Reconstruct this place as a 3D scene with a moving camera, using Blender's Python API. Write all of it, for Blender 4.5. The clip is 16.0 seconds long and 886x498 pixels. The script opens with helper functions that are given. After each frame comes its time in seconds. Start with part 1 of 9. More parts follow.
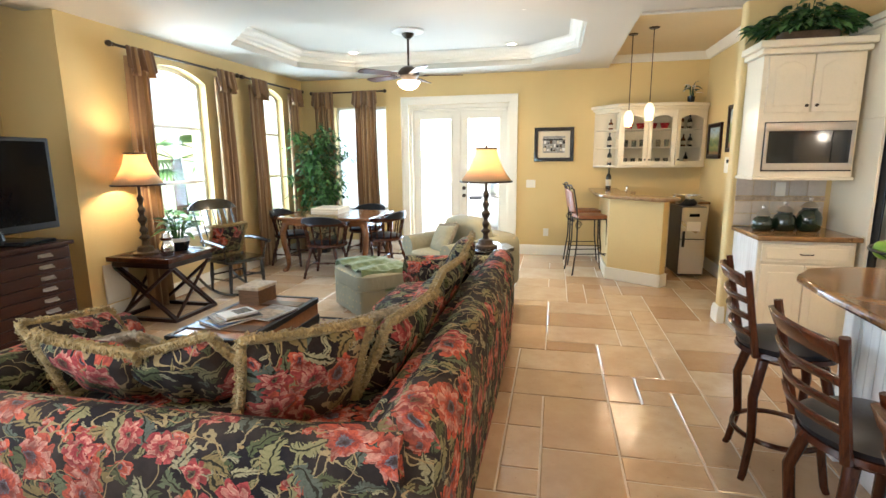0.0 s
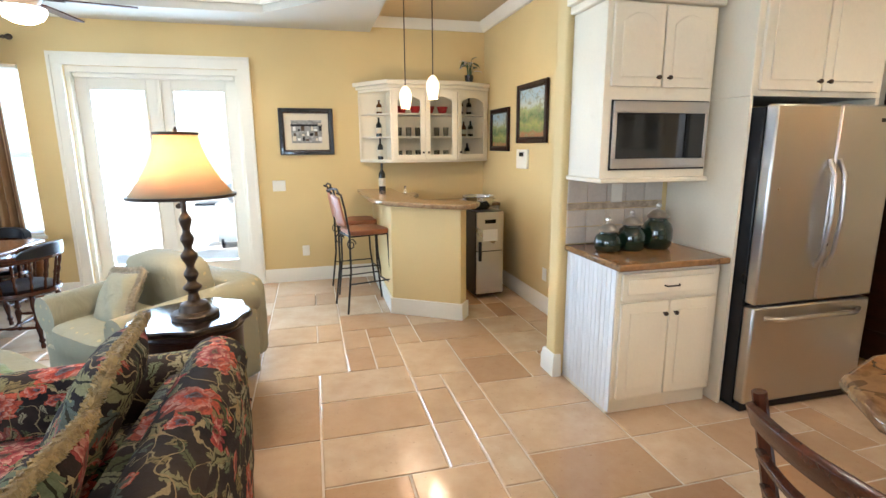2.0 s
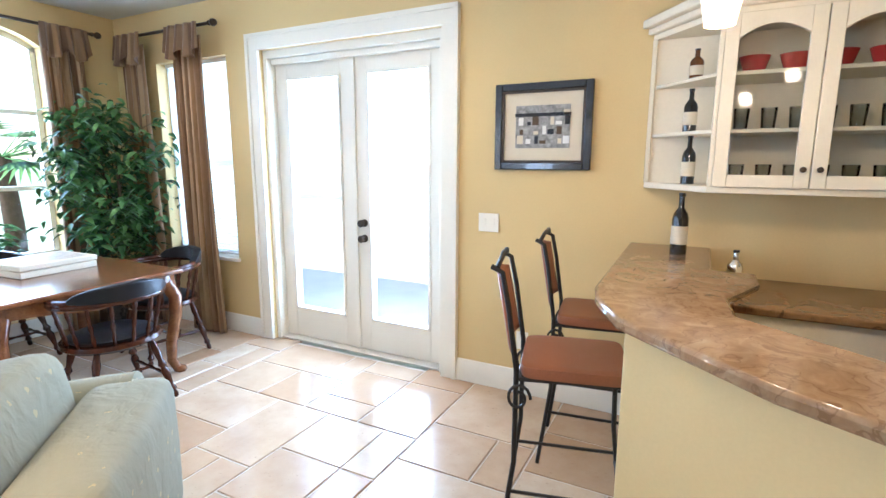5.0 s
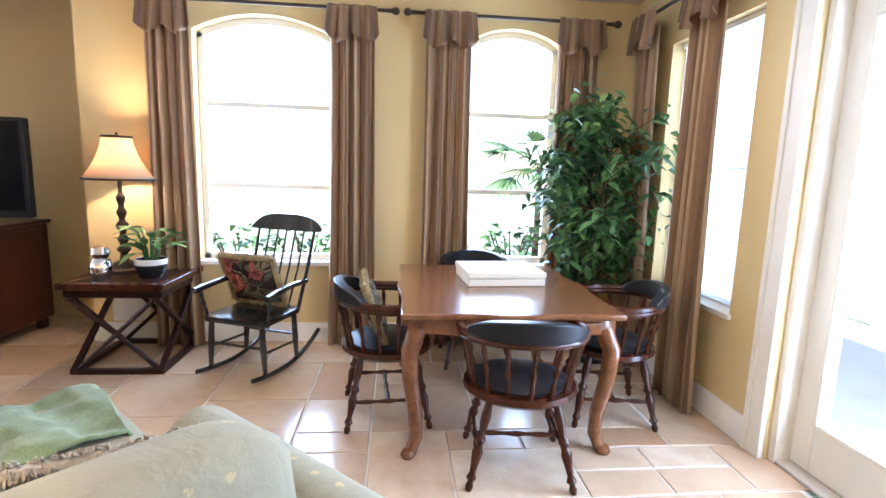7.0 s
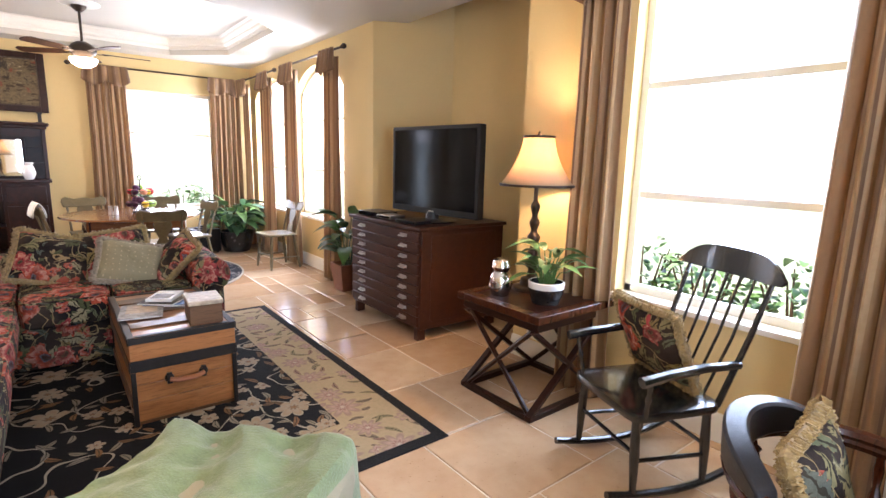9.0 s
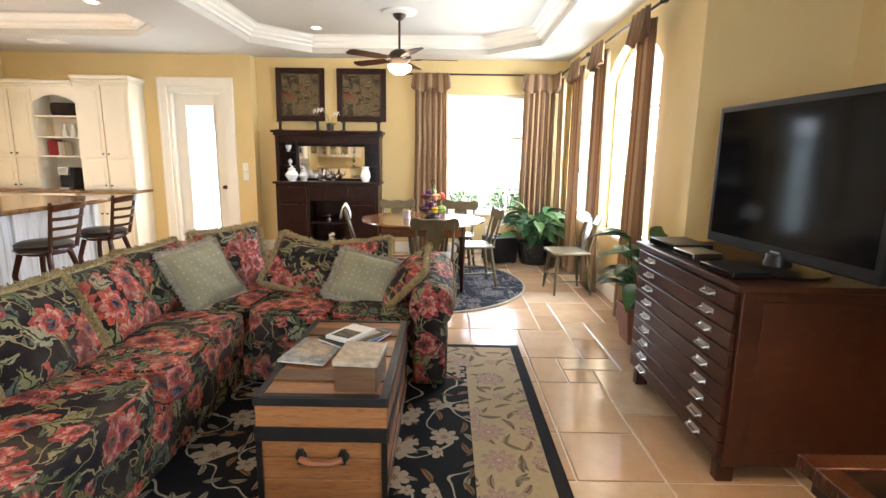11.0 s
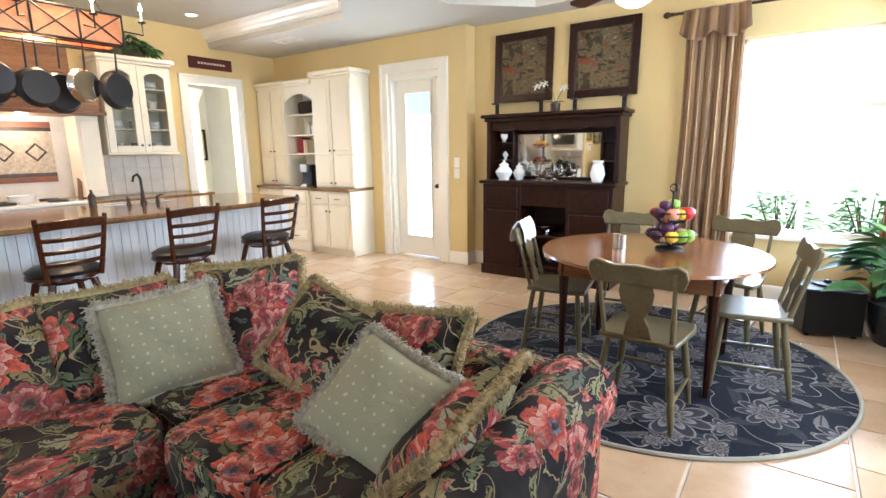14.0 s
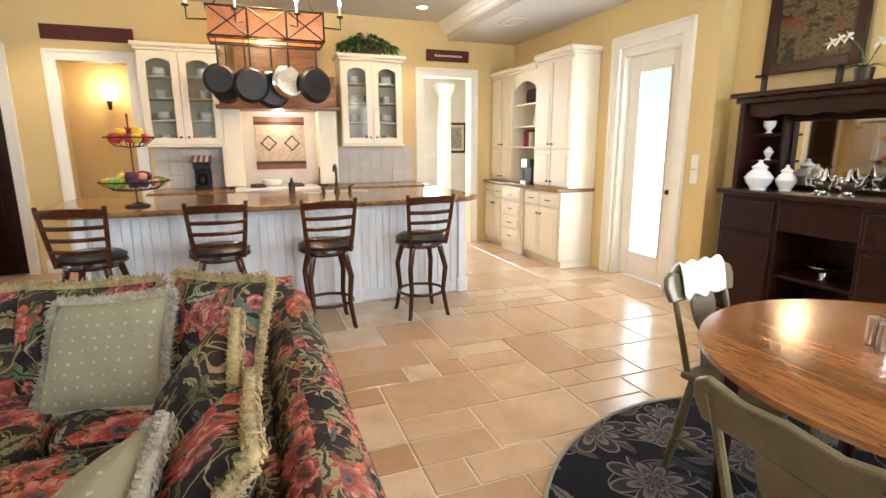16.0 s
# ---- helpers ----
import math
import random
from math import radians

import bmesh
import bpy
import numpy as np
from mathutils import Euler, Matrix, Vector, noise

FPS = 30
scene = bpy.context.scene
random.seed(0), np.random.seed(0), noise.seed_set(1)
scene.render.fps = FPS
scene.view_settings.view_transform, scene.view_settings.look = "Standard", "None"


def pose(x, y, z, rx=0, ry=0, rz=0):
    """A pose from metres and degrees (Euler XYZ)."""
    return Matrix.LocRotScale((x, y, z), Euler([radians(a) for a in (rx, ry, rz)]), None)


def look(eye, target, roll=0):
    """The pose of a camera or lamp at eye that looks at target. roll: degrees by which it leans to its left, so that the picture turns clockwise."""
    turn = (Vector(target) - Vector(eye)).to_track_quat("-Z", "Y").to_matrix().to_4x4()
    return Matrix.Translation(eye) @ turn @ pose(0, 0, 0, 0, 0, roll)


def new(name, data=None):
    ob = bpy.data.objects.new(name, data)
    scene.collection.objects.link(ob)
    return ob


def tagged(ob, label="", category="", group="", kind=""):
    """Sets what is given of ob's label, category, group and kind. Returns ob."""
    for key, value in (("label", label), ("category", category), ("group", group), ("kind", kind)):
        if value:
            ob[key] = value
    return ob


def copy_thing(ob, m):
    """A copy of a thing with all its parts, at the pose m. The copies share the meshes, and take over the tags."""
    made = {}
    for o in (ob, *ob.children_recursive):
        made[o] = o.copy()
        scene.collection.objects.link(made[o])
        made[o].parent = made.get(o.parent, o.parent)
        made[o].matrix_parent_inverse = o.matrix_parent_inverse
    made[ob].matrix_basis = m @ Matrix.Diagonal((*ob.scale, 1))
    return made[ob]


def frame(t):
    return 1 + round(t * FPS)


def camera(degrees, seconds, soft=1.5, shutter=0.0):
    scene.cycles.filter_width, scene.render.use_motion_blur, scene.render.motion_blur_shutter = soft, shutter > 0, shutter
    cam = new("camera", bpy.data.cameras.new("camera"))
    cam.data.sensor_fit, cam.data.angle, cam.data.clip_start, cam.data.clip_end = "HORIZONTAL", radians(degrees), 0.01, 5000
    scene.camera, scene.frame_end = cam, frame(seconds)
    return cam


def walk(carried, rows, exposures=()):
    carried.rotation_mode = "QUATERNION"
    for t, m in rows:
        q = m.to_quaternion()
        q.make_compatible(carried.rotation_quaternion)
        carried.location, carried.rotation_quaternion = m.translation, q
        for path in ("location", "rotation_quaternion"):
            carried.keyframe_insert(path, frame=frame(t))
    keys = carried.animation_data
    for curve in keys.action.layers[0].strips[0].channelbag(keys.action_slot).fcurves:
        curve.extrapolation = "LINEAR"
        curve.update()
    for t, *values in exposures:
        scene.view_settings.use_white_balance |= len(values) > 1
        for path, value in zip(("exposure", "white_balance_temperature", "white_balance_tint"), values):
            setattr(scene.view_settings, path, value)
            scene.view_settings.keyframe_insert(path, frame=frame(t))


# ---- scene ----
cam = camera(82.9, 16.0)
METRES, EYE, TILT, LEAN, TURN = 14.0, 1.5, 0.0, 0.0, 14.6
PATH = [
    (0, (0.181, 0.694, 1.542), (-0.245, 2.615, 1.181), -0.5),
    (0.5, (0.076, 1.178, 1.536), (-0.007, 3.14, 1.155), -0.3),
    (1, (0.075, 1.69, 1.544), (0.259, 3.641, 1.143), -0.6),
    (1.5, (0.12, 2.209, 1.558), (0.494, 4.13, 1.146), -0.8),
    (2, (0.182, 2.714, 1.545), (0.672, 4.611, 1.144), -0.4),
    (2.5, (0.314, 3.226, 1.538), (0.822, 5.118, 1.138), -0.3),
    (3, (0.447, 3.705, 1.539), (0.873, 5.619, 1.141), -0.2),
    (3.2, (0.476, 3.876, 1.537), (0.853, 5.801, 1.146), -0.1),
    (5.3, (1.062, 5.935, 1.506), (-0.096, 7.528, 1.183), 0.9),
    (5.5, (1.008, 6.08, 1.502), (-0.316, 7.546, 1.186), 1.5),
    (6, (0.70, 6.39, 1.475), (-0.954, 7.476, 1.185), 3.0),
    (6.5, (0.37, 6.62, 1.455), (-1.496, 7.278, 1.155), 2.7),
    (7, (0.114, 6.78, 1.425), (-1.854, 6.97, 1.122), 1.8),
    (7.5, (-0.243, 6.916, 1.456), (-2.193, 6.609, 1.13), 1.9),
    (8, (-0.59, 7.021, 1.503), (-2.385, 6.214, 1.146), 1.8),
    (8.5, (-0.944, 7.037, 1.478), (-2.487, 5.816, 1.121), 1.2),
    (9, (-1.289, 6.947, 1.444), (-2.508, 5.4, 1.095), 1.5),
    (9.5, (-1.562, 6.72, 1.413), (-2.475, 4.974, 1.07), 1.7),
    (10, (-1.83, 6.439, 1.422), (-2.426, 4.563, 1.072), 1.4),
    (10.2, (-1.933, 6.336, 1.439), (-2.402, 4.425, 1.083), 1.4),
    (12.3, (-2.631, 5.013, 1.435), (-2.01, 3.148, 1.067), -0.5),
    (12.5, (-2.659, 4.877, 1.439), (-1.97, 3.036, 1.071), -0.5),
    (13, (-2.718, 4.497, 1.438), (-1.867, 2.726, 1.064), -0.7),
    (13.5, (-2.741, 4.104, 1.428), (-1.752, 2.409, 1.045), -0.9),
    (14, (-2.763, 3.668, 1.42), (-1.63, 2.068, 1.027), -0.8),
    (14.5, (-2.751, 3.254, 1.408), (-1.467, 1.776, 0.999), -0.8),
    (15, (-2.773, 2.873, 1.404), (-1.314, 1.568, 0.989), -0.8),
    (15.5, (-2.80, 2.47, 1.416), (-1.144, 1.43, 0.998), -0.6),
    (16, (-2.768, 2.19, 1.404), (-0.934, 1.504, 0.999), -0.3),
]
BALANCE = [(0, 1.36, 6000, 12), (2, 1.40, 5500, 13), (3.2, 1.42, 5250, 14), (5.5, 1.42, 5050, 17), (6.5, 1.48, 5200, 21), (7.5, 1.46, 5650, 26),
           (9, 1.44, 6250, 28), (10, 1.40, 6800, 24), (12.3, 1.44, 5650, 13), (14.5, 1.44, 5750, 14), (16, 1.36, 6350, 16)]
walk(cam, [(t, look(eye, target, roll)) for t, eye, target, roll in PATH], BALANCE)

# ---- world, sun, large lights ----
world = bpy.data.worlds.new("sky")
scene.world = world
world.use_nodes = True
wn = world.node_tree.nodes
sky = wn.new("ShaderNodeTexSky")
sky.sky_type, sky.sun_disc = "NISHITA", False
sky.sun_elevation, sky.sun_rotation = radians(52), radians(195)
sky.air_density, sky.dust_density, sky.ozone_density = 1.3, 0.3, 0.6
wn["Background"].inputs["Strength"].default_value = 0.15
world.node_tree.links.new(sky.outputs[0], wn["Background"].inputs["Color"])

sun = new("sun", bpy.data.lights.new("sun", "SUN"))
sun.data.energy, sun.data.angle, sun.data.color = 5.0, radians(0.6), (1, 0.95, 0.86)
sun.matrix_world = look((0, 0, 10), (0.10, 0.34, 9.0))


def area(name, place, target, w, h, power, color=(1, 1, 1)):
    ob = new(name, bpy.data.lights.new(name, "AREA"))
    ob.data.shape, ob.data.size, ob.data.size_y, ob.data.energy, ob.data.color = "RECTANGLE", w, h, power * 0.45, color
    ob.matrix_world = look(place, target)
    return ob


def point(name, place, power, r=0.05, color=(1, 0.72, 0.42)):
    ob = new(name, bpy.data.lights.new(name, "POINT"))
    ob.data.energy, ob.data.shadow_soft_size, ob.data.color = power, r, color
    ob.location = place
    return ob


DAY = (0.80, 0.91, 1.0)
COOL = (0.64, 0.84, 1.0)
for y, w, e, c in ((5.76, 1.0, 85, COOL), (7.70, 0.75, 75, COOL), (0.90, 1.2, 130, DAY), (-0.75, 1.1, 120, DAY)):
    area("window_daylight", (-4.34, y, 1.58), (0, y, 0.95), w, 1.7, e * w, c)
area("window_daylight", (-2.85, -2.02, 1.48), (-2.85, 3, 1.0), 1.1, 1.6, 80, DAY)
area("window_daylight", (-3.05, 9.08, 1.52), (-3.05, 5, 1.1), 0.8, 1.6, 45, COOL)
area("door_daylight", (-1.33, 9.06, 1.25), (-1.33, 4, 0.9), 1.3, 2.0, 175, COOL)
area("door_daylight", (1.29, -1.62, 1.2), (1.29, 3, 0.9), 0.5, 1.8, 30, DAY)
area("doorway_daylight", (5.6, -0.4, 1.6), (3, -0.4, 1.2), 1.2, 1.8, 170, DAY)

# ---- materials ----
MATS = {}


def nodes_of(name):
    m = bpy.data.materials.new(name)
    m.use_nodes = True
    nt = m.node_tree
    return m, nt, nt.nodes["Principled BSDF"]


def coords(nt, scale=(1, 1, 1), warp=0.0, kind="Object"):
    tc = nt.nodes.new("ShaderNodeTexCoord")
    mp = nt.nodes.new("ShaderNodeMapping")
    mp.inputs["Scale"].default_value = scale
    nt.links.new(tc.outputs[kind], mp.inputs["Vector"])
    if warp:
        nz = nt.nodes.new("ShaderNodeTexNoise")
        nz.inputs["Scale"].default_value = 5
        nt.links.new(mp.outputs[0], nz.inputs["Vector"])
        ad = nt.nodes.new("ShaderNodeVectorMath")
        ad.operation = "MULTIPLY_ADD"
        ad.inputs[1].default_value = (warp,) * 3
        nt.links.new(nz.outputs["Color"], ad.inputs[0])
        nt.links.new(mp.outputs[0], ad.inputs[2])
        return ad.outputs[0]
    return mp.outputs[0]


def noise_of(nt, vec, scale, detail=4.0, rough=0.55):
    n = nt.nodes.new("ShaderNodeTexNoise")
    n.inputs["Scale"].default_value, n.inputs["Detail"].default_value, n.inputs["Roughness"].default_value = scale, detail, rough
    nt.links.new(vec, n.inputs["Vector"])
    return n.outputs["Fac"]


def ramp(nt, fac, stops, mode="LINEAR"):
    r = nt.nodes.new("ShaderNodeValToRGB")
    r.color_ramp.interpolation = mode
    e = r.color_ramp.elements
    while len(e) < len(stops):
        e.new(0.5)
    for el, (p, c) in zip(e, stops):
        el.position = p
        el.color = (*c, 1) if len(c) == 3 else c
    nt.links.new(fac, r.inputs["Fac"])
    return r.outputs["Color"]


def mix(nt, fac, a, b, how="MIX"):
    m = nt.nodes.new("ShaderNodeMix")
    m.data_type, m.blend_type = "RGBA", how
    for val, sock in ((fac, m.inputs[0]), (a, m.inputs[6]), (b, m.inputs[7])):
        if hasattr(val, "is_linked"):
            nt.links.new(val, sock)
        elif isinstance(val, (int, float)):
            sock.default_value = val
        else:
            sock.default_value = (*val, 1)
    return m.outputs[2]


def calc(nt, op, a, b=0.0):
    m = nt.nodes.new("ShaderNodeMath")
    m.operation = op
    for val, sock in ((a, m.inputs[0]), (b, m.inputs[1])):
        if hasattr(val, "is_linked"):
            nt.links.new(val, sock)
        else:
            sock.default_value = val
    return m.outputs[0]


def bump(nt, p, height, strength=0.2, distance=0.01):
    b = nt.nodes.new("ShaderNodeBump")
    b.inputs["Strength"].default_value, b.inputs["Distance"].default_value = strength, distance
    nt.links.new(height, b.inputs["Height"])
    nt.links.new(b.outputs[0], p.inputs["Normal"])


def plain(name, color, rough=0.5, metal=0.0, vary=0.12, scale=3.0, fine=60.0, relief=0.08, coat=0.0, sheen=0.0, stretch=(1, 1, 1), emit=0.0, wear=None):
    """A surface of one colour with patchy tone, fine grain and a little relief."""
    m, nt, p = nodes_of(name)
    v = coords(nt, stretch)
    big, small = noise_of(nt, v, scale), noise_of(nt, v, fine, 3)
    dark, lite = tuple(c * (1 - vary) for c in color), tuple(min(1, c * (1 + vary)) for c in color)
    col = ramp(nt, big, [(0.3, dark), (0.7, lite)])
    col = mix(nt, 0.35, col, ramp(nt, small, [(0.3, dark), (0.7, lite)]))
    if wear:
        spots = ramp(nt, noise_of(nt, v, 9, 8, 0.7), [(0.60, (0, 0, 0)), (0.68, (1, 1, 1))])
        col = mix(nt, spots, col, wear)
    nt.links.new(col, p.inputs["Base Color"])
    p.inputs["Metallic"].default_value = metal
    if not metal and rough > 0.28:
        p.inputs["Specular IOR Level"].default_value = 0.25
    rr = nt.nodes.new("ShaderNodeMapRange")
    rr.inputs["To Min"].default_value, rr.inputs["To Max"].default_value = max(0.02, rough - 0.08), min(1, rough + 0.08)
    nt.links.new(big, rr.inputs["Value"])
    nt.links.new(rr.outputs[0], p.inputs["Roughness"])
    p.inputs["Coat Weight"].default_value, p.inputs["Sheen Weight"].default_value = coat, sheen
    if relief:
        bump(nt, p, small, relief, 0.004)
    if emit:
        nt.links.new(col, p.inputs["Emission Color"])
        p.inputs["Emission Strength"].default_value = emit
    MATS[name] = m
    return m


def wood(name, dark, lite, rough=0.35, along="Y", coat=0.3, scale=1.0):
    m, nt, p = nodes_of(name)
    s = {"X": (0.6, 7, 7), "Y": (7, 0.6, 7), "Z": (7, 7, 0.6)}[along]
    v = coords(nt, tuple(a * scale for a in s), 0.25)
    grain, pores = noise_of(nt, v, 2.5, 8, 0.65), noise_of(nt, v, 22, 3)
    col = ramp(nt, grain, [(0.25, dark), (0.55, tuple((a + b) / 2 for a, b in zip(dark, lite))), (0.8, lite)])
    col = mix(nt, ramp(nt, pores, [(0.30, (0.6, 0.6, 0.6)), (0.5, (0, 0, 0))]), col, tuple(c * 0.5 for c in dark))
    nt.links.new(col, p.inputs["Base Color"])
    p.inputs["Roughness"].default_value, p.inputs["Coat Weight"].default_value, p.inputs["Coat Roughness"].default_value = rough, coat, 0.2
    p.inputs["Specular IOR Level"].default_value = 0.22
    bump(nt, p, pores, 0.12, 0.002)
    MATS[name] = m
    return m


def cells(nt, v, scale, shift=0.0, flat=False, loose=0.85):
    """Scattered centres: for each point its two offsets from the centre, distance and three chances."""
    mp = nt.nodes.new("ShaderNodeMapping")
    mp.inputs["Location"].default_value = (shift, shift * 1.7, 0 if flat else shift * 0.6)
    nt.links.new(v, mp.inputs["Vector"])
    vo = nt.nodes.new("ShaderNodeTexVoronoi")
    vo.voronoi_dimensions = "2D" if flat else "3D"
    vo.inputs["Scale"].default_value, vo.inputs["Randomness"].default_value = scale, loose
    nt.links.new(mp.outputs[0], vo.inputs["Vector"])
    sub = nt.nodes.new("ShaderNodeVectorMath")
    sub.operation = "SUBTRACT"
    nt.links.new(mp.outputs[0], sub.inputs[0])
    nt.links.new(vo.outputs["Position"], sub.inputs[1])
    s = nt.nodes.new("ShaderNodeSeparateXYZ")
    nt.links.new(sub.outputs[0], s.inputs[0])
    c = nt.nodes.new("ShaderNodeSeparateColor")
    nt.links.new(vo.outputs["Color"], c.inputs[0])
    a = calc(nt, "MULTIPLY", s.outputs[0] if flat else calc(nt, "ADD", s.outputs[0], calc(nt, "MULTIPLY", s.outputs[2], 0.6)), scale)
    b = calc(nt, "MULTIPLY", s.outputs[1] if flat else calc(nt, "ADD", s.outputs[1], calc(nt, "MULTIPLY", s.outputs[2], 0.8)), scale)
    return a, b, vo.outputs["Distance"], c.outputs


def bloom_layer(nt, v, col, scale, share, n, r, stops, shift=0.0, flat=False, gap=0.45):
    """Blooms of n petals, with rings of colour from the eye to the tips."""
    a, b, d, c = cells(nt, v, scale, shift, flat)
    turn = calc(nt, "ADD", calc(nt, "ARCTAN2", a, b), calc(nt, "MULTIPLY", c[1], 6.28))
    lobe = calc(nt, "ABSOLUTE", calc(nt, "COSINE", calc(nt, "MULTIPLY", turn, n / 2)))
    rim = calc(nt, "MULTIPLY", calc(nt, "ADD", 1 - gap, calc(nt, "MULTIPLY", calc(nt, "POWER", lobe, 0.6), gap)), r)
    rim = calc(nt, "MULTIPLY", rim, calc(nt, "ADD", 0.7, calc(nt, "MULTIPLY", c[2], 0.4)))
    q = calc(nt, "DIVIDE", d, rim)
    inner = calc(nt, "ADD", q, calc(nt, "MULTIPLY", calc(nt, "SUBTRACT", 0.7, lobe), 0.16))
    shade = ramp(nt, inner, stops)
    mask = calc(nt, "MULTIPLY", calc(nt, "LESS_THAN", q, 1.0), calc(nt, "LESS_THAN", c[0], share))
    return mix(nt, mask, col, shade)


def leaf_layer(nt, v, col, scale, share, length, width, stops, shift=0.0, flat=False, jag=0.35):
    """Pointed leaves lying every way, toothed at the edge, with a midrib."""
    a, b, d, c = cells(nt, v, scale, shift, flat)
    ang = calc(nt, "MULTIPLY", c[1], 6.28)
    co, si = calc(nt, "COSINE", ang), calc(nt, "SINE", ang)
    along = calc(nt, "ADD", calc(nt, "MULTIPLY", a, co), calc(nt, "MULTIPLY", b, si))
    across = calc(nt, "SUBTRACT", calc(nt, "MULTIPLY", b, co), calc(nt, "MULTIPLY", a, si))
    across = calc(nt, "ABSOLUTE", calc(nt, "ADD", across, calc(nt, "MULTIPLY", calc(nt, "MULTIPLY", along, along), 0.5)))
    k = calc(nt, "DIVIDE", along, length)
    tooth = calc(nt, "ADD", 1 - jag, calc(nt, "MULTIPLY", calc(nt, "ABSOLUTE", calc(nt, "SINE", calc(nt, "ADD", calc(nt, "MULTIPLY", along, 22), calc(nt, "MULTIPLY", across, -12)))), jag))
    lim = calc(nt, "MULTIPLY", calc(nt, "MULTIPLY", calc(nt, "SUBTRACT", 1.0, calc(nt, "MULTIPLY", k, k)), width), tooth)
    mask = calc(nt, "MULTIPLY", calc(nt, "LESS_THAN", across, lim), calc(nt, "LESS_THAN", c[0], share))
    body = ramp(nt, c[2], stops, "CONSTANT")
    body = mix(nt, calc(nt, "MULTIPLY", tooth, 0.45), mix(nt, 0.6, body, (0.01, 0.012, 0.008)), body)
    body = mix(nt, calc(nt, "LESS_THAN", across, width * 0.12), body, (0.02, 0.02, 0.012))
    return mix(nt, mask, col, body)


def vine_layer(nt, v, col, scale, thin, color):
    n = noise_of(nt, v, scale, 0.5)
    slim = calc(nt, "LESS_THAN", calc(nt, "ABSOLUTE", calc(nt, "SUBTRACT", n, 0.5)), thin)
    return mix(nt, slim, col, color)


def cloth_end(name, m, nt, p, v, col, weave=140, relief=0.25):
    nt.links.new(col, p.inputs["Base Color"])
    p.inputs["Roughness"].default_value, p.inputs["Specular IOR Level"].default_value = 0.85, 0.15
    bump(nt, p, noise_of(nt, v, weave, 2), relief, 0.003)
    MATS[name] = m


LEAVES = [(0.0, (0.13, 0.15, 0.065)), (0.18, (0.38, 0.34, 0.16)), (0.40, (0.20, 0.235, 0.13)), (0.58, (0.50, 0.45, 0.27)), (0.76, (0.15, 0.18, 0.14)), (0.88, (0.34, 0.25, 0.10))]
CORAL, ROSE, WINE, BLUSH, SLATE = (0.62, 0.11, 0.055), (0.46, 0.07, 0.07), (0.16, 0.014, 0.022), (0.66, 0.33, 0.24), (0.15, 0.16, 0.20)


def peony_layer(nt, v, col, scale, share, n, r, shift, heart, flush):
    """Full blooms drawn in three rings of overlapping petals round a dark heart."""
    a, b, d, c = cells(nt, v, scale, shift, True)
    ang = calc(nt, "ADD", calc(nt, "ARCTAN2", a, b), calc(nt, "MULTIPLY", c[1], 6.28))
    vein = noise_of(nt, v, 70, 3)
    blush = ramp(nt, noise_of(nt, v, 11, 3), [(0.42, (0.05,) * 3), (0.68, (0.75,) * 3)])
    size = calc(nt, "MULTIPLY", calc(nt, "ADD", 0.70, calc(nt, "MULTIPLY", c[2], 0.4)), r)
    for ring, (reach, dark, lite) in enumerate(((1.0, WINE, flush), (0.74, ROSE, BLUSH), (0.50, WINE, flush), (0.25, (0.02, 0.012, 0.015), heart))):
        turn = calc(nt, "ADD", ang, 2.1 * ring)
        lobe = calc(nt, "ABSOLUTE", calc(nt, "COSINE", calc(nt, "MULTIPLY", turn, (n + ring) / 2)))
        rim = calc(nt, "MULTIPLY", size, calc(nt, "MULTIPLY", calc(nt, "ADD", 0.66, calc(nt, "MULTIPLY", calc(nt, "POWER", lobe, 0.7), 0.34)), reach))
        q = calc(nt, "DIVIDE", d, rim)
        tone = calc(nt, "ADD", calc(nt, "MULTIPLY", q, 0.75), calc(nt, "MULTIPLY", calc(nt, "SUBTRACT", vein, 0.5), 1.1))
        petal = ramp(nt, tone, [(0.22, dark), (0.52, tuple((x + y) / 2 for x, y in zip(dark, lite))), (0.72, lite), (0.95, tuple(min(1, x * 1.2 + 0.03) for x in lite))])
        petal = mix(nt, calc(nt, "LESS_THAN", lobe, 0.13), petal, tuple(x * 0.7 for x in dark))
        petal = mix(nt, blush, petal, (0.10, 0.022, 0.02))
        mask = calc(nt, "MULTIPLY", calc(nt, "LESS_THAN", q, 1.0), calc(nt, "LESS_THAN", c[0], share))
        col = mix(nt, mask, col, petal)
    return col


def ragged(nt, v, scale, amount):
    """Pulls the pattern about a little, so that drawn edges run with the threads."""
    nz = nt.nodes.new("ShaderNodeTexNoise")
    nz.inputs["Scale"].default_value, nz.inputs["Detail"].default_value = scale, 3
    nt.links.new(v, nz.inputs["Vector"])
    ad = nt.nodes.new("ShaderNodeVectorMath")
    ad.operation = "MULTIPLY_ADD"
    ad.inputs[1].default_value = (amount,) * 3
    nt.links.new(nz.outputs["Color"], ad.inputs[0])
    nt.links.new(v, ad.inputs[2])
    return ad.outputs[0]


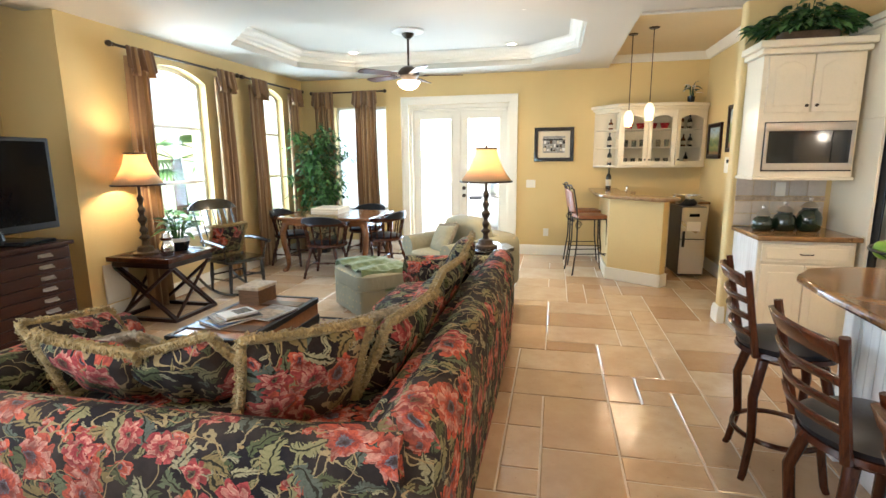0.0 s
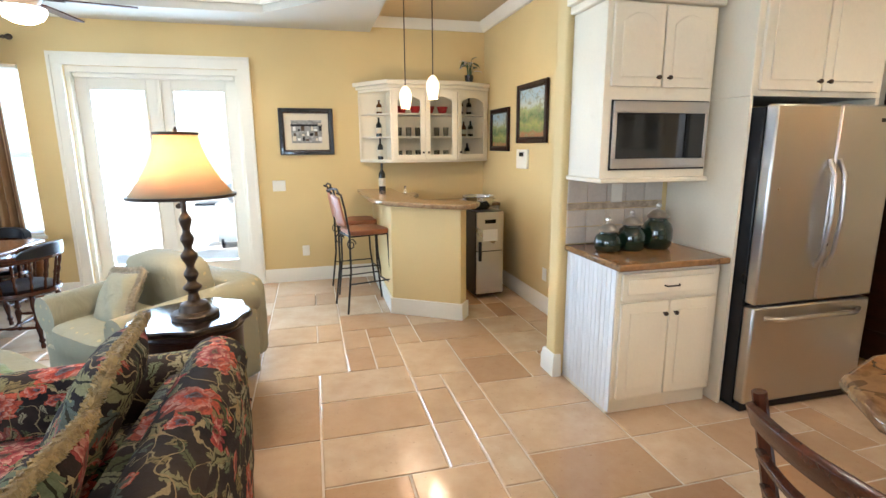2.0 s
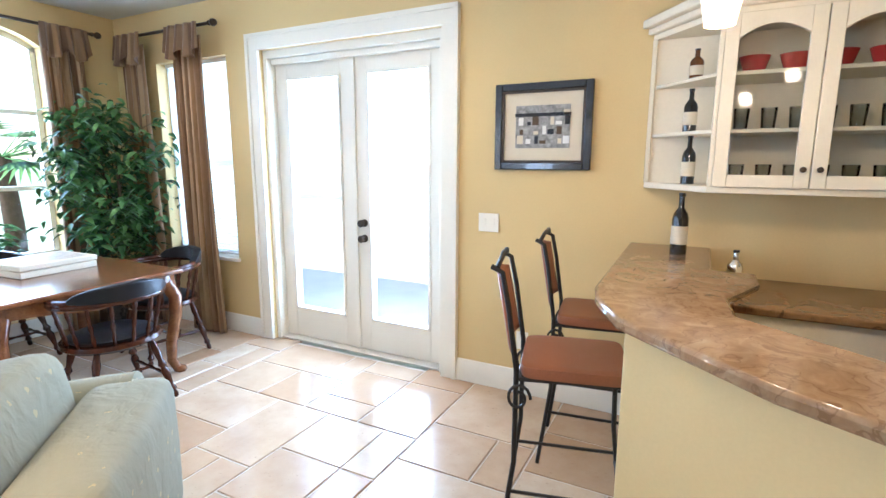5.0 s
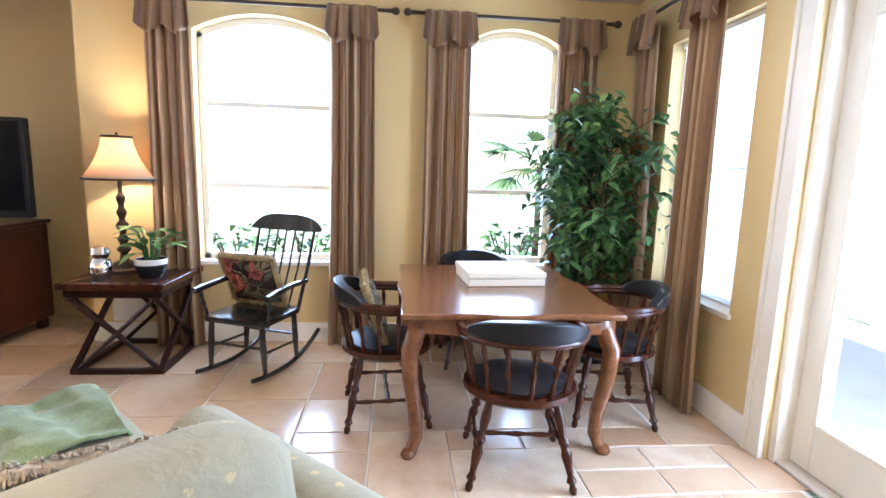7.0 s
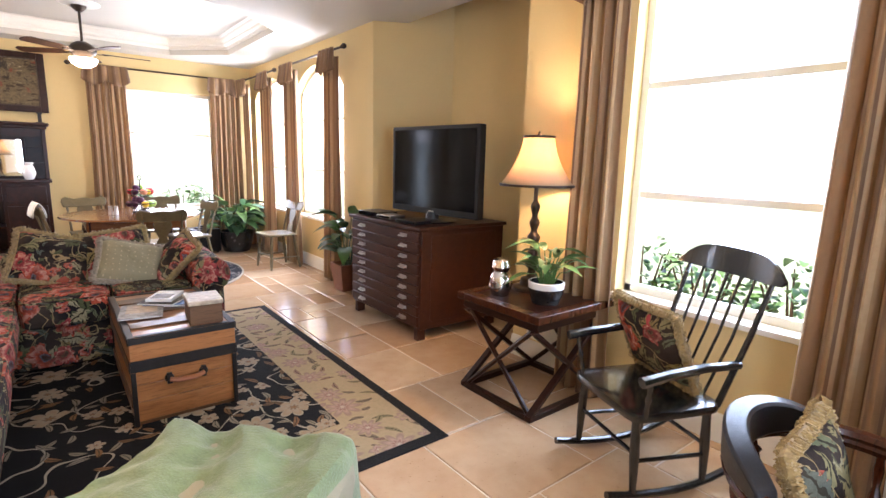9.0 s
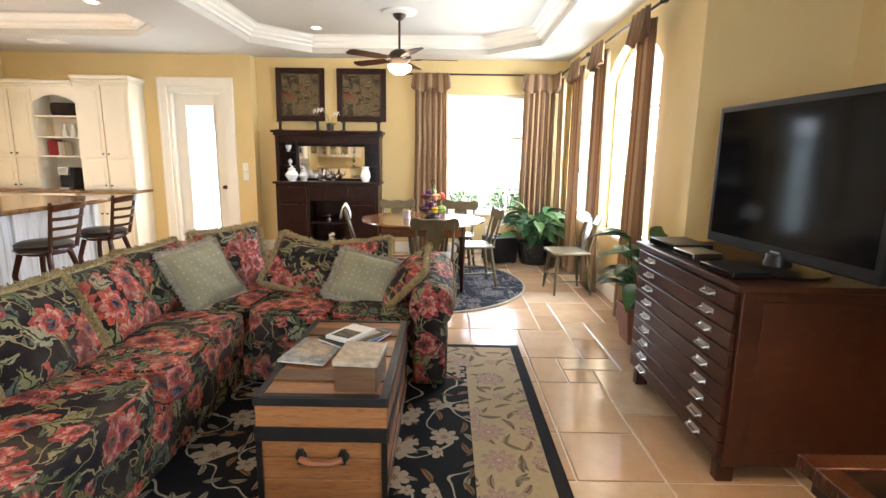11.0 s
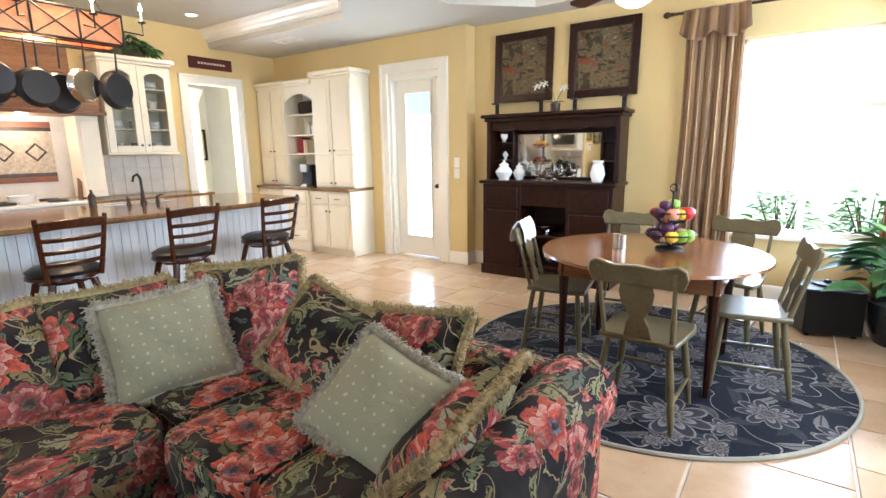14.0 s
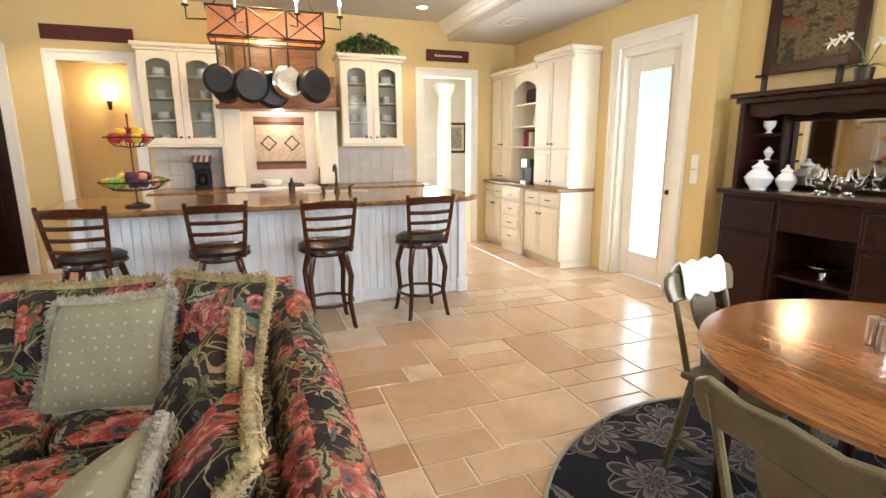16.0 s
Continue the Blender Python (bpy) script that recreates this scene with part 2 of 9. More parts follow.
def floral(name, ground, size=1.0, fill=1.0):
    """Woven brocade: large coral peonies, toothed sage leaves and brown vines on black."""
    m, nt, p = nodes_of(name)
    fine = coords(nt)
    v = ragged(nt, ragged(nt, coords(nt, (size,) * 3, 0.0, "UV"), 3.0, 0.14), 13.0, 0.10)
    col = mix(nt, noise_of(nt, v, 18), ground, tuple(c * 1.8 + 0.003 for c in ground))
    col = vine_layer(nt, v, col, 4.4, 0.010, (0.34, 0.26, 0.13))
    col = leaf_layer(nt, v, col, 11.0, 0.62 * fill, 0.44, 0.17, LEAVES, 0.3, True)
    col = peony_layer(nt, v, col, 9.0, 0.18 * fill, 5, 0.50, 1.3, SLATE, CORAL)
    col = leaf_layer(nt, v, col, 6.4, 0.62 * fill, 0.58, 0.21, LEAVES, 0.9, True, 0.45)
    col = vine_layer(nt, coords(nt, (1.3, 1.2, 1.4), 0.09, "UV"), col, 5.0, 0.006, (0.34, 0.24, 0.11))
    col = leaf_layer(nt, v, col, 5.0, 0.52 * fill, 0.60, 0.25, LEAVES, 2.1, True, 0.5)
    col = peony_layer(nt, v, col, 4.1, 0.34 * fill, 9, 0.62, 0.0, SLATE, CORAL)
    col = peony_layer(nt, v, col, 5.2, 0.17 * fill, 8, 0.58, 2.6, (0.20, 0.16, 0.08), ROSE)
    thread = ramp(nt, noise_of(nt, fine, 260, 2), [(0.3, (0.70,) * 3), (0.7, (1.0,) * 3)])
    col = mix(nt, 1.0, col, thread, "MULTIPLY")
    worn = ramp(nt, noise_of(nt, fine, 3.5, 4), [(0.4, (0, 0, 0)), (0.75, (0.22,) * 3)])
    col = mix(nt, worn, col, (0.26, 0.19, 0.13))
    cloth_end(name, m, nt, p, fine, col, 170, 0.45)


def rug_pile(name, ground, vine, petal, leaf, flower_scale, n=8, small=5, share=0.8, thin=0.008):
    """Tufted rug: open flowers, curling leaves and thin stems on a plain field."""
    m, nt, p = nodes_of(name)
    v = coords(nt, (1, 1, 1), 0.03)
    col = mix(nt, noise_of(nt, v, 40), tuple(c * 0.8 for c in ground), tuple(c * 1.15 for c in ground))
    col = vine_layer(nt, v, col, 3.2, thin, vine)
    col = leaf_layer(nt, v, col, flower_scale * 1.7, share, 0.46, 0.13, leaf, 0.6, True, 0.2)
    col = leaf_layer(nt, v, col, flower_scale * 2.2, share * 0.8, 0.46, 0.15, leaf, 1.9, True, 0.1)
    col = bloom_layer(nt, v, col, flower_scale * 1.8, share * 0.4, small, 0.42, petal, 1.1, True, 0.6)
    col = bloom_layer(nt, v, col, flower_scale, share, n, 0.46, petal, 0.0, True, 0.55)
    cloth_end(name, m, nt, p, v, col, 240, 0.6)


def tile_material():
    m, nt, p = nodes_of("travertine")
    info = nt.nodes.new("ShaderNodeObjectInfo")
    isl = nt.nodes.new("ShaderNodeNewGeometry")
    tc = nt.nodes.new("ShaderNodeTexCoord")
    rnd = calc(nt, "FRACT", calc(nt, "ADD", info.outputs["Random"], isl.outputs["Random Per Island"]))
    off = nt.nodes.new("ShaderNodeCombineXYZ")
    for s in off.inputs:
        nt.links.new(calc(nt, "MULTIPLY", rnd, 40.0), s)
    ad = nt.nodes.new("ShaderNodeVectorMath")
    nt.links.new(tc.outputs["Object"], ad.inputs[0])
    nt.links.new(off.outputs[0], ad.inputs[1])
    v = ad.outputs[0]
    base = ramp(nt, rnd, [(0.0, (0.35, 0.20, 0.105)), (0.22, (0.50, 0.345, 0.21)), (0.45, (0.57, 0.43, 0.29)), (0.6, (0.43, 0.27, 0.15)), (0.8, (0.60, 0.475, 0.335)), (1.0, (0.39, 0.22, 0.11))])
    cloud = noise_of(nt, v, 4.5, 6, 0.62)
    col = mix(nt, ramp(nt, cloud, [(0.35, (0, 0, 0)), (0.75, (0.6, 0.6, 0.6))]), base, (0.36, 0.21, 0.11))
    col = mix(nt, ramp(nt, noise_of(nt, v, 14, 6, 0.7), [(0.40, (0, 0, 0)), (1.0, (0.22, 0.22, 0.22))]), col, (0.62, 0.48, 0.33))
    pits = ramp(nt, noise_of(nt, v, 55, 4), [(0.66, (0, 0, 0)), (0.74, (0.6, 0.6, 0.6))])
    col = mix(nt, pits, col, (0.22, 0.13, 0.07))
    nt.links.new(col, p.inputs["Base Color"])
    nt.links.new(ramp(nt, cloud, [(0.3, (0.11,) * 3), (0.7, (0.25,) * 3)]), p.inputs["Roughness"])
    p.inputs["Specular IOR Level"].default_value = 0.6
    bump(nt, p, noise_of(nt, v, 9, 5), 0.10, 0.01)
    MATS["travertine"] = m


def granite(name, cols, scale=3.0):
    m, nt, p = nodes_of(name)
    v = coords(nt, (1, 1, 1), 0.5)
    col = ramp(nt, noise_of(nt, v, scale, 8, 0.68), [(0.25 + 0.5 * i / (len(cols) - 1), c) for i, c in enumerate(cols)])
    vein = calc(nt, "LESS_THAN", calc(nt, "ABSOLUTE", calc(nt, "SUBTRACT", noise_of(nt, v, scale * 0.8, 3), 0.5)), 0.012)
    col = mix(nt, calc(nt, "MULTIPLY", vein, 0.6), col, cols[0])
    nt.links.new(col, p.inputs["Base Color"])
    p.inputs["Roughness"].default_value = 0.12
    MATS[name] = m


def glass(name, tint=(1, 1, 1), rough=0.0):
    """Thin pane: clear to straight light, with the gloss of glass."""
    m, nt, p = nodes_of(name)
    out = nt.nodes["Material Output"]
    tr, gl, mx, fr = (nt.nodes.new("ShaderNode" + k) for k in ("BsdfTransparent", "BsdfGlossy", "MixShader", "Fresnel"))
    tr.inputs[0].default_value = (*tint, 1)
    gl.inputs["Roughness"].default_value = rough
    fr.inputs["IOR"].default_value = 1.35
    nt.links.new(fr.outputs[0], mx.inputs[0])
    nt.links.new(tr.outputs[0], mx.inputs[1])
    nt.links.new(gl.outputs[0], mx.inputs[2])
    nt.links.new(mx.outputs[0], out.inputs["Surface"])
    MATS[name] = m


def stripes(name, cols, period, axis=0):
    """Woven stripes that run down the cloth."""
    m, nt, p = nodes_of(name)
    tc = nt.nodes.new("ShaderNodeTexCoord")
    sp = nt.nodes.new("ShaderNodeSeparateXYZ")
    nt.links.new(tc.outputs["UV"], sp.inputs[0])
    fr = calc(nt, "FRACT", calc(nt, "DIVIDE", sp.outputs[axis], period))
    col = ramp(nt, fr, cols, "CONSTANT")
    v = coords(nt)
    col = mix(nt, calc(nt, "MULTIPLY", noise_of(nt, v, 30, 4), 0.35), col, (0.10, 0.055, 0.03))
    nt.links.new(col, p.inputs["Base Color"])
    p.inputs["Roughness"].default_value, p.inputs["Sheen Weight"].default_value = 0.65, 0.2
    bump(nt, p, noise_of(nt, v, 200, 2), 0.15, 0.002)
    tl, both = nt.nodes.new("ShaderNodeBsdfTranslucent"), nt.nodes.new("ShaderNodeMixShader")
    nt.links.new(mix(nt, 0.5, col, (0.62, 0.30, 0.10)), tl.inputs[0])
    both.inputs[0].default_value = 0.22
    nt.links.new(p.outputs[0], both.inputs[1])
    nt.links.new(tl.outputs[0], both.inputs[2])
    nt.links.new(both.outputs[0], nt.nodes["Material Output"].inputs["Surface"])
    MATS[name] = m


def motif(name, ground, mark, scale=26.0, size=0.28, flat=False):
    """Cloth with a small scattered sprig."""
    m, nt, p = nodes_of(name)
    v = coords(nt)
    vo = nt.nodes.new("ShaderNodeTexVoronoi")
    vo.voronoi_dimensions = "2D" if flat else "3D"
    vo.inputs["Scale"].default_value, vo.inputs["Randomness"].default_value = scale, 0.25
    nt.links.new(v, vo.inputs["Vector"])
    edge = calc(nt, "ADD", vo.outputs["Distance"], calc(nt, "MULTIPLY", noise_of(nt, v, scale * 5, 2), 0.35))
    col = mix(nt, noise_of(nt, v, 5), tuple(c * 0.82 for c in ground), ground)
    col = mix(nt, calc(nt, "LESS_THAN", edge, size), col, mark)
    nt.links.new(col, p.inputs["Base Color"])
    p.inputs["Roughness"].default_value, p.inputs["Specular IOR Level"].default_value = 0.85, 0.2
    bump(nt, p, calc(nt, "ADD", noise_of(nt, coords(nt, (1, 1, 0.5), 0.3), 7, 3), calc(nt, "MULTIPLY", noise_of(nt, v, 160, 2), 0.06)), 0.55, 0.03)
    MATS[name] = m


def beads(name, color, lit, period=0.045):
    """Painted boards with a glaze left in the grooves and uneven brushing."""
    m, nt, p = nodes_of(name)
    v = coords(nt, (1, 1, 0.15))
    col = mix(nt, ramp(nt, noise_of(nt, v, 16, 5), [(0.45, (0, 0, 0)), (0.8, (0.6, 0.6, 0.6))]), color, lit)
    nt.links.new(col, p.inputs["Base Color"])
    p.inputs["Roughness"].default_value = 0.45
    MATS[name] = m


plain("wall_paint", (0.66, 0.50, 0.235), 0.62, vary=0.05, scale=1.3, relief=0.10, fine=90)
plain("ceiling_paint", (0.57, 0.54, 0.465), 0.75, vary=0.03, scale=1.0)
plain("nook_ceiling", (0.62, 0.50, 0.31), 0.7, vary=0.04, scale=1.0)
plain("trim_white", (0.80, 0.76, 0.66), 0.35, vary=0.03, relief=0.02)
plain("cabinet_cream", (0.76, 0.68, 0.52), 0.38, vary=0.05, relief=0.03, wear=(0.73, 0.64, 0.475))
beads("beadboard_white", (0.74, 0.74, 0.72), (0.50, 0.46, 0.42))
plain("grout", (0.56, 0.47, 0.37), 0.8, relief=0.2)
tile_material()
granite("granite_brown", [(0.03, 0.014, 0.007), (0.13, 0.06, 0.024), (0.27, 0.145, 0.055), (0.19, 0.10, 0.04), (0.38, 0.24, 0.115)])
granite("bar_stone", [(0.18, 0.095, 0.042), (0.29, 0.175, 0.085), (0.40, 0.27, 0.15)], 9)
glass("window_glass")
glass("cabinet_glass", (0.82, 0.84, 0.82))
m, nt, p = nodes_of("frosted_glass")
p.inputs["Base Color"].default_value, p.inputs["Roughness"].default_value = (0.72, 0.78, 0.78, 1), 0.25
tl, both = nt.nodes.new("ShaderNodeBsdfTranslucent"), nt.nodes.new("ShaderNodeMixShader")
tl.inputs[0].default_value, both.inputs[0].default_value = (0.62, 0.70, 0.70, 1), 0.75
nt.links.new(p.outputs[0], both.inputs[1])
nt.links.new(tl.outputs[0], both.inputs[2])
nt.links.new(both.outputs[0], nt.nodes["Material Output"].inputs["Surface"])
MATS["frosted_glass"] = m
wood("dark_wood", (0.008, 0.0022, 0.0012), (0.040, 0.010, 0.004), 0.36, "Y", 0.05)
wood("ebony_gloss", (0.004, 0.0018, 0.0012), (0.016, 0.006, 0.003), 0.14, "Y", 0.8)
wood("chest_wood", (0.035, 0.011, 0.006), (0.070, 0.023, 0.010), 0.40, "Y", 0.06)
wood("stool_wood", (0.022, 0.006, 0.003), (0.10, 0.027, 0.009), 0.26, "Z", 0.25)
wood("walnut", (0.11, 0.036, 0.012), (0.28, 0.115, 0.040), 0.22, "X", 0.7)
wood("table_walnut", (0.10, 0.034, 0.009), (0.36, 0.145, 0.042), 0.18, "X", 0.8)
wood("trunk_pine", (0.25, 0.095, 0.030), (0.46, 0.20, 0.072), 0.35, "X", 0.5)
wood("trunk_dark", (0.09, 0.045, 0.022), (0.17, 0.09, 0.045), 0.4, "X", 0.2)
wood("hood_wood", (0.16, 0.065, 0.022), (0.33, 0.15, 0.055), 0.45, "Y", 0.2)
plain("black_lacquer", (0.012, 0.012, 0.013), 0.22, vary=0.3, coat=0.5, relief=0.02)
plain("black_leather", (0.014, 0.014, 0.016), 0.35, vary=0.3, fine=220, relief=0.2)
plain("brown_leather", (0.27, 0.10, 0.045), 0.38, vary=0.25, fine=180, relief=0.2)
plain("iron", (0.025, 0.022, 0.020), 0.45, 0.6, vary=0.3)
plain("bronze", (0.055, 0.038, 0.026), 0.4, 0.7, vary=0.35, scale=12)
plain("steel", (0.52, 0.49, 0.45), 0.30, 1.0, vary=0.05, scale=2.0, fine=160, relief=0.006)
plain("chrome", (0.75, 0.75, 0.76), 0.12, 1.0, vary=0.03, relief=0)
plain("copper", (0.72, 0.30, 0.14), 0.32, 0.9, vary=0.25, scale=9)
plain("plastic_black", (0.010, 0.010, 0.011), 0.3, vary=0.2, relief=0.02)
plain("screen", (0.004, 0.004, 0.005), 0.08, vary=0.1, relief=0)
MATS["screen"].node_tree.nodes["Principled BSDF"].inputs["Specular IOR Level"].default_value = 0.12
plain("oven_glass", (0.010, 0.009, 0.008), 0.06, vary=0.1, relief=0, coat=0.2)
plain("porcelain", (0.80, 0.79, 0.76), 0.12, vary=0.03, relief=0, coat=0.5)
plain("green_glaze", (0.006, 0.016, 0.008), 0.10, vary=0.5, scale=14, relief=0.03, coat=0.6)
plain("terracotta", (0.20, 0.075, 0.040), 0.5, vary=0.2, scale=8)
plain("pot_black", (0.015, 0.015, 0.015), 0.25, vary=0.3)
plain("soil", (0.035, 0.022, 0.014), 0.95, vary=0.4, fine=120, relief=0.8)
plain("leaf_dark", (0.035, 0.085, 0.035), 0.35, vary=0.45, scale=7, relief=0.05)
plain("leaf_mid", (0.060, 0.140, 0.040), 0.32, vary=0.45, scale=7, relief=0.05)
plain("leaf_light", (0.12, 0.23, 0.07), 0.35, vary=0.4, scale=7, relief=0.05)
plain("bark", (0.10, 0.065, 0.04), 0.85, vary=0.35, scale=14, relief=0.6)
plain("petal_white", (0.78, 0.77, 0.72), 0.5, vary=0.05)
plain("paper_white", (0.76, 0.74, 0.70), 0.6, vary=0.04)
plain("paper_mat", (0.66, 0.58, 0.43), 0.7, vary=0.04)
plain("book_blue", (0.06, 0.12, 0.25), 0.35, vary=0.2)
plain("book_red", (0.32, 0.03, 0.03), 0.4, vary=0.2)
plain("sign_maroon", (0.085, 0.018, 0.015), 0.5, vary=0.2)
plain("throw_green", (0.16, 0.205, 0.095), 0.9, vary=0.25, scale=14, sheen=0.25, fine=120, relief=0.9)
motif("armchair_cloth", (0.31, 0.285, 0.195), (0.43, 0.34, 0.18), 12, 0.31)
motif("sage_cloth", (0.31, 0.272, 0.17), (0.45, 0.39, 0.25), 23, 0.28, True)
plain("fringe_gold", (0.33, 0.235, 0.10), 0.85, vary=0.45, scale=30, relief=0.6, sheen=0.2)
plain("fringe_grey", (0.35, 0.295, 0.215), 0.85, vary=0.35, scale=30, relief=0.6, sheen=0.2)
floral("sofa_floral", (0.011, 0.008, 0.009), 1.28)
floral("pillow_floral", (0.012, 0.008, 0.008), 1.3, 0.95)
CREAM, RUST, INK = (0.30, 0.26, 0.19), (0.27, 0.14, 0.06), (0.006, 0.006, 0.007)
rug_pile("rug_black", INK, (0.30, 0.27, 0.20), [(0.0, RUST), (0.18, (0.14, 0.09, 0.05)), (0.3, CREAM), (0.72, (0.30, 0.22, 0.14)), (0.9, CREAM)],
         [(0.0, CREAM), (0.35, RUST), (0.6, (0.30, 0.26, 0.18)), (0.85, (0.20, 0.11, 0.05))], 4.4, 7, 5, 0.42)
rug_pile("rug_border", (0.35, 0.275, 0.165), (0.36, 0.28, 0.17), [(0.0, (0.50, 0.45, 0.36)), (0.2, (0.22, 0.12, 0.10)), (0.4, (0.36, 0.25, 0.20)), (0.75, (0.25, 0.18, 0.14)), (0.95, (0.33, 0.25, 0.16))],
         [(0.0, (0.25, 0.19, 0.13)), (0.35, (0.34, 0.21, 0.15)), (0.7, (0.30, 0.25, 0.14))], 4.0, 9, 5, 0.7, 0.004)
NAVY, ASH = (0.005, 0.0055, 0.010), (0.17, 0.15, 0.135)
rug_pile("rug_round", NAVY, ASH, [(0.0, (0.12, 0.09, 0.08)), (0.16, NAVY), (0.22, ASH), (0.30, (0.035, 0.028, 0.028)), (0.56, ASH), (0.62, (0.020, 0.018, 0.022)), (0.88, (0.03, 0.025, 0.028)), (0.94, ASH)],
         [(0.0, ASH), (0.4, (0.03, 0.03, 0.04)), (0.6, (0.09, 0.08, 0.08)), (0.85, (0.02, 0.02, 0.03))], 2.3, 8, 6, 0.72, 0.004)
plain("rug_edge", (0.010, 0.010, 0.011), 0.95, vary=0.3, fine=300, relief=0.6)
plain("rug_cord", (0.30, 0.27, 0.21), 0.95, vary=0.3, fine=300, relief=0.6)
BROWN, TAN, GOLD, DARK = (0.29, 0.17, 0.08), (0.52, 0.36, 0.19), (0.40, 0.24, 0.105), (0.17, 0.092, 0.046)
stripes("curtain_stripe", [(0.0, BROWN), (0.28, DARK), (0.36, TAN), (0.52, GOLD), (0.72, DARK), (0.8, TAN), (0.9, BROWN)], 0.21)
stripes("valance_stripe", [(0.0, DARK), (0.25, BROWN), (0.5, DARK), (0.6, GOLD), (0.75, BROWN)], 0.21)
plain("lawn", (0.30, 0.36, 0.22), 0.9, vary=0.4, scale=0.8, fine=30, relief=0.5)
plain("stucco_white", (0.78, 0.77, 0.74), 0.8, vary=0.05, fine=80, relief=0.3)
plain("patio_stone", (0.60, 0.55, 0.47), 0.7, vary=0.1)
m, nt, p = nodes_of("painting_dark")
v = coords(nt, (4, 1, 9), 0.6)
col = ramp(nt, noise_of(nt, v, 1.6, 8, 0.75), [(0.34, (0.008, 0.006, 0.004)), (0.44, (0.045, 0.026, 0.010)), (0.50, (0.16, 0.12, 0.055)), (0.55, (0.035, 0.020, 0.010)), (0.62, (0.24, 0.19, 0.10)), (0.70, (0.48, 0.42, 0.29))])
col = mix(nt, ramp(nt, noise_of(nt, coords(nt, (7, 1, 2.5), 0.4), 1.6, 4), [(0.54, (0, 0, 0)), (0.60, (0.75, 0.75, 0.75))]), col, (0.012, 0.008, 0.005))
col = mix(nt, ramp(nt, noise_of(nt, coords(nt, (4, 1, 5), 0.3), 1.3, 3), [(0.57, (0, 0, 0)), (0.63, (0.7, 0.7, 0.7))]), col, (0.17, 0.030, 0.010))
nt.links.new(col, p.inputs["Base Color"])
p.inputs["Roughness"].default_value, p.inputs["Specular IOR Level"].default_value = 0.5, 0.25
bump(nt, p, noise_of(nt, v, 5, 4), 0.3, 0.004)
MATS["painting_dark"] = m
m, nt, p = nodes_of("painting_country")
sz = nt.nodes.new("ShaderNodeSeparateXYZ")
nt.links.new(ragged(nt, coords(nt, kind="Generated"), 4.0, 0.45), sz.inputs[0])
hills = ramp(nt, calc(nt, "SUBTRACT", sz.outputs[2], 0.2), [(0.10, (0.30, 0.13, 0.05)), (0.20, (0.13, 0.20, 0.05)), (0.34, (0.30, 0.30, 0.08)), (0.46, (0.08, 0.15, 0.05)), (0.58, (0.34, 0.36, 0.14)), (0.70, (0.50, 0.52, 0.44)), (0.85, (0.36, 0.46, 0.50))])
daub = ramp(nt, noise_of(nt, coords(nt, (1, 1, 2), 0.3), 16, 4), [(0.50, (0, 0, 0)), (0.60, (0.7, 0.7, 0.7))])
nt.links.new(mix(nt, daub, hills, mix(nt, noise_of(nt, coords(nt), 9, 2), (0.05, 0.09, 0.03), (0.45, 0.34, 0.16))), p.inputs["Base Color"])
p.inputs["Roughness"].default_value = 0.5
MATS["painting_country"] = m
plain("print_grey", (0.30, 0.29, 0.27), 0.6, vary=0.7, scale=22, fine=60)
plain("mosaic", (0.42, 0.33, 0.23), 0.45, vary=0.4, scale=25)
plain("backsplash", (0.56, 0.50, 0.42), 0.35, vary=0.12, scale=5)
plain("lamp_frosted", (0.95, 0.80, 0.55), 0.5, vary=0.02, emit=5.0)
plain("downlight_glow", (1.0, 0.88, 0.68), 0.5, vary=0.0, emit=14.0)
plain("pendant_glass", (1.0, 0.72, 0.40), 0.3, vary=0.25, scale=14, emit=0.8)
plain("red_glass", (0.40, 0.03, 0.03), 0.15, vary=0.3)
plain("bottle_dark", (0.010, 0.008, 0.006), 0.08, vary=0.3, relief=0)
plain("bottle_amber", (0.12, 0.04, 0.01), 0.08, vary=0.3, relief=0)
for nm, c in (("fruit_red", (0.42, 0.02, 0.02)), ("fruit_yellow", (0.62, 0.42, 0.03)), ("fruit_green", (0.20, 0.32, 0.04)), ("fruit_purple", (0.07, 0.02, 0.05)), ("fruit_peach", (0.62, 0.25, 0.16))):
    plain(nm, c, 0.3, vary=0.25, scale=14, relief=0.03)
plain("chair_olive", (0.115, 0.090, 0.045), 0.32, vary=0.3, scale=8, wear=(0.09, 0.06, 0.03), coat=0.3)
m, nt, p = nodes_of("mirror")
p.inputs["Metallic"].default_value, p.inputs["Roughness"].default_value, p.inputs["Base Color"].default_value = 1.0, 0.03, (0.85, 0.84, 0.80, 1)
MATS["mirror"] = m
m, nt, p = nodes_of("lamp_shade")
for k, v in (("Base Color", (0.80, 0.64, 0.40, 1)), ("Roughness", 0.8)):
    p.inputs[k].default_value = v
tl, ad = nt.nodes.new("ShaderNodeBsdfTranslucent"), nt.nodes.new("ShaderNodeMixShader")
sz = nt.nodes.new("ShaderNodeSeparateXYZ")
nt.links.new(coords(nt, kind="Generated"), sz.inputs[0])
# Translucent colour runs from dark brown at the bottom rim to pale higher up.
height_tone = ramp(nt, sz.outputs[2], [(0.0, (0.12, 0.05, 0.02)), (0.10, (0.34, 0.17, 0.07)), (0.38, (0.86, 0.66, 0.46)), (1.0, (0.84, 0.62, 0.42))])
nt.links.new(mix(nt, calc(nt, "MULTIPLY", noise_of(nt, coords(nt), 14, 5), 0.4), height_tone, (0.45, 0.24, 0.09)), tl.inputs[0])
ad.inputs[0].default_value = 0.55
nt.links.new(p.outputs[0], ad.inputs[1])
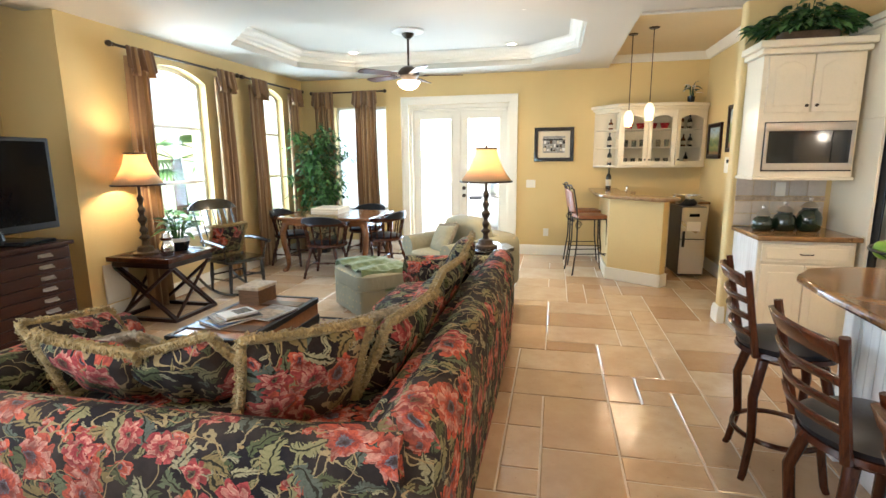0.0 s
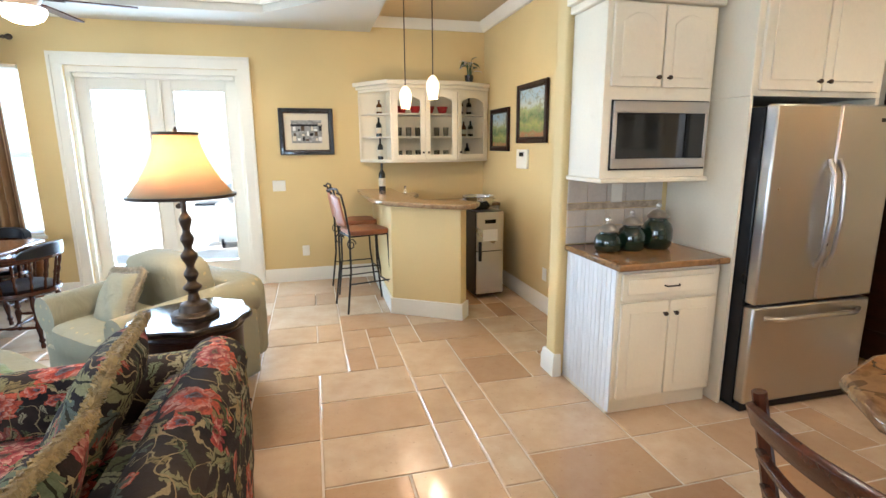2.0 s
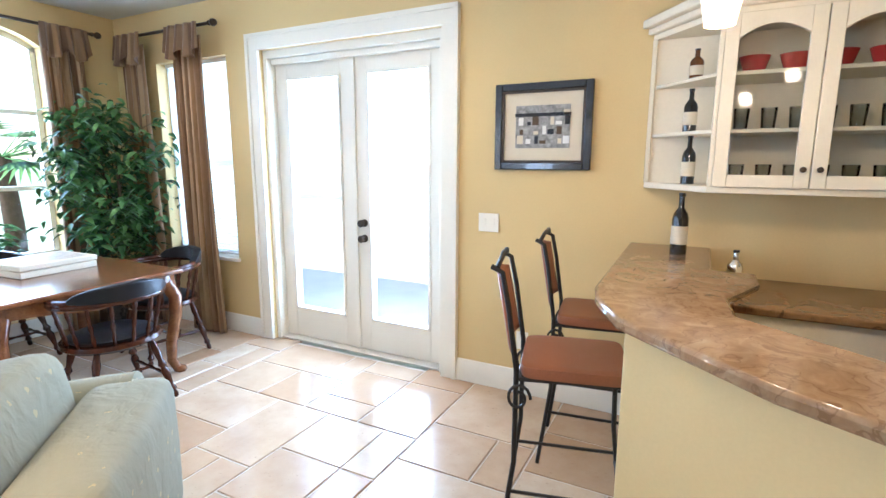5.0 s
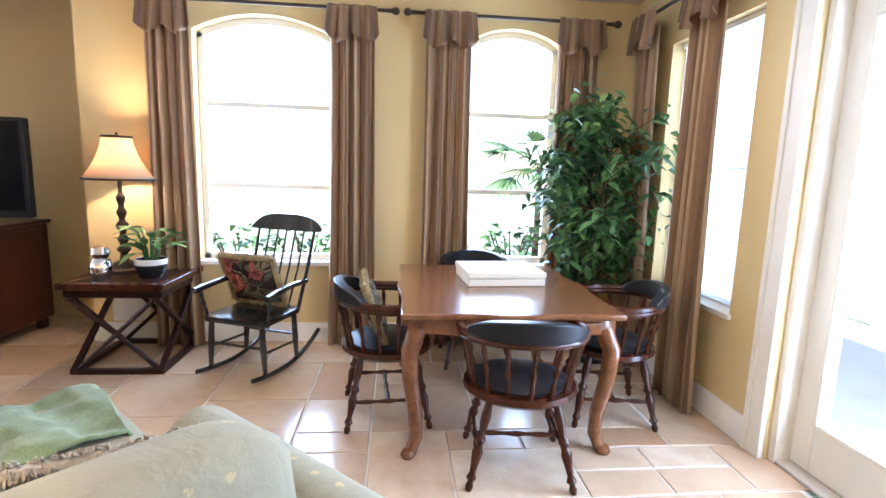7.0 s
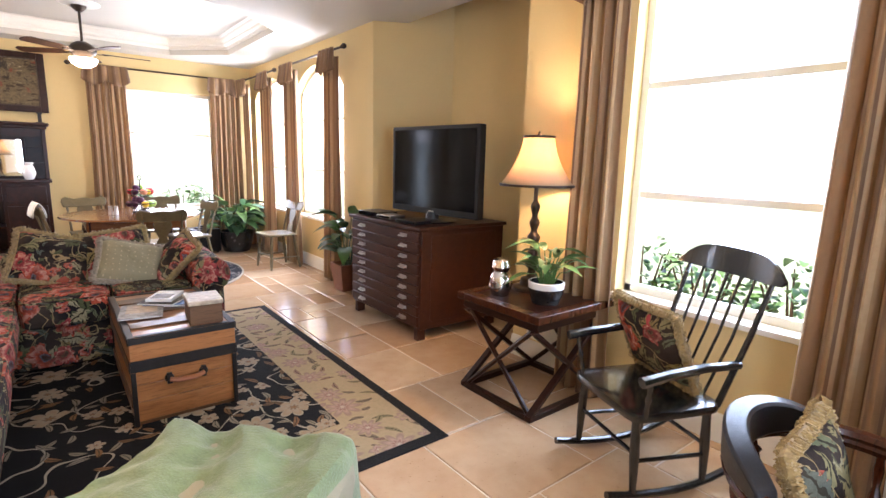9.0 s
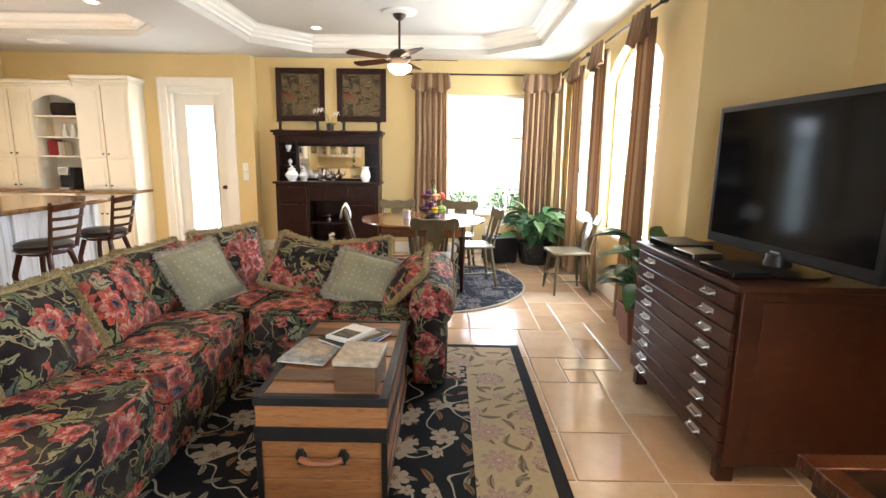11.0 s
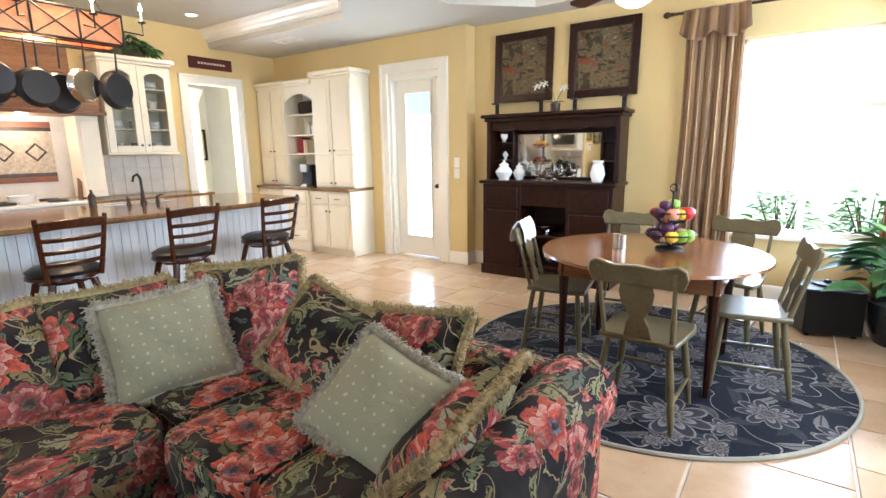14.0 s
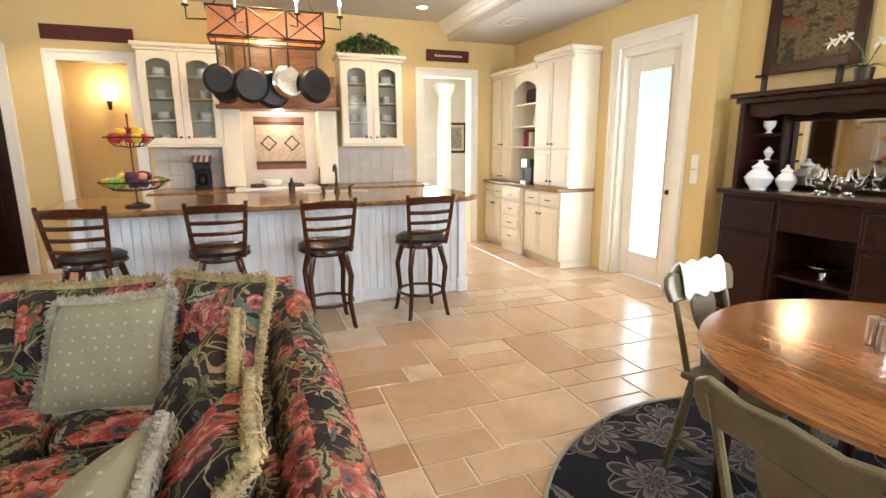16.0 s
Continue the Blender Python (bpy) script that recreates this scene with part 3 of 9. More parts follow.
nt.links.new(tl.outputs[0], ad.inputs[2])
nt.links.new(ad.outputs[0], nt.nodes["Material Output"].inputs["Surface"])
MATS["lamp_shade"] = m


# ---- mesh helpers ----
class G:
    """Collects the faces of one part."""

    def __init__(self):
        self.v, self.f, self.uv = [], [], []

    def add(self, vs, fs, m=None):
        n = len(self.v)
        self.v += [tuple(m @ Vector(q)) for q in vs] if m else [tuple(q) for q in vs]
        self.f += [tuple(i + n for i in q) for q in fs]
        return self

    def box(self, x0, y0, z0, x1, y1, z1, m=None):
        vs = [(x, y, z) for z in (z0, z1) for y in (y0, y1) for x in (x0, x1)]
        return self.add(vs, [(0, 2, 3, 1), (4, 5, 7, 6), (0, 1, 5, 4), (2, 6, 7, 3), (0, 4, 6, 2), (1, 3, 7, 5)], m)

    def prism(self, poly, z0, z1, m=None):
        n = len(poly)
        if sum(poly[i][0] * poly[(i + 1) % n][1] - poly[(i + 1) % n][0] * poly[i][1] for i in range(n)) < 0:
            poly = poly[::-1]
        vs = [(x, y, z0) for x, y in poly] + [(x, y, z1) for x, y in poly]
        return self.add(vs, [tuple(range(n))[::-1], tuple(range(n, 2 * n))] + [(i, (i + 1) % n, n + (i + 1) % n, n + i) for i in range(n)], m)

    def lathe(self, prof, x=0, y=0, z=0, n=20, m=None, close=True):
        vs, fs = [], []
        for r, h in prof:
            vs += [(x + r * math.cos(2 * math.pi * i / n), y + r * math.sin(2 * math.pi * i / n), z + h) for i in range(n)]
        for k in range(len(prof) - 1):
            fs += [(k * n + i, k * n + (i + 1) % n, (k + 1) * n + (i + 1) % n, (k + 1) * n + i) for i in range(n)]
        if close:
            fs += [tuple(range(n))[::-1], tuple((len(prof) - 1) * n + i for i in range(n))]
        return self.add(vs, fs, m)

    def tube(self, pts, r, n=8, r1=None, m=None):
        """A round rod along a line of points, tapering from r to r1."""
        pts = [Vector(q) for q in pts]
        r1 = r if r1 is None else r1
        vs, up = [], None
        for i, q in enumerate(pts):
            d = (pts[min(i + 1, len(pts) - 1)] - pts[max(i - 1, 0)]).normalized()
            if up is None:
                up = Vector((0, 0, 1)) if abs(d.z) < 0.9 else Vector((1, 0, 0))
            a = d.cross(up).normalized()
            b = a.cross(d).normalized()
            up = b
            rr = r + (r1 - r) * i / max(1, len(pts) - 1)
            vs += [q + a * rr * math.cos(2 * math.pi * k / n) + b * rr * math.sin(2 * math.pi * k / n) for k in range(n)]
        fs = [(j * n + k, j * n + (k + 1) % n, (j + 1) * n + (k + 1) % n, (j + 1) * n + k) for j in range(len(pts) - 1) for k in range(n)]
        fs += [tuple(range(n))[::-1], tuple((len(pts) - 1) * n + k for k in range(n))]
        return self.add(vs, fs, m)

    def turned(self, a, b, prof, n=10):
        """A turned leg or spindle from a to b: rows of (part of the length, radius)."""
        a, b = Vector(a), Vector(b)
        d = b - a
        q = Vector((0, 0, 1)).rotation_difference(d).to_matrix().to_4x4()
        return self.lathe([(r, s * d.length) for s, r in prof], n=n, m=Matrix.Translation(a) @ q)

    def soft(self, x0, y0, z0, x1, y1, z1, e=0.35, n=10, m=None, puff=0.0):
        """A rounded cushion that fills the box; e: how square it is."""
        cx, cy, cz, hx, hy, hz = (x0 + x1) / 2, (y0 + y1) / 2, (z0 + z1) / 2, (x1 - x0) / 2, (y1 - y0) / 2, (z1 - z0) / 2
        sg = lambda t, p: math.copysign(abs(t) ** p, t)
        vs, fs, w = [], [], n * 3
        for j in range(n + 1):
            a = -math.pi / 2 + math.pi * j / n
            for i in range(w):
                b = 2 * math.pi * i / w
                px, py, pz = sg(math.cos(a), e) * sg(math.cos(b), e), sg(math.cos(a), e) * sg(math.sin(b), e), sg(math.sin(a), e)
                pz *= 1 + puff * (1 - px * px) * (1 - py * py)
                vs.append((cx + hx * px, cy + hy * py, cz + hz * pz))
        fs = [(j * w + i, j * w + (i + 1) % w, (j + 1) * w + (i + 1) % w, (j + 1) * w + i) for j in range(n) for i in range(w)]
        return self.add(vs, fs, m)

    def sheet(self, fn, nu, nv, thick=0.0):
        """A cloth from fn(u, v) with u, v in 0..1."""
        n0 = len(self.v)
        self.v += [tuple(fn(i / nu, j / nv)) for j in range(nv + 1) for i in range(nu + 1)]
        self.f += [(n0 + j * (nu + 1) + i, n0 + j * (nu + 1) + i + 1, n0 + (j + 1) * (nu + 1) + i + 1, n0 + (j + 1) * (nu + 1) + i) for j in range(nv) for i in range(nu)]
        return self

    def mesh(self, name, mats, smooth=True, angle=38):
        me = bpy.data.meshes.new(name)
        me.from_pydata(self.v, [], self.f)
        for k in (mats if isinstance(mats, (list, tuple)) else [mats]):
            me.materials.append(MATS[k])
        if smooth:
            me.polygons.foreach_set("use_smooth", [True] * len(me.polygons))
            me.set_sharp_from_angle(angle=radians(angle))
        me.validate()
        return me


def drape_uv(me, shift):
    """Lays a printed cloth over a mesh from its top, in metres, and down its sides."""
    co = np.array([v.co for v in me.vertices])
    lo, hi = co.min(0), co.max(0)
    mid = (lo + hi) / 2
    uv = me.uv_layers.new(name="cloth")
    for f in me.polygons:
        n = f.normal
        for li, vi in zip(f.loop_indices, f.vertices):
            x, y, z = me.vertices[vi].co
            drop = hi[2] - z
            u, w = x - mid[0], y - mid[1]
            if abs(n.x) > abs(n.y):
                u += math.copysign(drop, f.center.x - mid[0])
            else:
                w += math.copysign(drop, f.center.y - mid[1])
            uv.data[li].uv = (u + shift[0], w + shift[1])


def flat_uv(me, shift):
    uv = me.uv_layers.new(name="cloth")
    for lp in me.loops:
        x, y, z = me.vertices[lp.vertex_index].co
        uv.data[lp.index].uv = (x + shift[0], y + shift[1])


CLOTHS = random.Random(40)


def part(name, g, material, parent=None, label="", bevel=0.0, smooth=True, thick=0.0, segs=2, weld=False):
    ob = new(name, g.mesh(name, material, smooth))
    if weld:
        bm = bmesh.new()
        bm.from_mesh(ob.data)
        bmesh.ops.remove_doubles(bm, verts=bm.verts, dist=0.0005)
        bm.to_mesh(ob.data)
        bm.free()
    if material in ("sofa_floral", "pillow_floral"):
        shift = (CLOTHS.uniform(0, 9), CLOTHS.uniform(0, 9))
        (drape_uv if material == "sofa_floral" else flat_uv)(ob.data, shift)
    if parent:
        ob.parent = parent
    if label:
        ob["label"] = label
    if thick:
        md = ob.modifiers.new("thickness", "SOLIDIFY")
        md.thickness = thick
    if bevel:
        md = ob.modifiers.new("worn_edge", "BEVEL")
        md.width, md.segments, md.limit_method, md.angle_limit = bevel, segs, "ANGLE", radians(40)
    return ob


def thing(name, place, label, category, group="", turn=0.0, kind=""):
    ob = new(name)
    ob.matrix_basis = pose(*place, 0, 0, turn)
    ob.empty_display_size = 0.1
    return tagged(ob, label, category, group, kind)


def setting(name, g, material, label, category, bevel=0.0, smooth=False):
    return tagged(part(name, g, material, None, "", bevel, smooth), label, category, "", "structure")


def clear_shadow(ob):
    ob.visible_shadow = False
    return ob


# ---- walls, floor, ceiling ----
H = 2.80
TOP = 3.35


def arch(y0, y1, z0, spring, top, n=12):
    """The outline of an arched opening in a wall along y."""
    pts = [(y0, z0), (y1, z0), (y1, spring)]
    c, r = (y0 + y1) / 2, (y1 - y0) / 2
    h = top - spring
    R = (r * r + h * h) / (2 * h)
    a0 = math.asin(min(1, r / R))
    pts += [(c + R * math.sin(a0 - 2 * a0 * k / n), top - R + R * math.cos(a0 - 2 * a0 * k / n)) for k in range(1, n)]
    return pts + [(y0, spring)]


def wall_with_holes(name, axis, at, thick, a0, a1, holes, label, z1=TOP, material="wall_paint"):
    """A wall of real thickness along one axis, with openings cut through it: (from, to, sill, head[, spring])."""
    g = G()
    t0, t1 = sorted((at, at + thick))
    put = (lambda a, b, c, d: g.box(t0, a, c, t1, b, d)) if axis == "y" else (lambda a, b, c, d: g.box(a, t0, c, b, t1, d))
    last = a0
    for h in sorted(holes):
        b0, b1, s, top = h[:4]
        put(last, b0, 0, z1)
        if s > 0:
            put(b0, b1, 0, s)
        if len(h) > 4:
            pts = arch(b0, b1, s, h[4], top)[2:]
            for (p0, q0), (p1, q1) in zip(pts, pts[1:]):
                vs = [(t, a, b) if axis == "y" else (a, t, b) for t in (t0, t1) for a, b in ((p0, q0), (p1, q1), (p1, z1), (p0, z1))]
                g.add(vs, [(0, 1, 2, 3), (7, 6, 5, 4), (0, 4, 5, 1), (1, 5, 6, 2), (2, 6, 7, 3), (3, 7, 4, 0)])
        else:
            put(b0, b1, top, z1)
        last = b1
    put(last, a1, 0, z1)
    return setting(name, g, material, label, "wall")


W1, W2, W3, W4 = (5.235, 6.28, 0.667, 2.56, 2.43), (7.32, 8.08, 0.667, 2.56, 2.44), (0.20, 1.62, 0.667, 2.56, 2.25), (-1.40, -0.06, 0.667, 2.56, 2.30)
wall_with_holes("wall_west", "y", -4.0, -0.25, 4.40, 8.95, [W1, W2], "golden yellow painted plaster wall with arched windows")
wall_with_holes("wall_west_dining", "y", -4.0, -0.25, -1.90, 2.28, [W3, W4], "golden yellow painted plaster wall with arched windows")
wall_with_holes("wall_north", "x", 8.70, 0.25, -4.0, 2.45, [(-3.42, -2.52, 0.667, 2.36), (-2.14, -0.52, 0.0, 2.36)], "golden yellow painted wall with french doors")
wall_with_holes("wall_south_dining", "x", -1.65, -0.25, -4.0, 0.50, [(-3.42, -2.22, 0.61, 2.33)], "golden yellow painted wall with a wide window")
wall_with_holes("wall_south_kitchen", "x", -1.46, -0.44, 0.50, 4.25, [(0.88, 1.70, 0.0, 2.36)], "golden yellow painted wall with a glazed door")
wall_with_holes("wall_east_kitchen", "y", 4.0, 0.15, -1.46, 5.75, [(-0.76, -0.06, 0.0, 2.32), (3.42, 4.08, 0.0, 2.32)], "golden yellow painted kitchen wall with two cased openings")
setting("wall_kitchen_north", G().box(1.71, 5.62, 0, 4.15, 5.76, TOP), "wall_paint", "golden yellow wall with a rounded end beside the cabinets", "wall", 0.02)
setting("wall_bar_east", G().box(2.25, 5.76, 0, 2.45, 8.70, TOP), "wall_paint", "golden yellow painted wall of the bar nook", "wall")
g = G().box(-4.86, 2.0, 0, -4.72, 4.6, TOP).box(-4.72, 4.40, 0, -4.25, 4.55, TOP)
g.prism([(-4.72, 2.68), (-4.25, 2.28), (-4.25, 2.0), (-4.72, 2.0)], 0, TOP)
setting("wall_niche", g, "wall_paint", "golden yellow painted niche behind the television", "wall")
setting("wall_niche_return", G().prism([(-4.72, 2.684), (-4.0, 2.283), (-4.25, 2.283), (-4.72, 2.60)], 0, TOP), "wall_paint", "splayed golden yellow side of the niche", "wall")
# rooms beyond the openings, closed plainly
g = G().box(4.15, -2.2, 0, 7.0, -2.05, TOP).box(7.0, -2.2, 0, 7.15, 5.8, TOP).box(4.15, 5.6, 0, 7.0, 5.75, TOP).box(4.15, 1.6, 0, 7.0, 1.7, TOP)
setting("wall_back_rooms", g, "stucco_white", "pale walls of the rooms beyond the kitchen", "wall")
setting("wall_close_south", G().box(-4.25, -1.95, 0, -4.0, -1.90, TOP), "wall_paint", "plain wall end", "wall")
setting("wall_end_behind", G().box(-4.25, 8.95, 0, -4.0, 9.0, TOP), "wall_paint", "plain wall corner", "wall")


def octo(x0, y0, x1, y1, c):
    return [(x0 + c, y0), (x1 - c, y0), (x1, y0 + c), (x1, y1 - c), (x1 - c, y1), (x0 + c, y1), (x0, y1 - c), (x0, y0 + c)]


def ring_faces(g, outer, inner, z):
    """The flat ceiling between a rectangle and an eight-sided opening."""
    x0, y0, x1, y1 = outer
    cor = [(x0, y0), (x1, y0), (x1, y1), (x0, y1)]
    o = inner
    for k in range(4):
        a, b = cor[k], cor[(k + 1) % 4]
        g.add([(*a, z), (*b, z), (*o[2 * k + 1], z), (*o[2 * k], z)], [(3, 2, 1, 0)])
        g.add([(*b, z), (*o[(2 * k + 2) % 8], z), (*o[2 * k + 1], z)], [(2, 1, 0)])


g = G()
TRAYS = [((-4.3, 3.6, 0.90, 8.72), octo(-3.40, 5.35, 0.44, 8.10, 0.62), 2.80, 3.02),
         ((-4.3, -1.9, 0.90, 3.6), octo(-3.42, -1.30, 0.20, 1.75, 0.62), 2.80, 3.02),
         ((0.90, -1.9, 4.8, 5.76), octo(0.96, -0.42, 4.75, 4.6, 0.45), 2.80, 3.02)]
for outer, o, z, zt in TRAYS:
    ring_faces(g, outer, o, z)
    for k in range(8):
        a, b = o[k], o[(k + 1) % 8]
        g.add([(*a, z), (*b, z), (*b, zt), (*a, zt)], [(0, 1, 2, 3)])
    g.add([(*q, zt) for q in o], [tuple(range(8))[::-1]])
g.box(-5.0, -2.2, TOP, 7.2, 9.1, TOP + 0.1)
g.add([(0.90, 5.76, 2.80), (0.90, 8.72, 2.80), (0.90, 8.72, 2.96), (0.90, 5.76, 2.96)], [(0, 1, 2, 3)])
g.box(0.90, 5.76, 2.78, 2.3, 5.80, 2.96)
g.box(4.15, -2.2, 2.9, 7.1, 5.75, 2.95)
setting("ceiling", g, "ceiling_paint", "cream ceiling with three eight-sided trays", "ceiling")
setting("ceiling_bar", G().box(0.88, 5.76, 2.96, 2.3, 8.72, 3.0), "nook_ceiling", "tan ceiling above the bar", "ceiling")
setting("ceiling_kitchen_inset", G().prism(octo(1.75, 0.55, 3.2, 3.6, 0.4), 3.0, 3.015), "paper_mat", "warm inset panel in the kitchen tray", "ceiling")


def loop_mould(name, pts, prof, z, closed, label, material="trim_white"):
    """A moulding swept round a plan outline; prof: rows of (inwards, up)."""
    g, n = G(), len(pts)
    c = Vector((sum(q[0] for q in pts) / n, sum(q[1] for q in pts) / n))
    rows = []
    for i in range(n):
        q = Vector(pts[i])
        d0 = (q - Vector(pts[i - 1])).normalized() if closed or i else (Vector(pts[1]) - q).normalized()
        d1 = (Vector(pts[(i + 1) % n]) - q).normalized() if closed or i < n - 1 else d0
        n0, n1 = Vector((-d0.y, d0.x)), Vector((-d1.y, d1.x))
        nn = (n0 + n1).normalized()
        nn = nn / max(0.4, nn.dot(n0))
        rows.append([(q.x + nn.x * a, q.y + nn.y * a, z + b) for a, b in prof])
    vs = [v for r in rows for v in r]
    k = len(prof)
    fs = [(i * k + j, ((i + 1) % n) * k + j, ((i + 1) % n) * k + (j + 1) % k, i * k + (j + 1) % k) for i in range(n if closed else n - 1) for j in range(k)]
    if not closed:
        fs += [tuple(range(k)), tuple(range((n - 1) * k, n * k))[::-1]]
    return setting(name, g.add(vs, fs), material, label, "moulding", 0, True)


CROWN = [(0.002, 0.0), (0.03, 0.0), (0.035, 0.03), (0.06, 0.05), (0.065, 0.075), (0.10, 0.10), (0.11, 0.13), (0.14, 0.145), (0.002, 0.145)]
for outer, o, z, zt in TRAYS:
    loop_mould("trim_tray", o, CROWN, zt - 0.15, True, "stepped white crown moulding inside the ceiling tray")
loop_mould("trim_bar_crown", [(2.25, 5.80), (2.25, 8.70), (0.92, 8.70)], [(0.0, 0.0), (0.03, 0.0), (0.08, 0.07), (0.09, 0.10), (0.0, 0.10)], 2.855, False, "white crown moulding round the bar nook")
BASE = [(0.0, 0.0), (0.022, 0.0), (0.022, 0.11), (0.016, 0.12), (0.014, 0.145), (0.006, 0.155), (0.0, 0.155)]
for run in ([(-4.0, 4.40), (-4.0, 8.70), (-2.27, 8.70)][::-1], [(-0.40, 8.70), (0.84, 8.70)][::-1], [(-4.0, 2.28), (-4.0, -1.65), (-1.5, -1.65)], [(0.30, -1.65), (0.50, -1.65), (0.50, -1.46), (0.76, -1.46)],
            [(2.25, 5.78), (2.25, 8.70)], [(4.0, 4.2), (4.0, 4.45)], [(2.25, 5.76), (1.71, 5.76), (1.71, 5.62), (1.75, 5.62)][::-1]):
    loop_mould("baseboard", run, BASE, 0.0, False, "white painted baseboard with a moulded top")

# ---- windows and doors ----


def window_unit(name, axis, at, out, a0, a1, z0, z1, spring=None, mull=(), rails=(), label=""):
    """A window in its opening: frame, bars, panes and sill."""
    w = tagged(new(name), label, "window", "", "structure")
    w.location = (0, 0, 0)
    s = 1 if out > 0 else -1
    d0, d1 = sorted((at + s * 0.10, at + s * 0.15))
    put = (lambda g, a, b, c, d, e=0.0: g.box(d0 - e, a, c, d1 + e, b, d)) if axis == "y" else (lambda g, a, b, c, d, e=0.0: g.box(a, d0 - e, c, b, d1 + e, d))
    f = G()
    top = spring or z1
    put(f, a0, a0 + 0.045, z0, top), put(f, a1 - 0.045, a1, z0, top), put(f, a0, a1, z0, z0 + 0.05)
    if spring:
        pts = arch(a0, a1, z0, spring, z1)[2:]
        for (p0, q0), (p1, q1) in zip(pts, pts[1:]):
            vs = [(t, a, b) if axis == "y" else (a, t, b) for t in (d0, d1) for a, b in ((p0, q0), (p1, q1), (p1, q1 - 0.05), (p0, q0 - 0.05))]
            f.add(vs, [(0, 1, 2, 3), (7, 6, 5, 4), (0, 4, 5, 1), (2, 6, 7, 3)])
    else:
        put(f, a0, a1, z1 - 0.05, z1)
    part("window_frame", f, "trim_white", w, "", 0.004)
    for a in mull:
        part("mullion", (lambda g: (put(g, a - 0.028, a + 0.028, z0 + 0.05, z1 - 0.05, -0.005), g)[1])(G()), "trim_white", w)
    for b in rails:
        part("glazing_bar", (lambda g: (put(g, a0 + 0.045, a1 - 0.045, b - 0.019, b + 0.019, -0.008), g)[1])(G()), "trim_white", w)
    mid = (d0 + d1) / 2
    out2 = arch(a0 + 0.04, a1 - 0.04, z0 + 0.04, spring, z1 - 0.045) if spring else [(a0 + 0.04, z0 + 0.04), (a1 - 0.04, z0 + 0.04), (a1 - 0.04, z1 - 0.04), (a0 + 0.04, z1 - 0.04)]
    vs = [(mid, a, b) if axis == "y" else (a, mid, b) for a, b in out2]
    clear_shadow(part("pane", G().add(vs, [tuple(range(len(vs)))]), "window_glass", w, "", 0, False))
    g = G()
    i0, i1 = sorted((at - s * 0.025, at + s * 0.10))
    g.box(i0, a0 - 0.02, z0 - 0.03, i1, a1 + 0.02, z0 + 0.002) if axis == "y" else g.box(a0 - 0.02, i0, z0 - 0.03, a1 + 0.02, i1, z0 + 0.002)
    part("window_sill", g, "trim_white", w, "", 0.004)
    return w


window_unit("window_1", "y", -4.0, -1, *W1[:4], W1[4], (), (1.27, 1.90), "white arched window with two glazing bars, bright outside")
window_unit("window_2", "y", -4.0, -1, *W2[:4], W2[4], (), (1.27, 1.90), "white arched window with two glazing bars, garden outside")
window_unit("window_3", "y", -4.0, -1, *W3[:4], W3[4], (), (1.27, 1.90), "white arched dining window, bright outside")
window_unit("window_4", "y", -4.0, -1, *W4[:4], W4[4], (), (1.27, 1.90), "white arched dining window, bright outside")
window_unit("window_5", "x", 8.70, 1, -3.42, -2.52, 0.667, 2.36, None, (), (1.5,), "narrow white window beside the french doors with a blind")
m, nt, p = nodes_of("blind_white")
p.inputs["Base Color"].default_value, p.inputs["Roughness"].default_value = (0.82, 0.81, 0.78, 1), 0.6
tl, both = nt.nodes.new("ShaderNodeBsdfTranslucent"), nt.nodes.new("ShaderNodeMixShader")
tl.inputs[0].default_value, both.inputs[0].default_value = (0.86, 0.87, 0.88, 1), 0.6
nt.links.new(p.outputs[0], both.inputs[1])
nt.links.new(tl.outputs[0], both.inputs[2])
nt.links.new(both.outputs[0], nt.nodes["Material Output"].inputs["Surface"])
MATS["blind_white"] = m
blind = tagged(new("window_blind"), "lowered white venetian blind with narrow slats", "blind")
for k in range(64):
    z = 0.70 + 0.0255 * k
    part("slat", G().add([(-3.37, 8.766, z + 0.011), (-2.57, 8.766, z + 0.011), (-2.57, 8.784, z - 0.011), (-3.37, 8.784, z - 0.011), (-3.37, 8.7665, z + 0.0125), (-2.57, 8.7665, z + 0.0125), (-2.57, 8.7845, z - 0.0095), (-3.37, 8.7845, z - 0.0095)], [(3, 2, 1, 0), (4, 5, 6, 7), (0, 1, 5, 4), (2, 3, 7, 6)]), "blind_white", blind, "", 0, False)
part("head_rail", G().box(-3.38, 8.755, 2.325, -2.56, 8.795, 2.358), "trim_white", blind, "", 0.003)
window_unit("window_6", "x", -1.65, -1, -3.42, -2.22, 0.61, 2.33, None, (-2.80,), (1.72,), "wide white dining window of four panes")


def casing(name, axis, at, out, a0, a1, top, label, w=0.11):
    g = G()
    s = 0.028 * out
    i0, i1 = sorted((at, at + s))
    put = (lambda a, b, c, d, e=0: g.box(i0 - e, a, c, i1 + e, b, d)) if axis == "y" else (lambda a, b, c, d, e=0: g.box(a, i0 - e, c, b, i1 + e, d))
    put(a0 - w, a0, 0, top), put(a1, a1 + w, 0, top), put(a0 - w, a1 + w, top, top + w)
    put(a0 - w - 0.012, a0 - w + 0.02, 0, top + w, 0.01), put(a1 + w - 0.02, a1 + w + 0.012, 0, top + w, 0.01), put(a0 - w - 0.012, a1 + w + 0.012, top + w - 0.02, top + w + 0.012, 0.01)
    return setting(name, g, "trim_white", label, "door casing", 0.003)


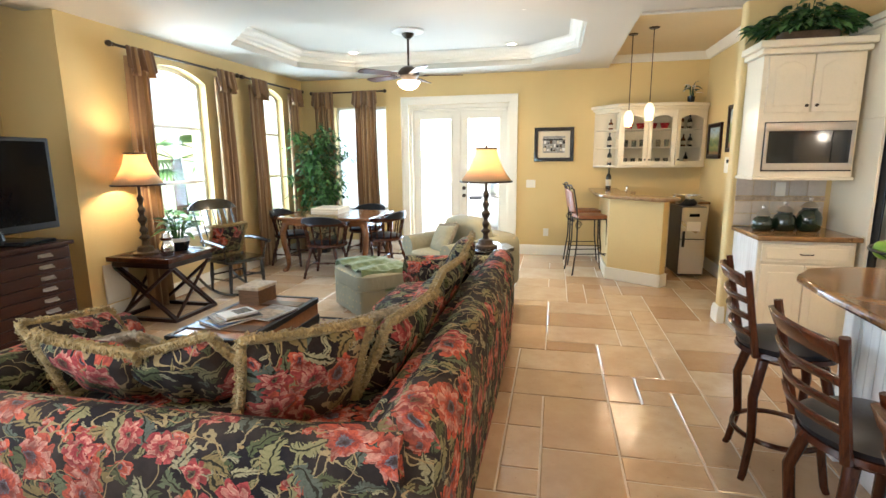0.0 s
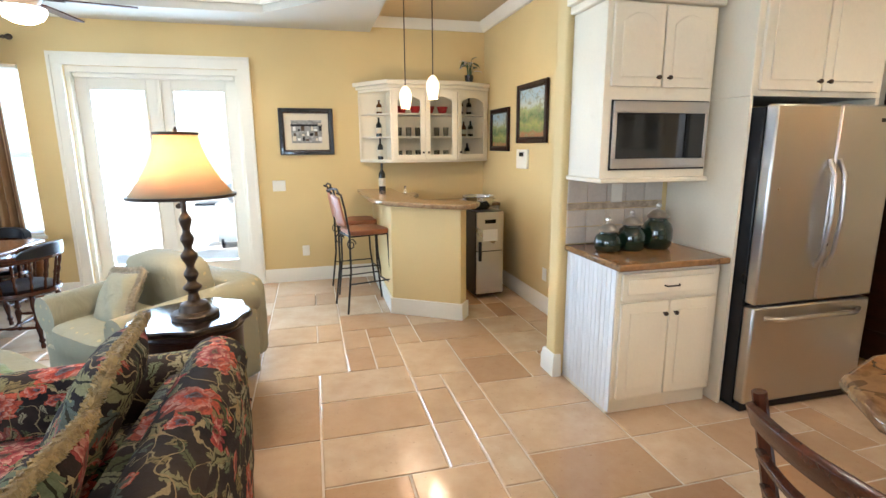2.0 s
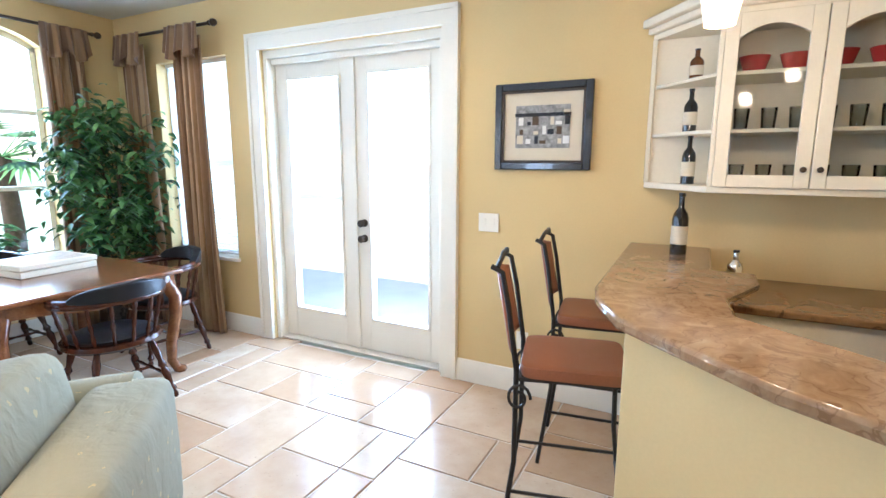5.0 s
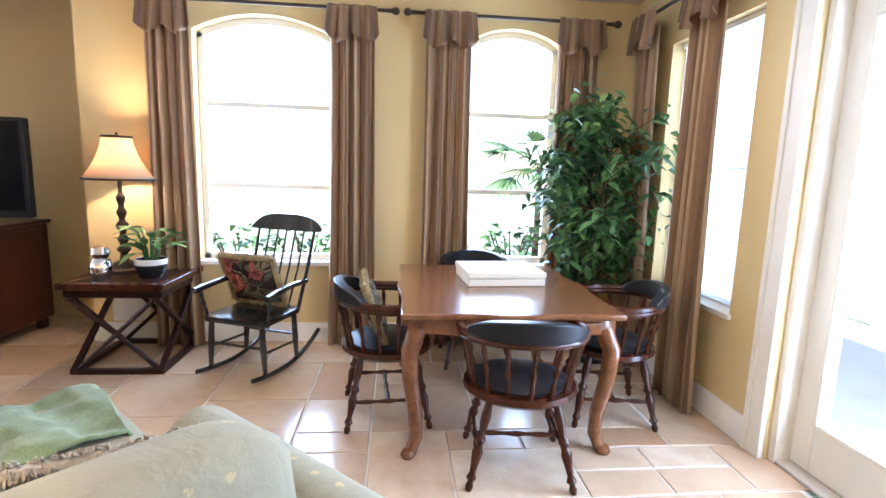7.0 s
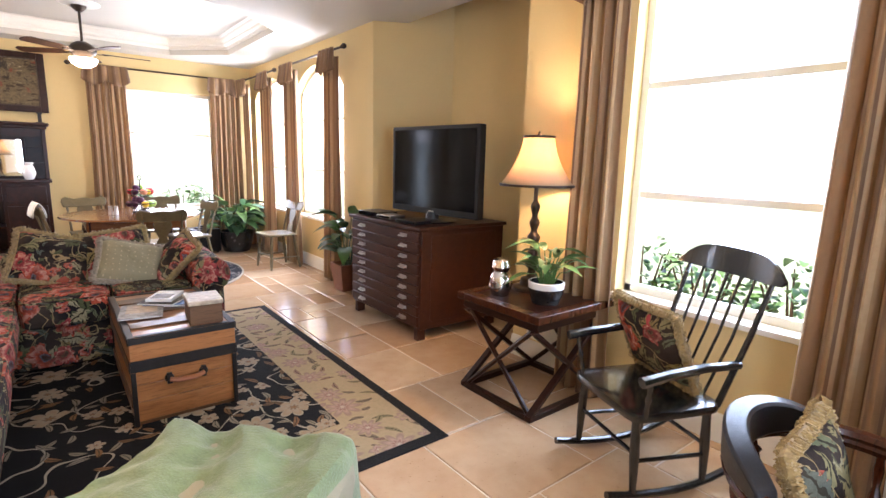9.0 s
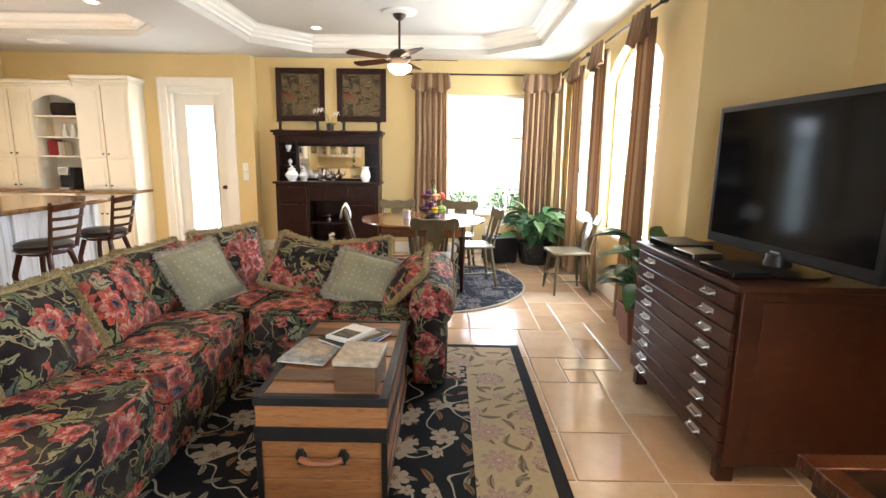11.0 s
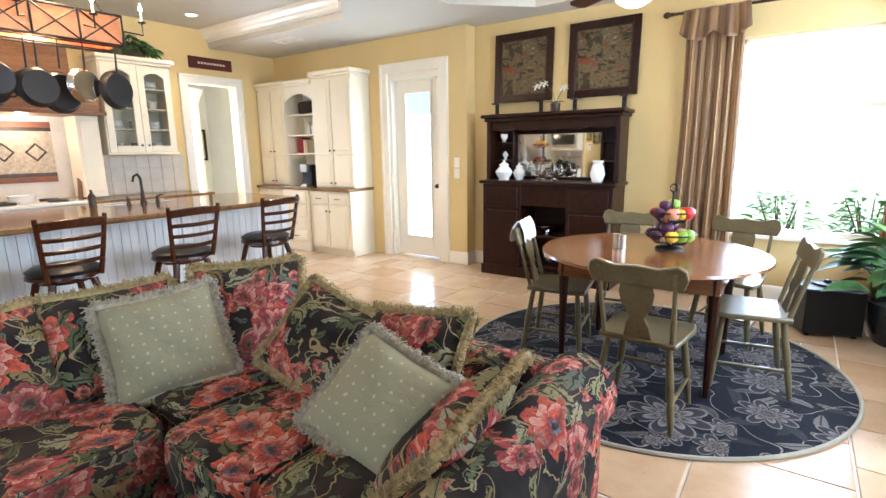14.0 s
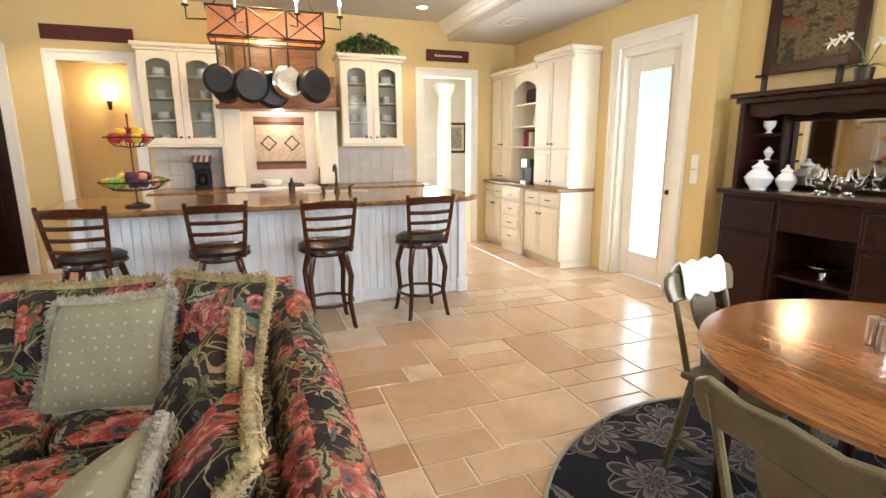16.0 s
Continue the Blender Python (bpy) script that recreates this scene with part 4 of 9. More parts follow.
def glazed_door(g0, x0, x1, y, z1, stile=0.13, pane="window_glass"):
    """A glazed leaf: stiles, rails, glass and handles, facing -y or +y."""
    d = part("leaf", G().box(x0, y, 0.02, x0 + stile, y + 0.045, z1).box(x1 - stile, y, 0.02, x1, y + 0.045, z1).box(x0 + stile, y, 0.02, x1 - stile, y + 0.045, 0.26).box(x0 + stile, y, z1 - 0.14, x1 - stile, y + 0.045, z1), "trim_white", g0, "", 0.004)
    b = G()
    for a0, a1, c0, c1 in ((x0 + stile, x0 + stile + 0.02, 0.26, z1 - 0.14), (x1 - stile - 0.02, x1 - stile, 0.26, z1 - 0.14), (x0 + stile + 0.02, x1 - stile - 0.02, 0.26, 0.28), (x0 + stile + 0.02, x1 - stile - 0.02, z1 - 0.16, z1 - 0.14)):
        b.box(a0, y - 0.012, c0, a1, y + 0.057, c1)
    part("glass_bead", b, "trim_white", d, "", 0.004)
    clear_shadow(part("pane", G().add([(x0 + stile, y + 0.022, 0.26), (x1 - stile, y + 0.022, 0.26), (x1 - stile, y + 0.022, z1 - 0.14), (x0 + stile, y + 0.022, z1 - 0.14)], [(0, 1, 2, 3)]), pane, d, "", 0, False))
    return d


fd = tagged(new("door_1"), "pair of white glazed french doors, closed, with a raised blind", "door", "", "structure")
casing("trim_french_doors", "x", 8.70, -1, -2.14, -0.52, 2.36, "wide white door casing with a moulded edge")
leaf = glazed_door(fd, -2.10, -1.335, 8.82, 2.295, 0.115)
leaf2 = glazed_door(fd, -1.325, -0.56, 8.82, 2.295, 0.115)
part("astragal", G().box(-1.35, 8.800, 0.02, -1.31, 8.819, 2.27), "trim_white", fd, "", 0.003)
part("jamb", G().box(-2.14, 8.73, 0, -2.10, 8.93, 2.30).box(-0.56, 8.73, 0, -0.52, 8.93, 2.30).box(-2.14, 8.73, 2.30, -0.52, 8.93, 2.36), "trim_white", fd, "", 0.003)
part("raised_blind", G().box(-2.09, 8.765, 2.255, -0.57, 8.805, 2.298), "trim_white", fd, "rolled white blind", 0.006)
part("threshold", G().box(-2.10, 8.74, 0.0, -0.56, 8.93, 0.016), "patio_stone", fd, "pale stone threshold", 0.004)
for zz, nm in ((0.92, "door_handle"), (1.04, "deadbolt")):
    part(nm, G().lathe([(0.030, 0), (0.030, 0.012), (0.012, 0.016), (0.012, 0.035), (0.026, 0.045), (0.028, 0.06), (0.018, 0.07)], m=pose(-1.255, 8.822, zz, 90, 0, 0)), "bronze", fd, "dark bronze knob")

pd = tagged(new("door_2"), "white glazed pantry door with frosted light, closed", "door", "", "structure")
casing("trim_pantry_door", "x", -1.46, 1, 0.88, 1.70, 2.36, "wide white door casing with a moulded edge")
glazed_door(pd, 0.93, 1.66, -1.60, 2.27, 0.15, "frosted_glass")
part("jamb", G().box(0.88, -1.80, 0, 0.93, -1.47, 2.30).box(1.66, -1.80, 0, 1.70, -1.47, 2.30).box(0.88, -1.80, 2.28, 1.70, -1.47, 2.36), "trim_white", pd, "", 0.003)
part("door_handle", G().lathe([(0.028, 0), (0.028, 0.01), (0.010, 0.014), (0.010, 0.035), (0.026, 0.05), (0.016, 0.065)], m=pose(0.99, -1.555, 0.95, -90, 0, 0)), "bronze", pd, "dark bronze knob")
casing("trim_kitchen_doorway", "y", 4.0, -1, -0.76, -0.06, 2.32, "white cased opening to the next room", 0.10)
casing("trim_hall_opening", "y", 4.0, -1, 3.42, 4.08, 2.32, "white cased opening to the hall", 0.10)
casing("trim_side_door", "y", 4.0, -1, 4.62, 5.38, 2.36, "white casing round the side door", 0.10)
sd = tagged(new("door_3"), "dark stained wooden side door under a glass transom", "door", "", "structure")
part("leaf", G().box(3.965, 4.62, 0.02, 3.995, 5.38, 2.05), "dark_wood", sd, "", 0.004)
part("panel", G().box(3.955, 4.74, 0.25, 3.966, 5.26, 0.95), "dark_wood", sd, "", 0.006)
part("panel", G().box(3.955, 4.74, 1.10, 3.966, 5.26, 1.90), "dark_wood", sd, "", 0.006)
part("transom_bar", G().box(3.96, 4.62, 2.05, 3.998, 5.38, 2.11), "trim_white", sd, "", 0.003)
part("transom_light", G().box(3.975, 4.62, 2.11, 3.995, 5.38, 2.36), "screen", sd)
part("door_handle", G().lathe([(0.028, 0), (0.028, 0.01), (0.010, 0.014), (0.010, 0.035), (0.026, 0.05), (0.016, 0.065)], m=pose(3.965, 5.30, 0.95, 0, -90, 0)), "bronze", sd, "dark bronze knob")

# ---- outside ----
setting("ground", G().add([(-900, -900, -0.16), (900, -900, -0.16), (900, 900, -0.16), (-900, 900, -0.16)], [(0, 1, 2, 3)]), "lawn", "bright green lawn round the house", "ground")
setting("patio", G().box(-4.5, 8.96, -0.15, 2.5, 12.2, -0.02), "patio_stone", "pale stone patio outside the french doors", "patio")
setting("patio_wall", G().box(-6, 12.2, -0.15, 4, 12.4, 0.95).box(-6.02, 12.17, 0.95, 4.02, 12.43, 1.02), "stucco_white", "low white stucco garden wall", "wall", 0.01)
# Unseen slab, added with wide eaves so no direct sun enters the windows.
setting("sun_block_roof", G().box(-5.15, -2.8, 3.46, 7.8, 9.9, 3.5), "stucco_white", "unseen roof slab added to keep direct sun off the windows", "roof")

setting("floor", G().box(-5.0, -2.2, -0.15, 7.1, 8.72, -0.006), "grout", "travertine floor with sandy grout joints", "floor")

# ---- soft furniture ----


def pillow(w, h, d, cloth, fringe, label, where, tilt, turn, spin=0.0):
    """A stuffed cushion with a fringed or corded edge, leaning as it lies."""
    ob = thing("throw_pillow", where, label, "pillow", "pillows on the sofa")
    ob.matrix_basis = pose(*where, tilt, 0, turn) @ pose(0, 0, 0, 0, 0, spin)
    g = G()
    sg = lambda t, p: math.copysign(abs(t) ** p, t)
    n = 14
    edge = []
    for side in (1, -1):
        vs = []
        for j in range(n + 1):
            for i in range(n + 1):
                u, v = 2 * i / n - 1, 2 * j / n - 1
                pin = 1 - 0.07 * (1 - abs(u * v))
                z = side * d / 2 * (max(0, (1 - u ** 4) * (1 - v ** 4))) ** 0.55 * (1 + 0.08 * math.sin(7 * u + 5 * v))
                vs.append((u * w / 2 * (1 - 0.06 * (1 - v * v)), v * h / 2 * (1 - 0.06 * (1 - u * u)), z))
        fs = [(j * (n + 1) + i, j * (n + 1) + i + 1, (j + 1) * (n + 1) + i + 1, (j + 1) * (n + 1) + i) for j in range(n) for i in range(n)]
        g.add(vs, fs if side > 0 else [q[::-1] for q in fs])
    part("cover", g, cloth, ob)
    fr, rnd = G(), random.Random(int(w * 1000 + where[0] * 77 + where[1] * 31))
    m = 960
    roll = []
    for k in range(m):
        s = 4 * k / m
        e, q = int(s), 2 * (s - int(s)) - 1
        u, v = ((q, -1), (1, q), (-q, 1), (-1, -q))[e]
        x, y = u * w / 2 * (1 - 0.06 * (1 - v * v)), v * h / 2 * (1 - 0.06 * (1 - u * u))
        nx, ny = (((0, -1), (1, 0), (0, 1), (-1, 0))[e])
        if k % 12 == 0:
            roll.append((x + nx * 0.006, y + ny * 0.006, 0.003 * math.sin(k * 1.3)))
        for up in (-1, 1):
            L = 0.013 + 0.012 * rnd.random()
            jx, jy = rnd.uniform(-0.010, 0.010), rnd.uniform(-0.010, 0.010)
            fr.tube([(x - nx * 0.004, y - ny * 0.004, up * 0.006), (x + nx * L * 0.7 + jx, y + ny * L * 0.7 + jy, up * (0.014 + 0.012 * rnd.random())), (x + nx * L + jx * 1.6, y + ny * L + jy * 1.6, up * 0.016 * rnd.random())], 0.0034, 3, 0.0024)
    fr.tube(roll + [roll[0]], 0.018, 8)
    part("fringe", fr, fringe, ob, "thick brushed fringe")
    return ob


def rolled(g, a, b, r, n=18):
    g.tube([a, b], r, n)


sofa = thing("sectional_sofa", (0, 0.55, 0), "L-shaped sectional sofa in black floral print cotton with rolled arms", "sofa")
part("base", G().soft(-1.02, 1.46, 0.02, -0.13, 4.34, 0.34, 0.10, 8), "sofa_floral", sofa)
part("base", G().soft(-2.20, 1.46, 0.02, -0.95, 2.36, 0.34, 0.10, 8), "sofa_floral", sofa)
g = G().soft(-0.44, 1.45, 0.20, -0.11, 4.36, 0.68, 0.22, 10)
g.tube([(-0.245, 1.50, 0.655), (-0.245, 4.34, 0.655)], 0.115, 18)
part("backrest", g, "sofa_floral", sofa)
g = G().soft(-2.08, 1.39, 0.20, -0.11, 1.70, 0.58, 0.22, 10)
g.tube([(-2.10, 1.525, 0.55), (-0.60, 1.525, 0.56), (-0.24, 1.525, 0.60)], 0.115, 18)
part("backrest", g, "sofa_floral", sofa)
g = G().soft(-1.06, 4.22, 0.02, -0.16, 4.45, 0.56, 0.18, 10)
g.tube([(-1.08, 4.34, 0.55), (-0.20, 4.34, 0.58)], 0.135, 20)
part("arm", g, "sofa_floral", sofa)
g = G().soft(-2.30, 1.50, 0.02, -2.08, 2.42, 0.56, 0.18, 10)
g.tube([(-2.20, 1.50, 0.58), (-2.20, 2.44, 0.55)], 0.135, 20)
part("arm", g, "sofa_floral", sofa)
for y0 in (2.34, 3.29):
    part("seat_cushion", G().soft(-1.08, y0 + 0.01, 0.30, -0.36, y0 + 0.93, 0.50, 0.28, 10, puff=0.12), "sofa_floral", sofa)
part("seat_cushion", G().soft(-1.06, 1.62, 0.30, -0.36, 2.33, 0.50, 0.28, 10, puff=0.12), "sofa_floral", sofa)
for x0 in (-2.08, -1.57):
    part("seat_cushion", G().soft(x0, 1.66, 0.30, x0 + 0.505, 2.44, 0.50, 0.28, 10, puff=0.12), "sofa_floral", sofa)
def piping(x0, y0, z0, x1, y1, z1, e, lift):
    """A cord sewn round the upper edge of a rounded cushion."""
    sg = lambda t, p: math.copysign(abs(t) ** p, t)
    cx, cy, cz, hx, hy, hz = (x0 + x1) / 2, (y0 + y1) / 2, (z0 + z1) / 2, (x1 - x0) / 2, (y1 - y0) / 2, (z1 - z0) / 2
    c, up = sg(math.cos(lift), e), sg(math.sin(lift), e)
    pts = [(cx + hx * 1.004 * c * sg(math.cos(k * math.pi / 36), e), cy + hy * 1.004 * c * sg(math.sin(k * math.pi / 36), e), cz + hz * up) for k in range(73)]
    part("piping", G().tube(pts, 0.007, 6), "sofa_floral", sofa, "corded cushion edge")


for x0, y0, x1, y1 in ((-1.08, 2.35, -0.36, 3.27), (-1.08, 3.30, -0.36, 4.22), (-1.06, 1.62, -0.36, 2.33), (-2.08, 1.66, -1.575, 2.44), (-1.57, 1.66, -1.065, 2.44)):
    piping(x0, y0, 0.30, x1, y1, 0.50, 0.28, 0.55)
FL, SG = "black floral cushion with a gold brush fringe, leaning on the sofa", "sage green sprigged cushion with a grey fringe, leaning on the sofa"
pillow(0.56, 0.50, 0.17, "pillow_floral", "fringe_gold", FL, (-0.55, 4.48, 0.71), 62, -84, 6)
for y, s in ((3.84, -5), (3.30, 6), (2.86, -8)):
    pillow(0.52, 0.44, 0.16, "pillow_floral", "fringe_gold", FL, (-0.53, y, 0.665), 64, -90 + s)
pillow(0.44, 0.42, 0.16, "sage_cloth", "fringe_grey", SG, (-0.72, 2.74, 0.66), 58, -112, 6)
pillow(0.48, 0.46, 0.16, "pillow_floral", "fringe_gold", FL, (-0.76, 2.38, 0.69), 70, 226, 3)
pillow(0.46, 0.40, 0.15, "pillow_floral", "fringe_gold", FL, (-1.27, 2.40, 0.66), 54, 192, -20)
pillow(0.46, 0.40, 0.15, "pillow_floral", "fringe_gold", FL, (-1.66, 2.36, 0.66), 52, 176, 8)
pillow(0.44, 0.38, 0.16, "sage_cloth", "fringe_grey", SG, (-1.74, 2.58, 0.615), 44, 190, -20)
pillow(0.46, 0.40, 0.15, "pillow_floral", "fringe_gold", FL, (-2.02, 2.60, 0.63), 48, 98, -12)

arm = thing("armchair", (-0.86, 6.18, 0), "olive sprigged upholstered armchair with rolled arms and loose back cushion", "armchair", "", 135)
# local: faces +y
part("base", G().soft(-0.48, -0.45, 0.02, 0.48, 0.44, 0.36, 0.12, 8), "armchair_cloth", arm)
part("seat_cushion", G().soft(-0.32, -0.20, 0.32, 0.32, 0.48, 0.52, 0.3, 10, puff=0.15), "armchair_cloth", arm)
for sx in (-1, 1):
    g = G().soft(sx * 0.40 - 0.11, -0.42, 0.05, sx * 0.40 + 0.11, 0.42, 0.56, 0.2, 8)
    g.tube([(sx * 0.41, -0.42, 0.58), (sx * 0.41, 0.43, 0.54)], 0.12, 16)
    part("arm", g, "armchair_cloth", arm)
part("backrest", G().soft(-0.46, -0.56, 0.10, 0.46, -0.26, 0.70, 0.3, 10), "armchair_cloth", arm)
part("back_cushion", G().soft(-0.34, -0.36, 0.44, 0.34, -0.10, 0.83, 0.45, 12, m=pose(0, 0, 0.02, -8, 0, 0)), "armchair_cloth", arm)
ac = pillow(0.38, 0.36, 0.14, "armchair_cloth", "fringe_grey", "small pale cushion with a grey fringe on the armchair", (-1.02, 6.10, 0.63), 62, -52, 8)
ott = thing("ottoman", (-1.58, 5.48, 0), "olive upholstered ottoman with a cushioned top", "ottoman", "", 135)
part("base", G().soft(-0.36, -0.34, 0.02, 0.36, 0.34, 0.30, 0.12, 8), "armchair_cloth", ott)
part("cushion", G().soft(-0.38, -0.36, 0.27, 0.38, 0.36, 0.45, 0.3, 10, puff=0.15), "armchair_cloth", ott)


def throw_fn(u, v):
    x, y = (u - 0.5) * 0.74, (v - 0.5) * 0.50
    over = max(0, abs(x) - 0.30)
    z = 0.485 - 3.2 * over + 0.012 * math.sin(26 * x + 9 * y) * (1 + v) + 0.022 * noise.noise((x * 9, y * 9, 3)) + 0.010 * noise.noise((x * 24, y * 20, 7))
    return (math.copysign(min(abs(x), 0.305 + 0.25 * over), x) * 1.12 + 0.02 * math.sin(8 * y), y + 0.06, min(z, 0.50))


th = thing("throw_blanket", (-1.58, 5.48, 0), "soft sage green throw lying in folds over the ottoman", "blanket", "", 135)
part("cloth", G().sheet(throw_fn, 60, 44), "throw_green", th, "", 0, True, 0.012)

# ---- rugs ----
rug = thing("area_rug", (-1.65, 3.62, 0.001), "black floral area rug with a wide beige border and black edge", "rug")
part("edge_band", G().box(-1.20, -1.44, 0, 1.20, 1.44, 0.008), "rug_edge", rug, "", 0.004)
part("border", G().box(-1.13, -1.37, 0.008, 1.13, 1.37, 0.012), "rug_border", rug)
part("field", G().box(-0.78, -1.01, 0.0121, 0.78, 1.01, 0.016), "rug_black", rug)
rr = thing("round_rug", (-1.98, 0.25, 0.001), "round navy rug with grey flowers and a beige corded edge", "rug")
part("field", G().lathe([(1.18, 0.0), (1.18, 0.012)], n=72), "rug_round", rr)
part("cord", G().tube([(1.19 * math.cos(a * math.pi / 40), 1.19 * math.sin(a * math.pi / 40), 0.008) for a in range(81)], 0.012, 6), "rug_cord", rr)

# ---- trunk ----
tk = thing("trunk", (-1.80, 3.59, 0.018), "antique pine travel trunk with dark slats and iron edging", "trunk")
for k, z in enumerate((0.02, 0.13, 0.225)):
    part("plank", G().box(-0.255, -0.412, z, 0.255, 0.412, (0.127, 0.222, 0.33)[k]), "trunk_pine", tk, "", 0.004)
part("bottom", G().box(-0.250, -0.407, 0.0, 0.250, 0.407, 0.02), "trunk_dark", tk, "", 0.003)
lid = part("lid", G().box(-0.262, -0.419, 0.335, 0.262, 0.419, 0.485), "trunk_pine", tk, "", 0.006)
for y in (-0.24, 0.0, 0.24):
    part("slat", G().box(-0.232, y - 0.05, 0.4852, 0.232, y + 0.05, 0.495), "trunk_dark", lid, "", 0.003)
for sx in (-1, 1):
    a, b = sorted((sx * 0.262, sx * 0.267))
    part("iron_strap", G().box(a, -0.424, 0.30, b, 0.424, 0.365).box(a, -0.424, 0.45, b, 0.424, 0.488).box(sx * 0.248 - 0.016, -0.424, 0.4853, sx * 0.248 + 0.016, 0.424, 0.490), "iron", tk, "", 0.002)
    part("slat", G().box(min(sx * 0.255, sx * 0.266), -0.40, 0.10, max(sx * 0.255, sx * 0.266), 0.40, 0.15), "trunk_dark", tk, "", 0.003)
for sy in (-1, 1):
    a, b = sorted((sy * 0.4195, sy * 0.4245))
    part("iron_strap", G().box(-0.261, a, 0.302, 0.261, b, 0.363).box(-0.261, a, 0.452, 0.261, b, 0.486).box(-0.231, sy * 0.405 - 0.015, 0.4854, 0.231, sy * 0.405 + 0.015, 0.4905), "iron", tk, "", 0.002)
    for sx in (-1, 1):
        e, f = sorted((sx * 0.262, sx * 0.238))
        part("corner_strap", G().box(e, a, 0.0, f, b, 0.30), "iron", tk, "", 0.002)
        part("handle_mount", G().lathe([(0.001, 0), (0.024, 0), (0.022, 0.010), (0.010, 0.016), (0.001, 0.018)], n=14, m=pose(sx * 0.085, sy * 0.412, 0.235, -90 * sy, 0, 0)).box(sx * 0.085 - 0.012, min(sy * 0.412, sy * 0.430), 0.205, sx * 0.085 + 0.012, max(sy * 0.412, sy * 0.430), 0.265), "iron", tk, "iron handle mount", 0.002)
    part("handle", G().tube([(-0.085, sy * 0.432, 0.232), (-0.04, sy * 0.444, 0.222), (0.04, sy * 0.444, 0.222), (0.085, sy * 0.432, 0.232)], 0.013, 8), "brown_leather", tk, "worn leather handle")
tk.scale = (1, 1.12, 1)
for x, y, z, w, d, h, mm, lb, r in ((-1.84, 3.44, 0.514, 0.30, 0.23, 0.012, "book_blue", "blue glossy magazine lying on the trunk", 68), (-1.82, 3.46, 0.5305, 0.28, 0.21, 0.010, "painting_dark", "dark covered magazine in the pile on the trunk", 52),
                                  (-1.66, 3.62, 0.514, 0.29, 0.22, 0.008, "print_grey", "grey covered magazine lying on the trunk", 80)):
    bk = thing("magazine", (x, y, z), lb, "magazine", "reading on the trunk", r)
    part("pages", G().box(-w / 2, -d / 2, 0, w / 2, d / 2, h), "paper_white", bk, "", 0.002)
    part("cover", G().box(-w / 2 - 0.002, -d / 2 - 0.002, h + 0.0001, w / 2 + 0.002, d / 2 + 0.002, h + 0.003), mm, bk, "", 0.001)
    part("cover_photo", G().box(-w / 2 + 0.02, -d / 2 + 0.03, h + 0.0031, w / 6, d / 2 - 0.03, h + 0.0036), "mosaic", bk)
bk = thing("book", (-1.81, 3.465, 0.545), "white paperback with a photograph on its cover", "book", "reading on the trunk", 60)
part("pages", G().box(-0.105, -0.075, 0, 0.105, 0.075, 0.018), "paper_white", bk, "", 0.002)
part("cover_photo", G().box(-0.02, -0.055, 0.0181, 0.085, 0.055, 0.0186), "painting_dark", bk)
bx = thing("keepsake_box", (-1.935, 3.90, 0.4955), "weathered brown wooden keepsake box with a carved lid", "box", "", -4)
part("body", G().box(-0.085, -0.105, 0, 0.085, 0.105, 0.115), "trunk_dark", bx, "", 0.004)
part("lid", G().box(-0.092, -0.112, 0.116, 0.092, 0.112, 0.142), "mosaic", bx, "grey carved lid", 0.006)

# ---- television and chest ----
ch = thing("map_chest", (-3.50, 3.29, 0), "dark stained wooden map chest with many shallow drawers", "chest of drawers")
# local: front faces +x
part("body", G().box(-0.80, -0.60, 0.10, -0.02, 0.60, 0.90), "chest_wood", ch, "", 0.005)
part("top", G().box(-0.82, -0.62, 0.90, 0.01, 0.62, 0.93), "chest_wood", ch, "", 0.006)
for k in range(9):
    z = 0.125 + k * 0.085
    d = part("drawer", G().box(-0.02, -0.575, z, 0.0, 0.575, z + 0.078), "chest_wood", ch, "", 0.004)
    for y in (-0.36, 0.36):
        part("handle", G().tube([(0.0, y - 0.05, z + 0.042), (0.02, y - 0.045, z + 0.036), (0.022, y + 0.045, z + 0.036), (0.0, y + 0.05, z + 0.042)], 0.006, 6).box(0.0, y - 0.055, z + 0.03, 0.003, y + 0.055, z + 0.055), "steel", d, "pewter bail handle")
for y in (-0.56, 0.50):
    for x in (-0.78, -0.09):
        part("foot", G().box(x, y, 0, x + 0.07, y + 0.06, 0.10), "chest_wood", ch, "", 0.006)
part("side_panel", G().box(-0.72, 0.60, 0.16, -0.10, 0.606, 0.86), "chest_wood", ch, "", 0.004)
ch.scale = (1.12, 0.93, 1)
tv = thing("television", (-3.84, 3.555, 0.931), "black flat television on a stand, switched off", "television", "", 5)
part("bezel", G().box(-0.05, -0.535, 0.06, 0.02, 0.535, 0.79), "plastic_black", tv, "", 0.008)
part("screen", G().box(0.0201, -0.50, 0.115, 0.0225, 0.50, 0.76), "screen", tv)
part("stand", G().lathe([(0.001, 0), (0.20, 0.0), (0.21, 0.012), (0.06, 0.025), (0.05, 0.08), (0.001, 0.08)], n=28), "plastic_black", tv)
part("logo_bar", G().box(0.0201, -0.03, 0.083, 0.022, 0.03, 0.090), "steel", tv)
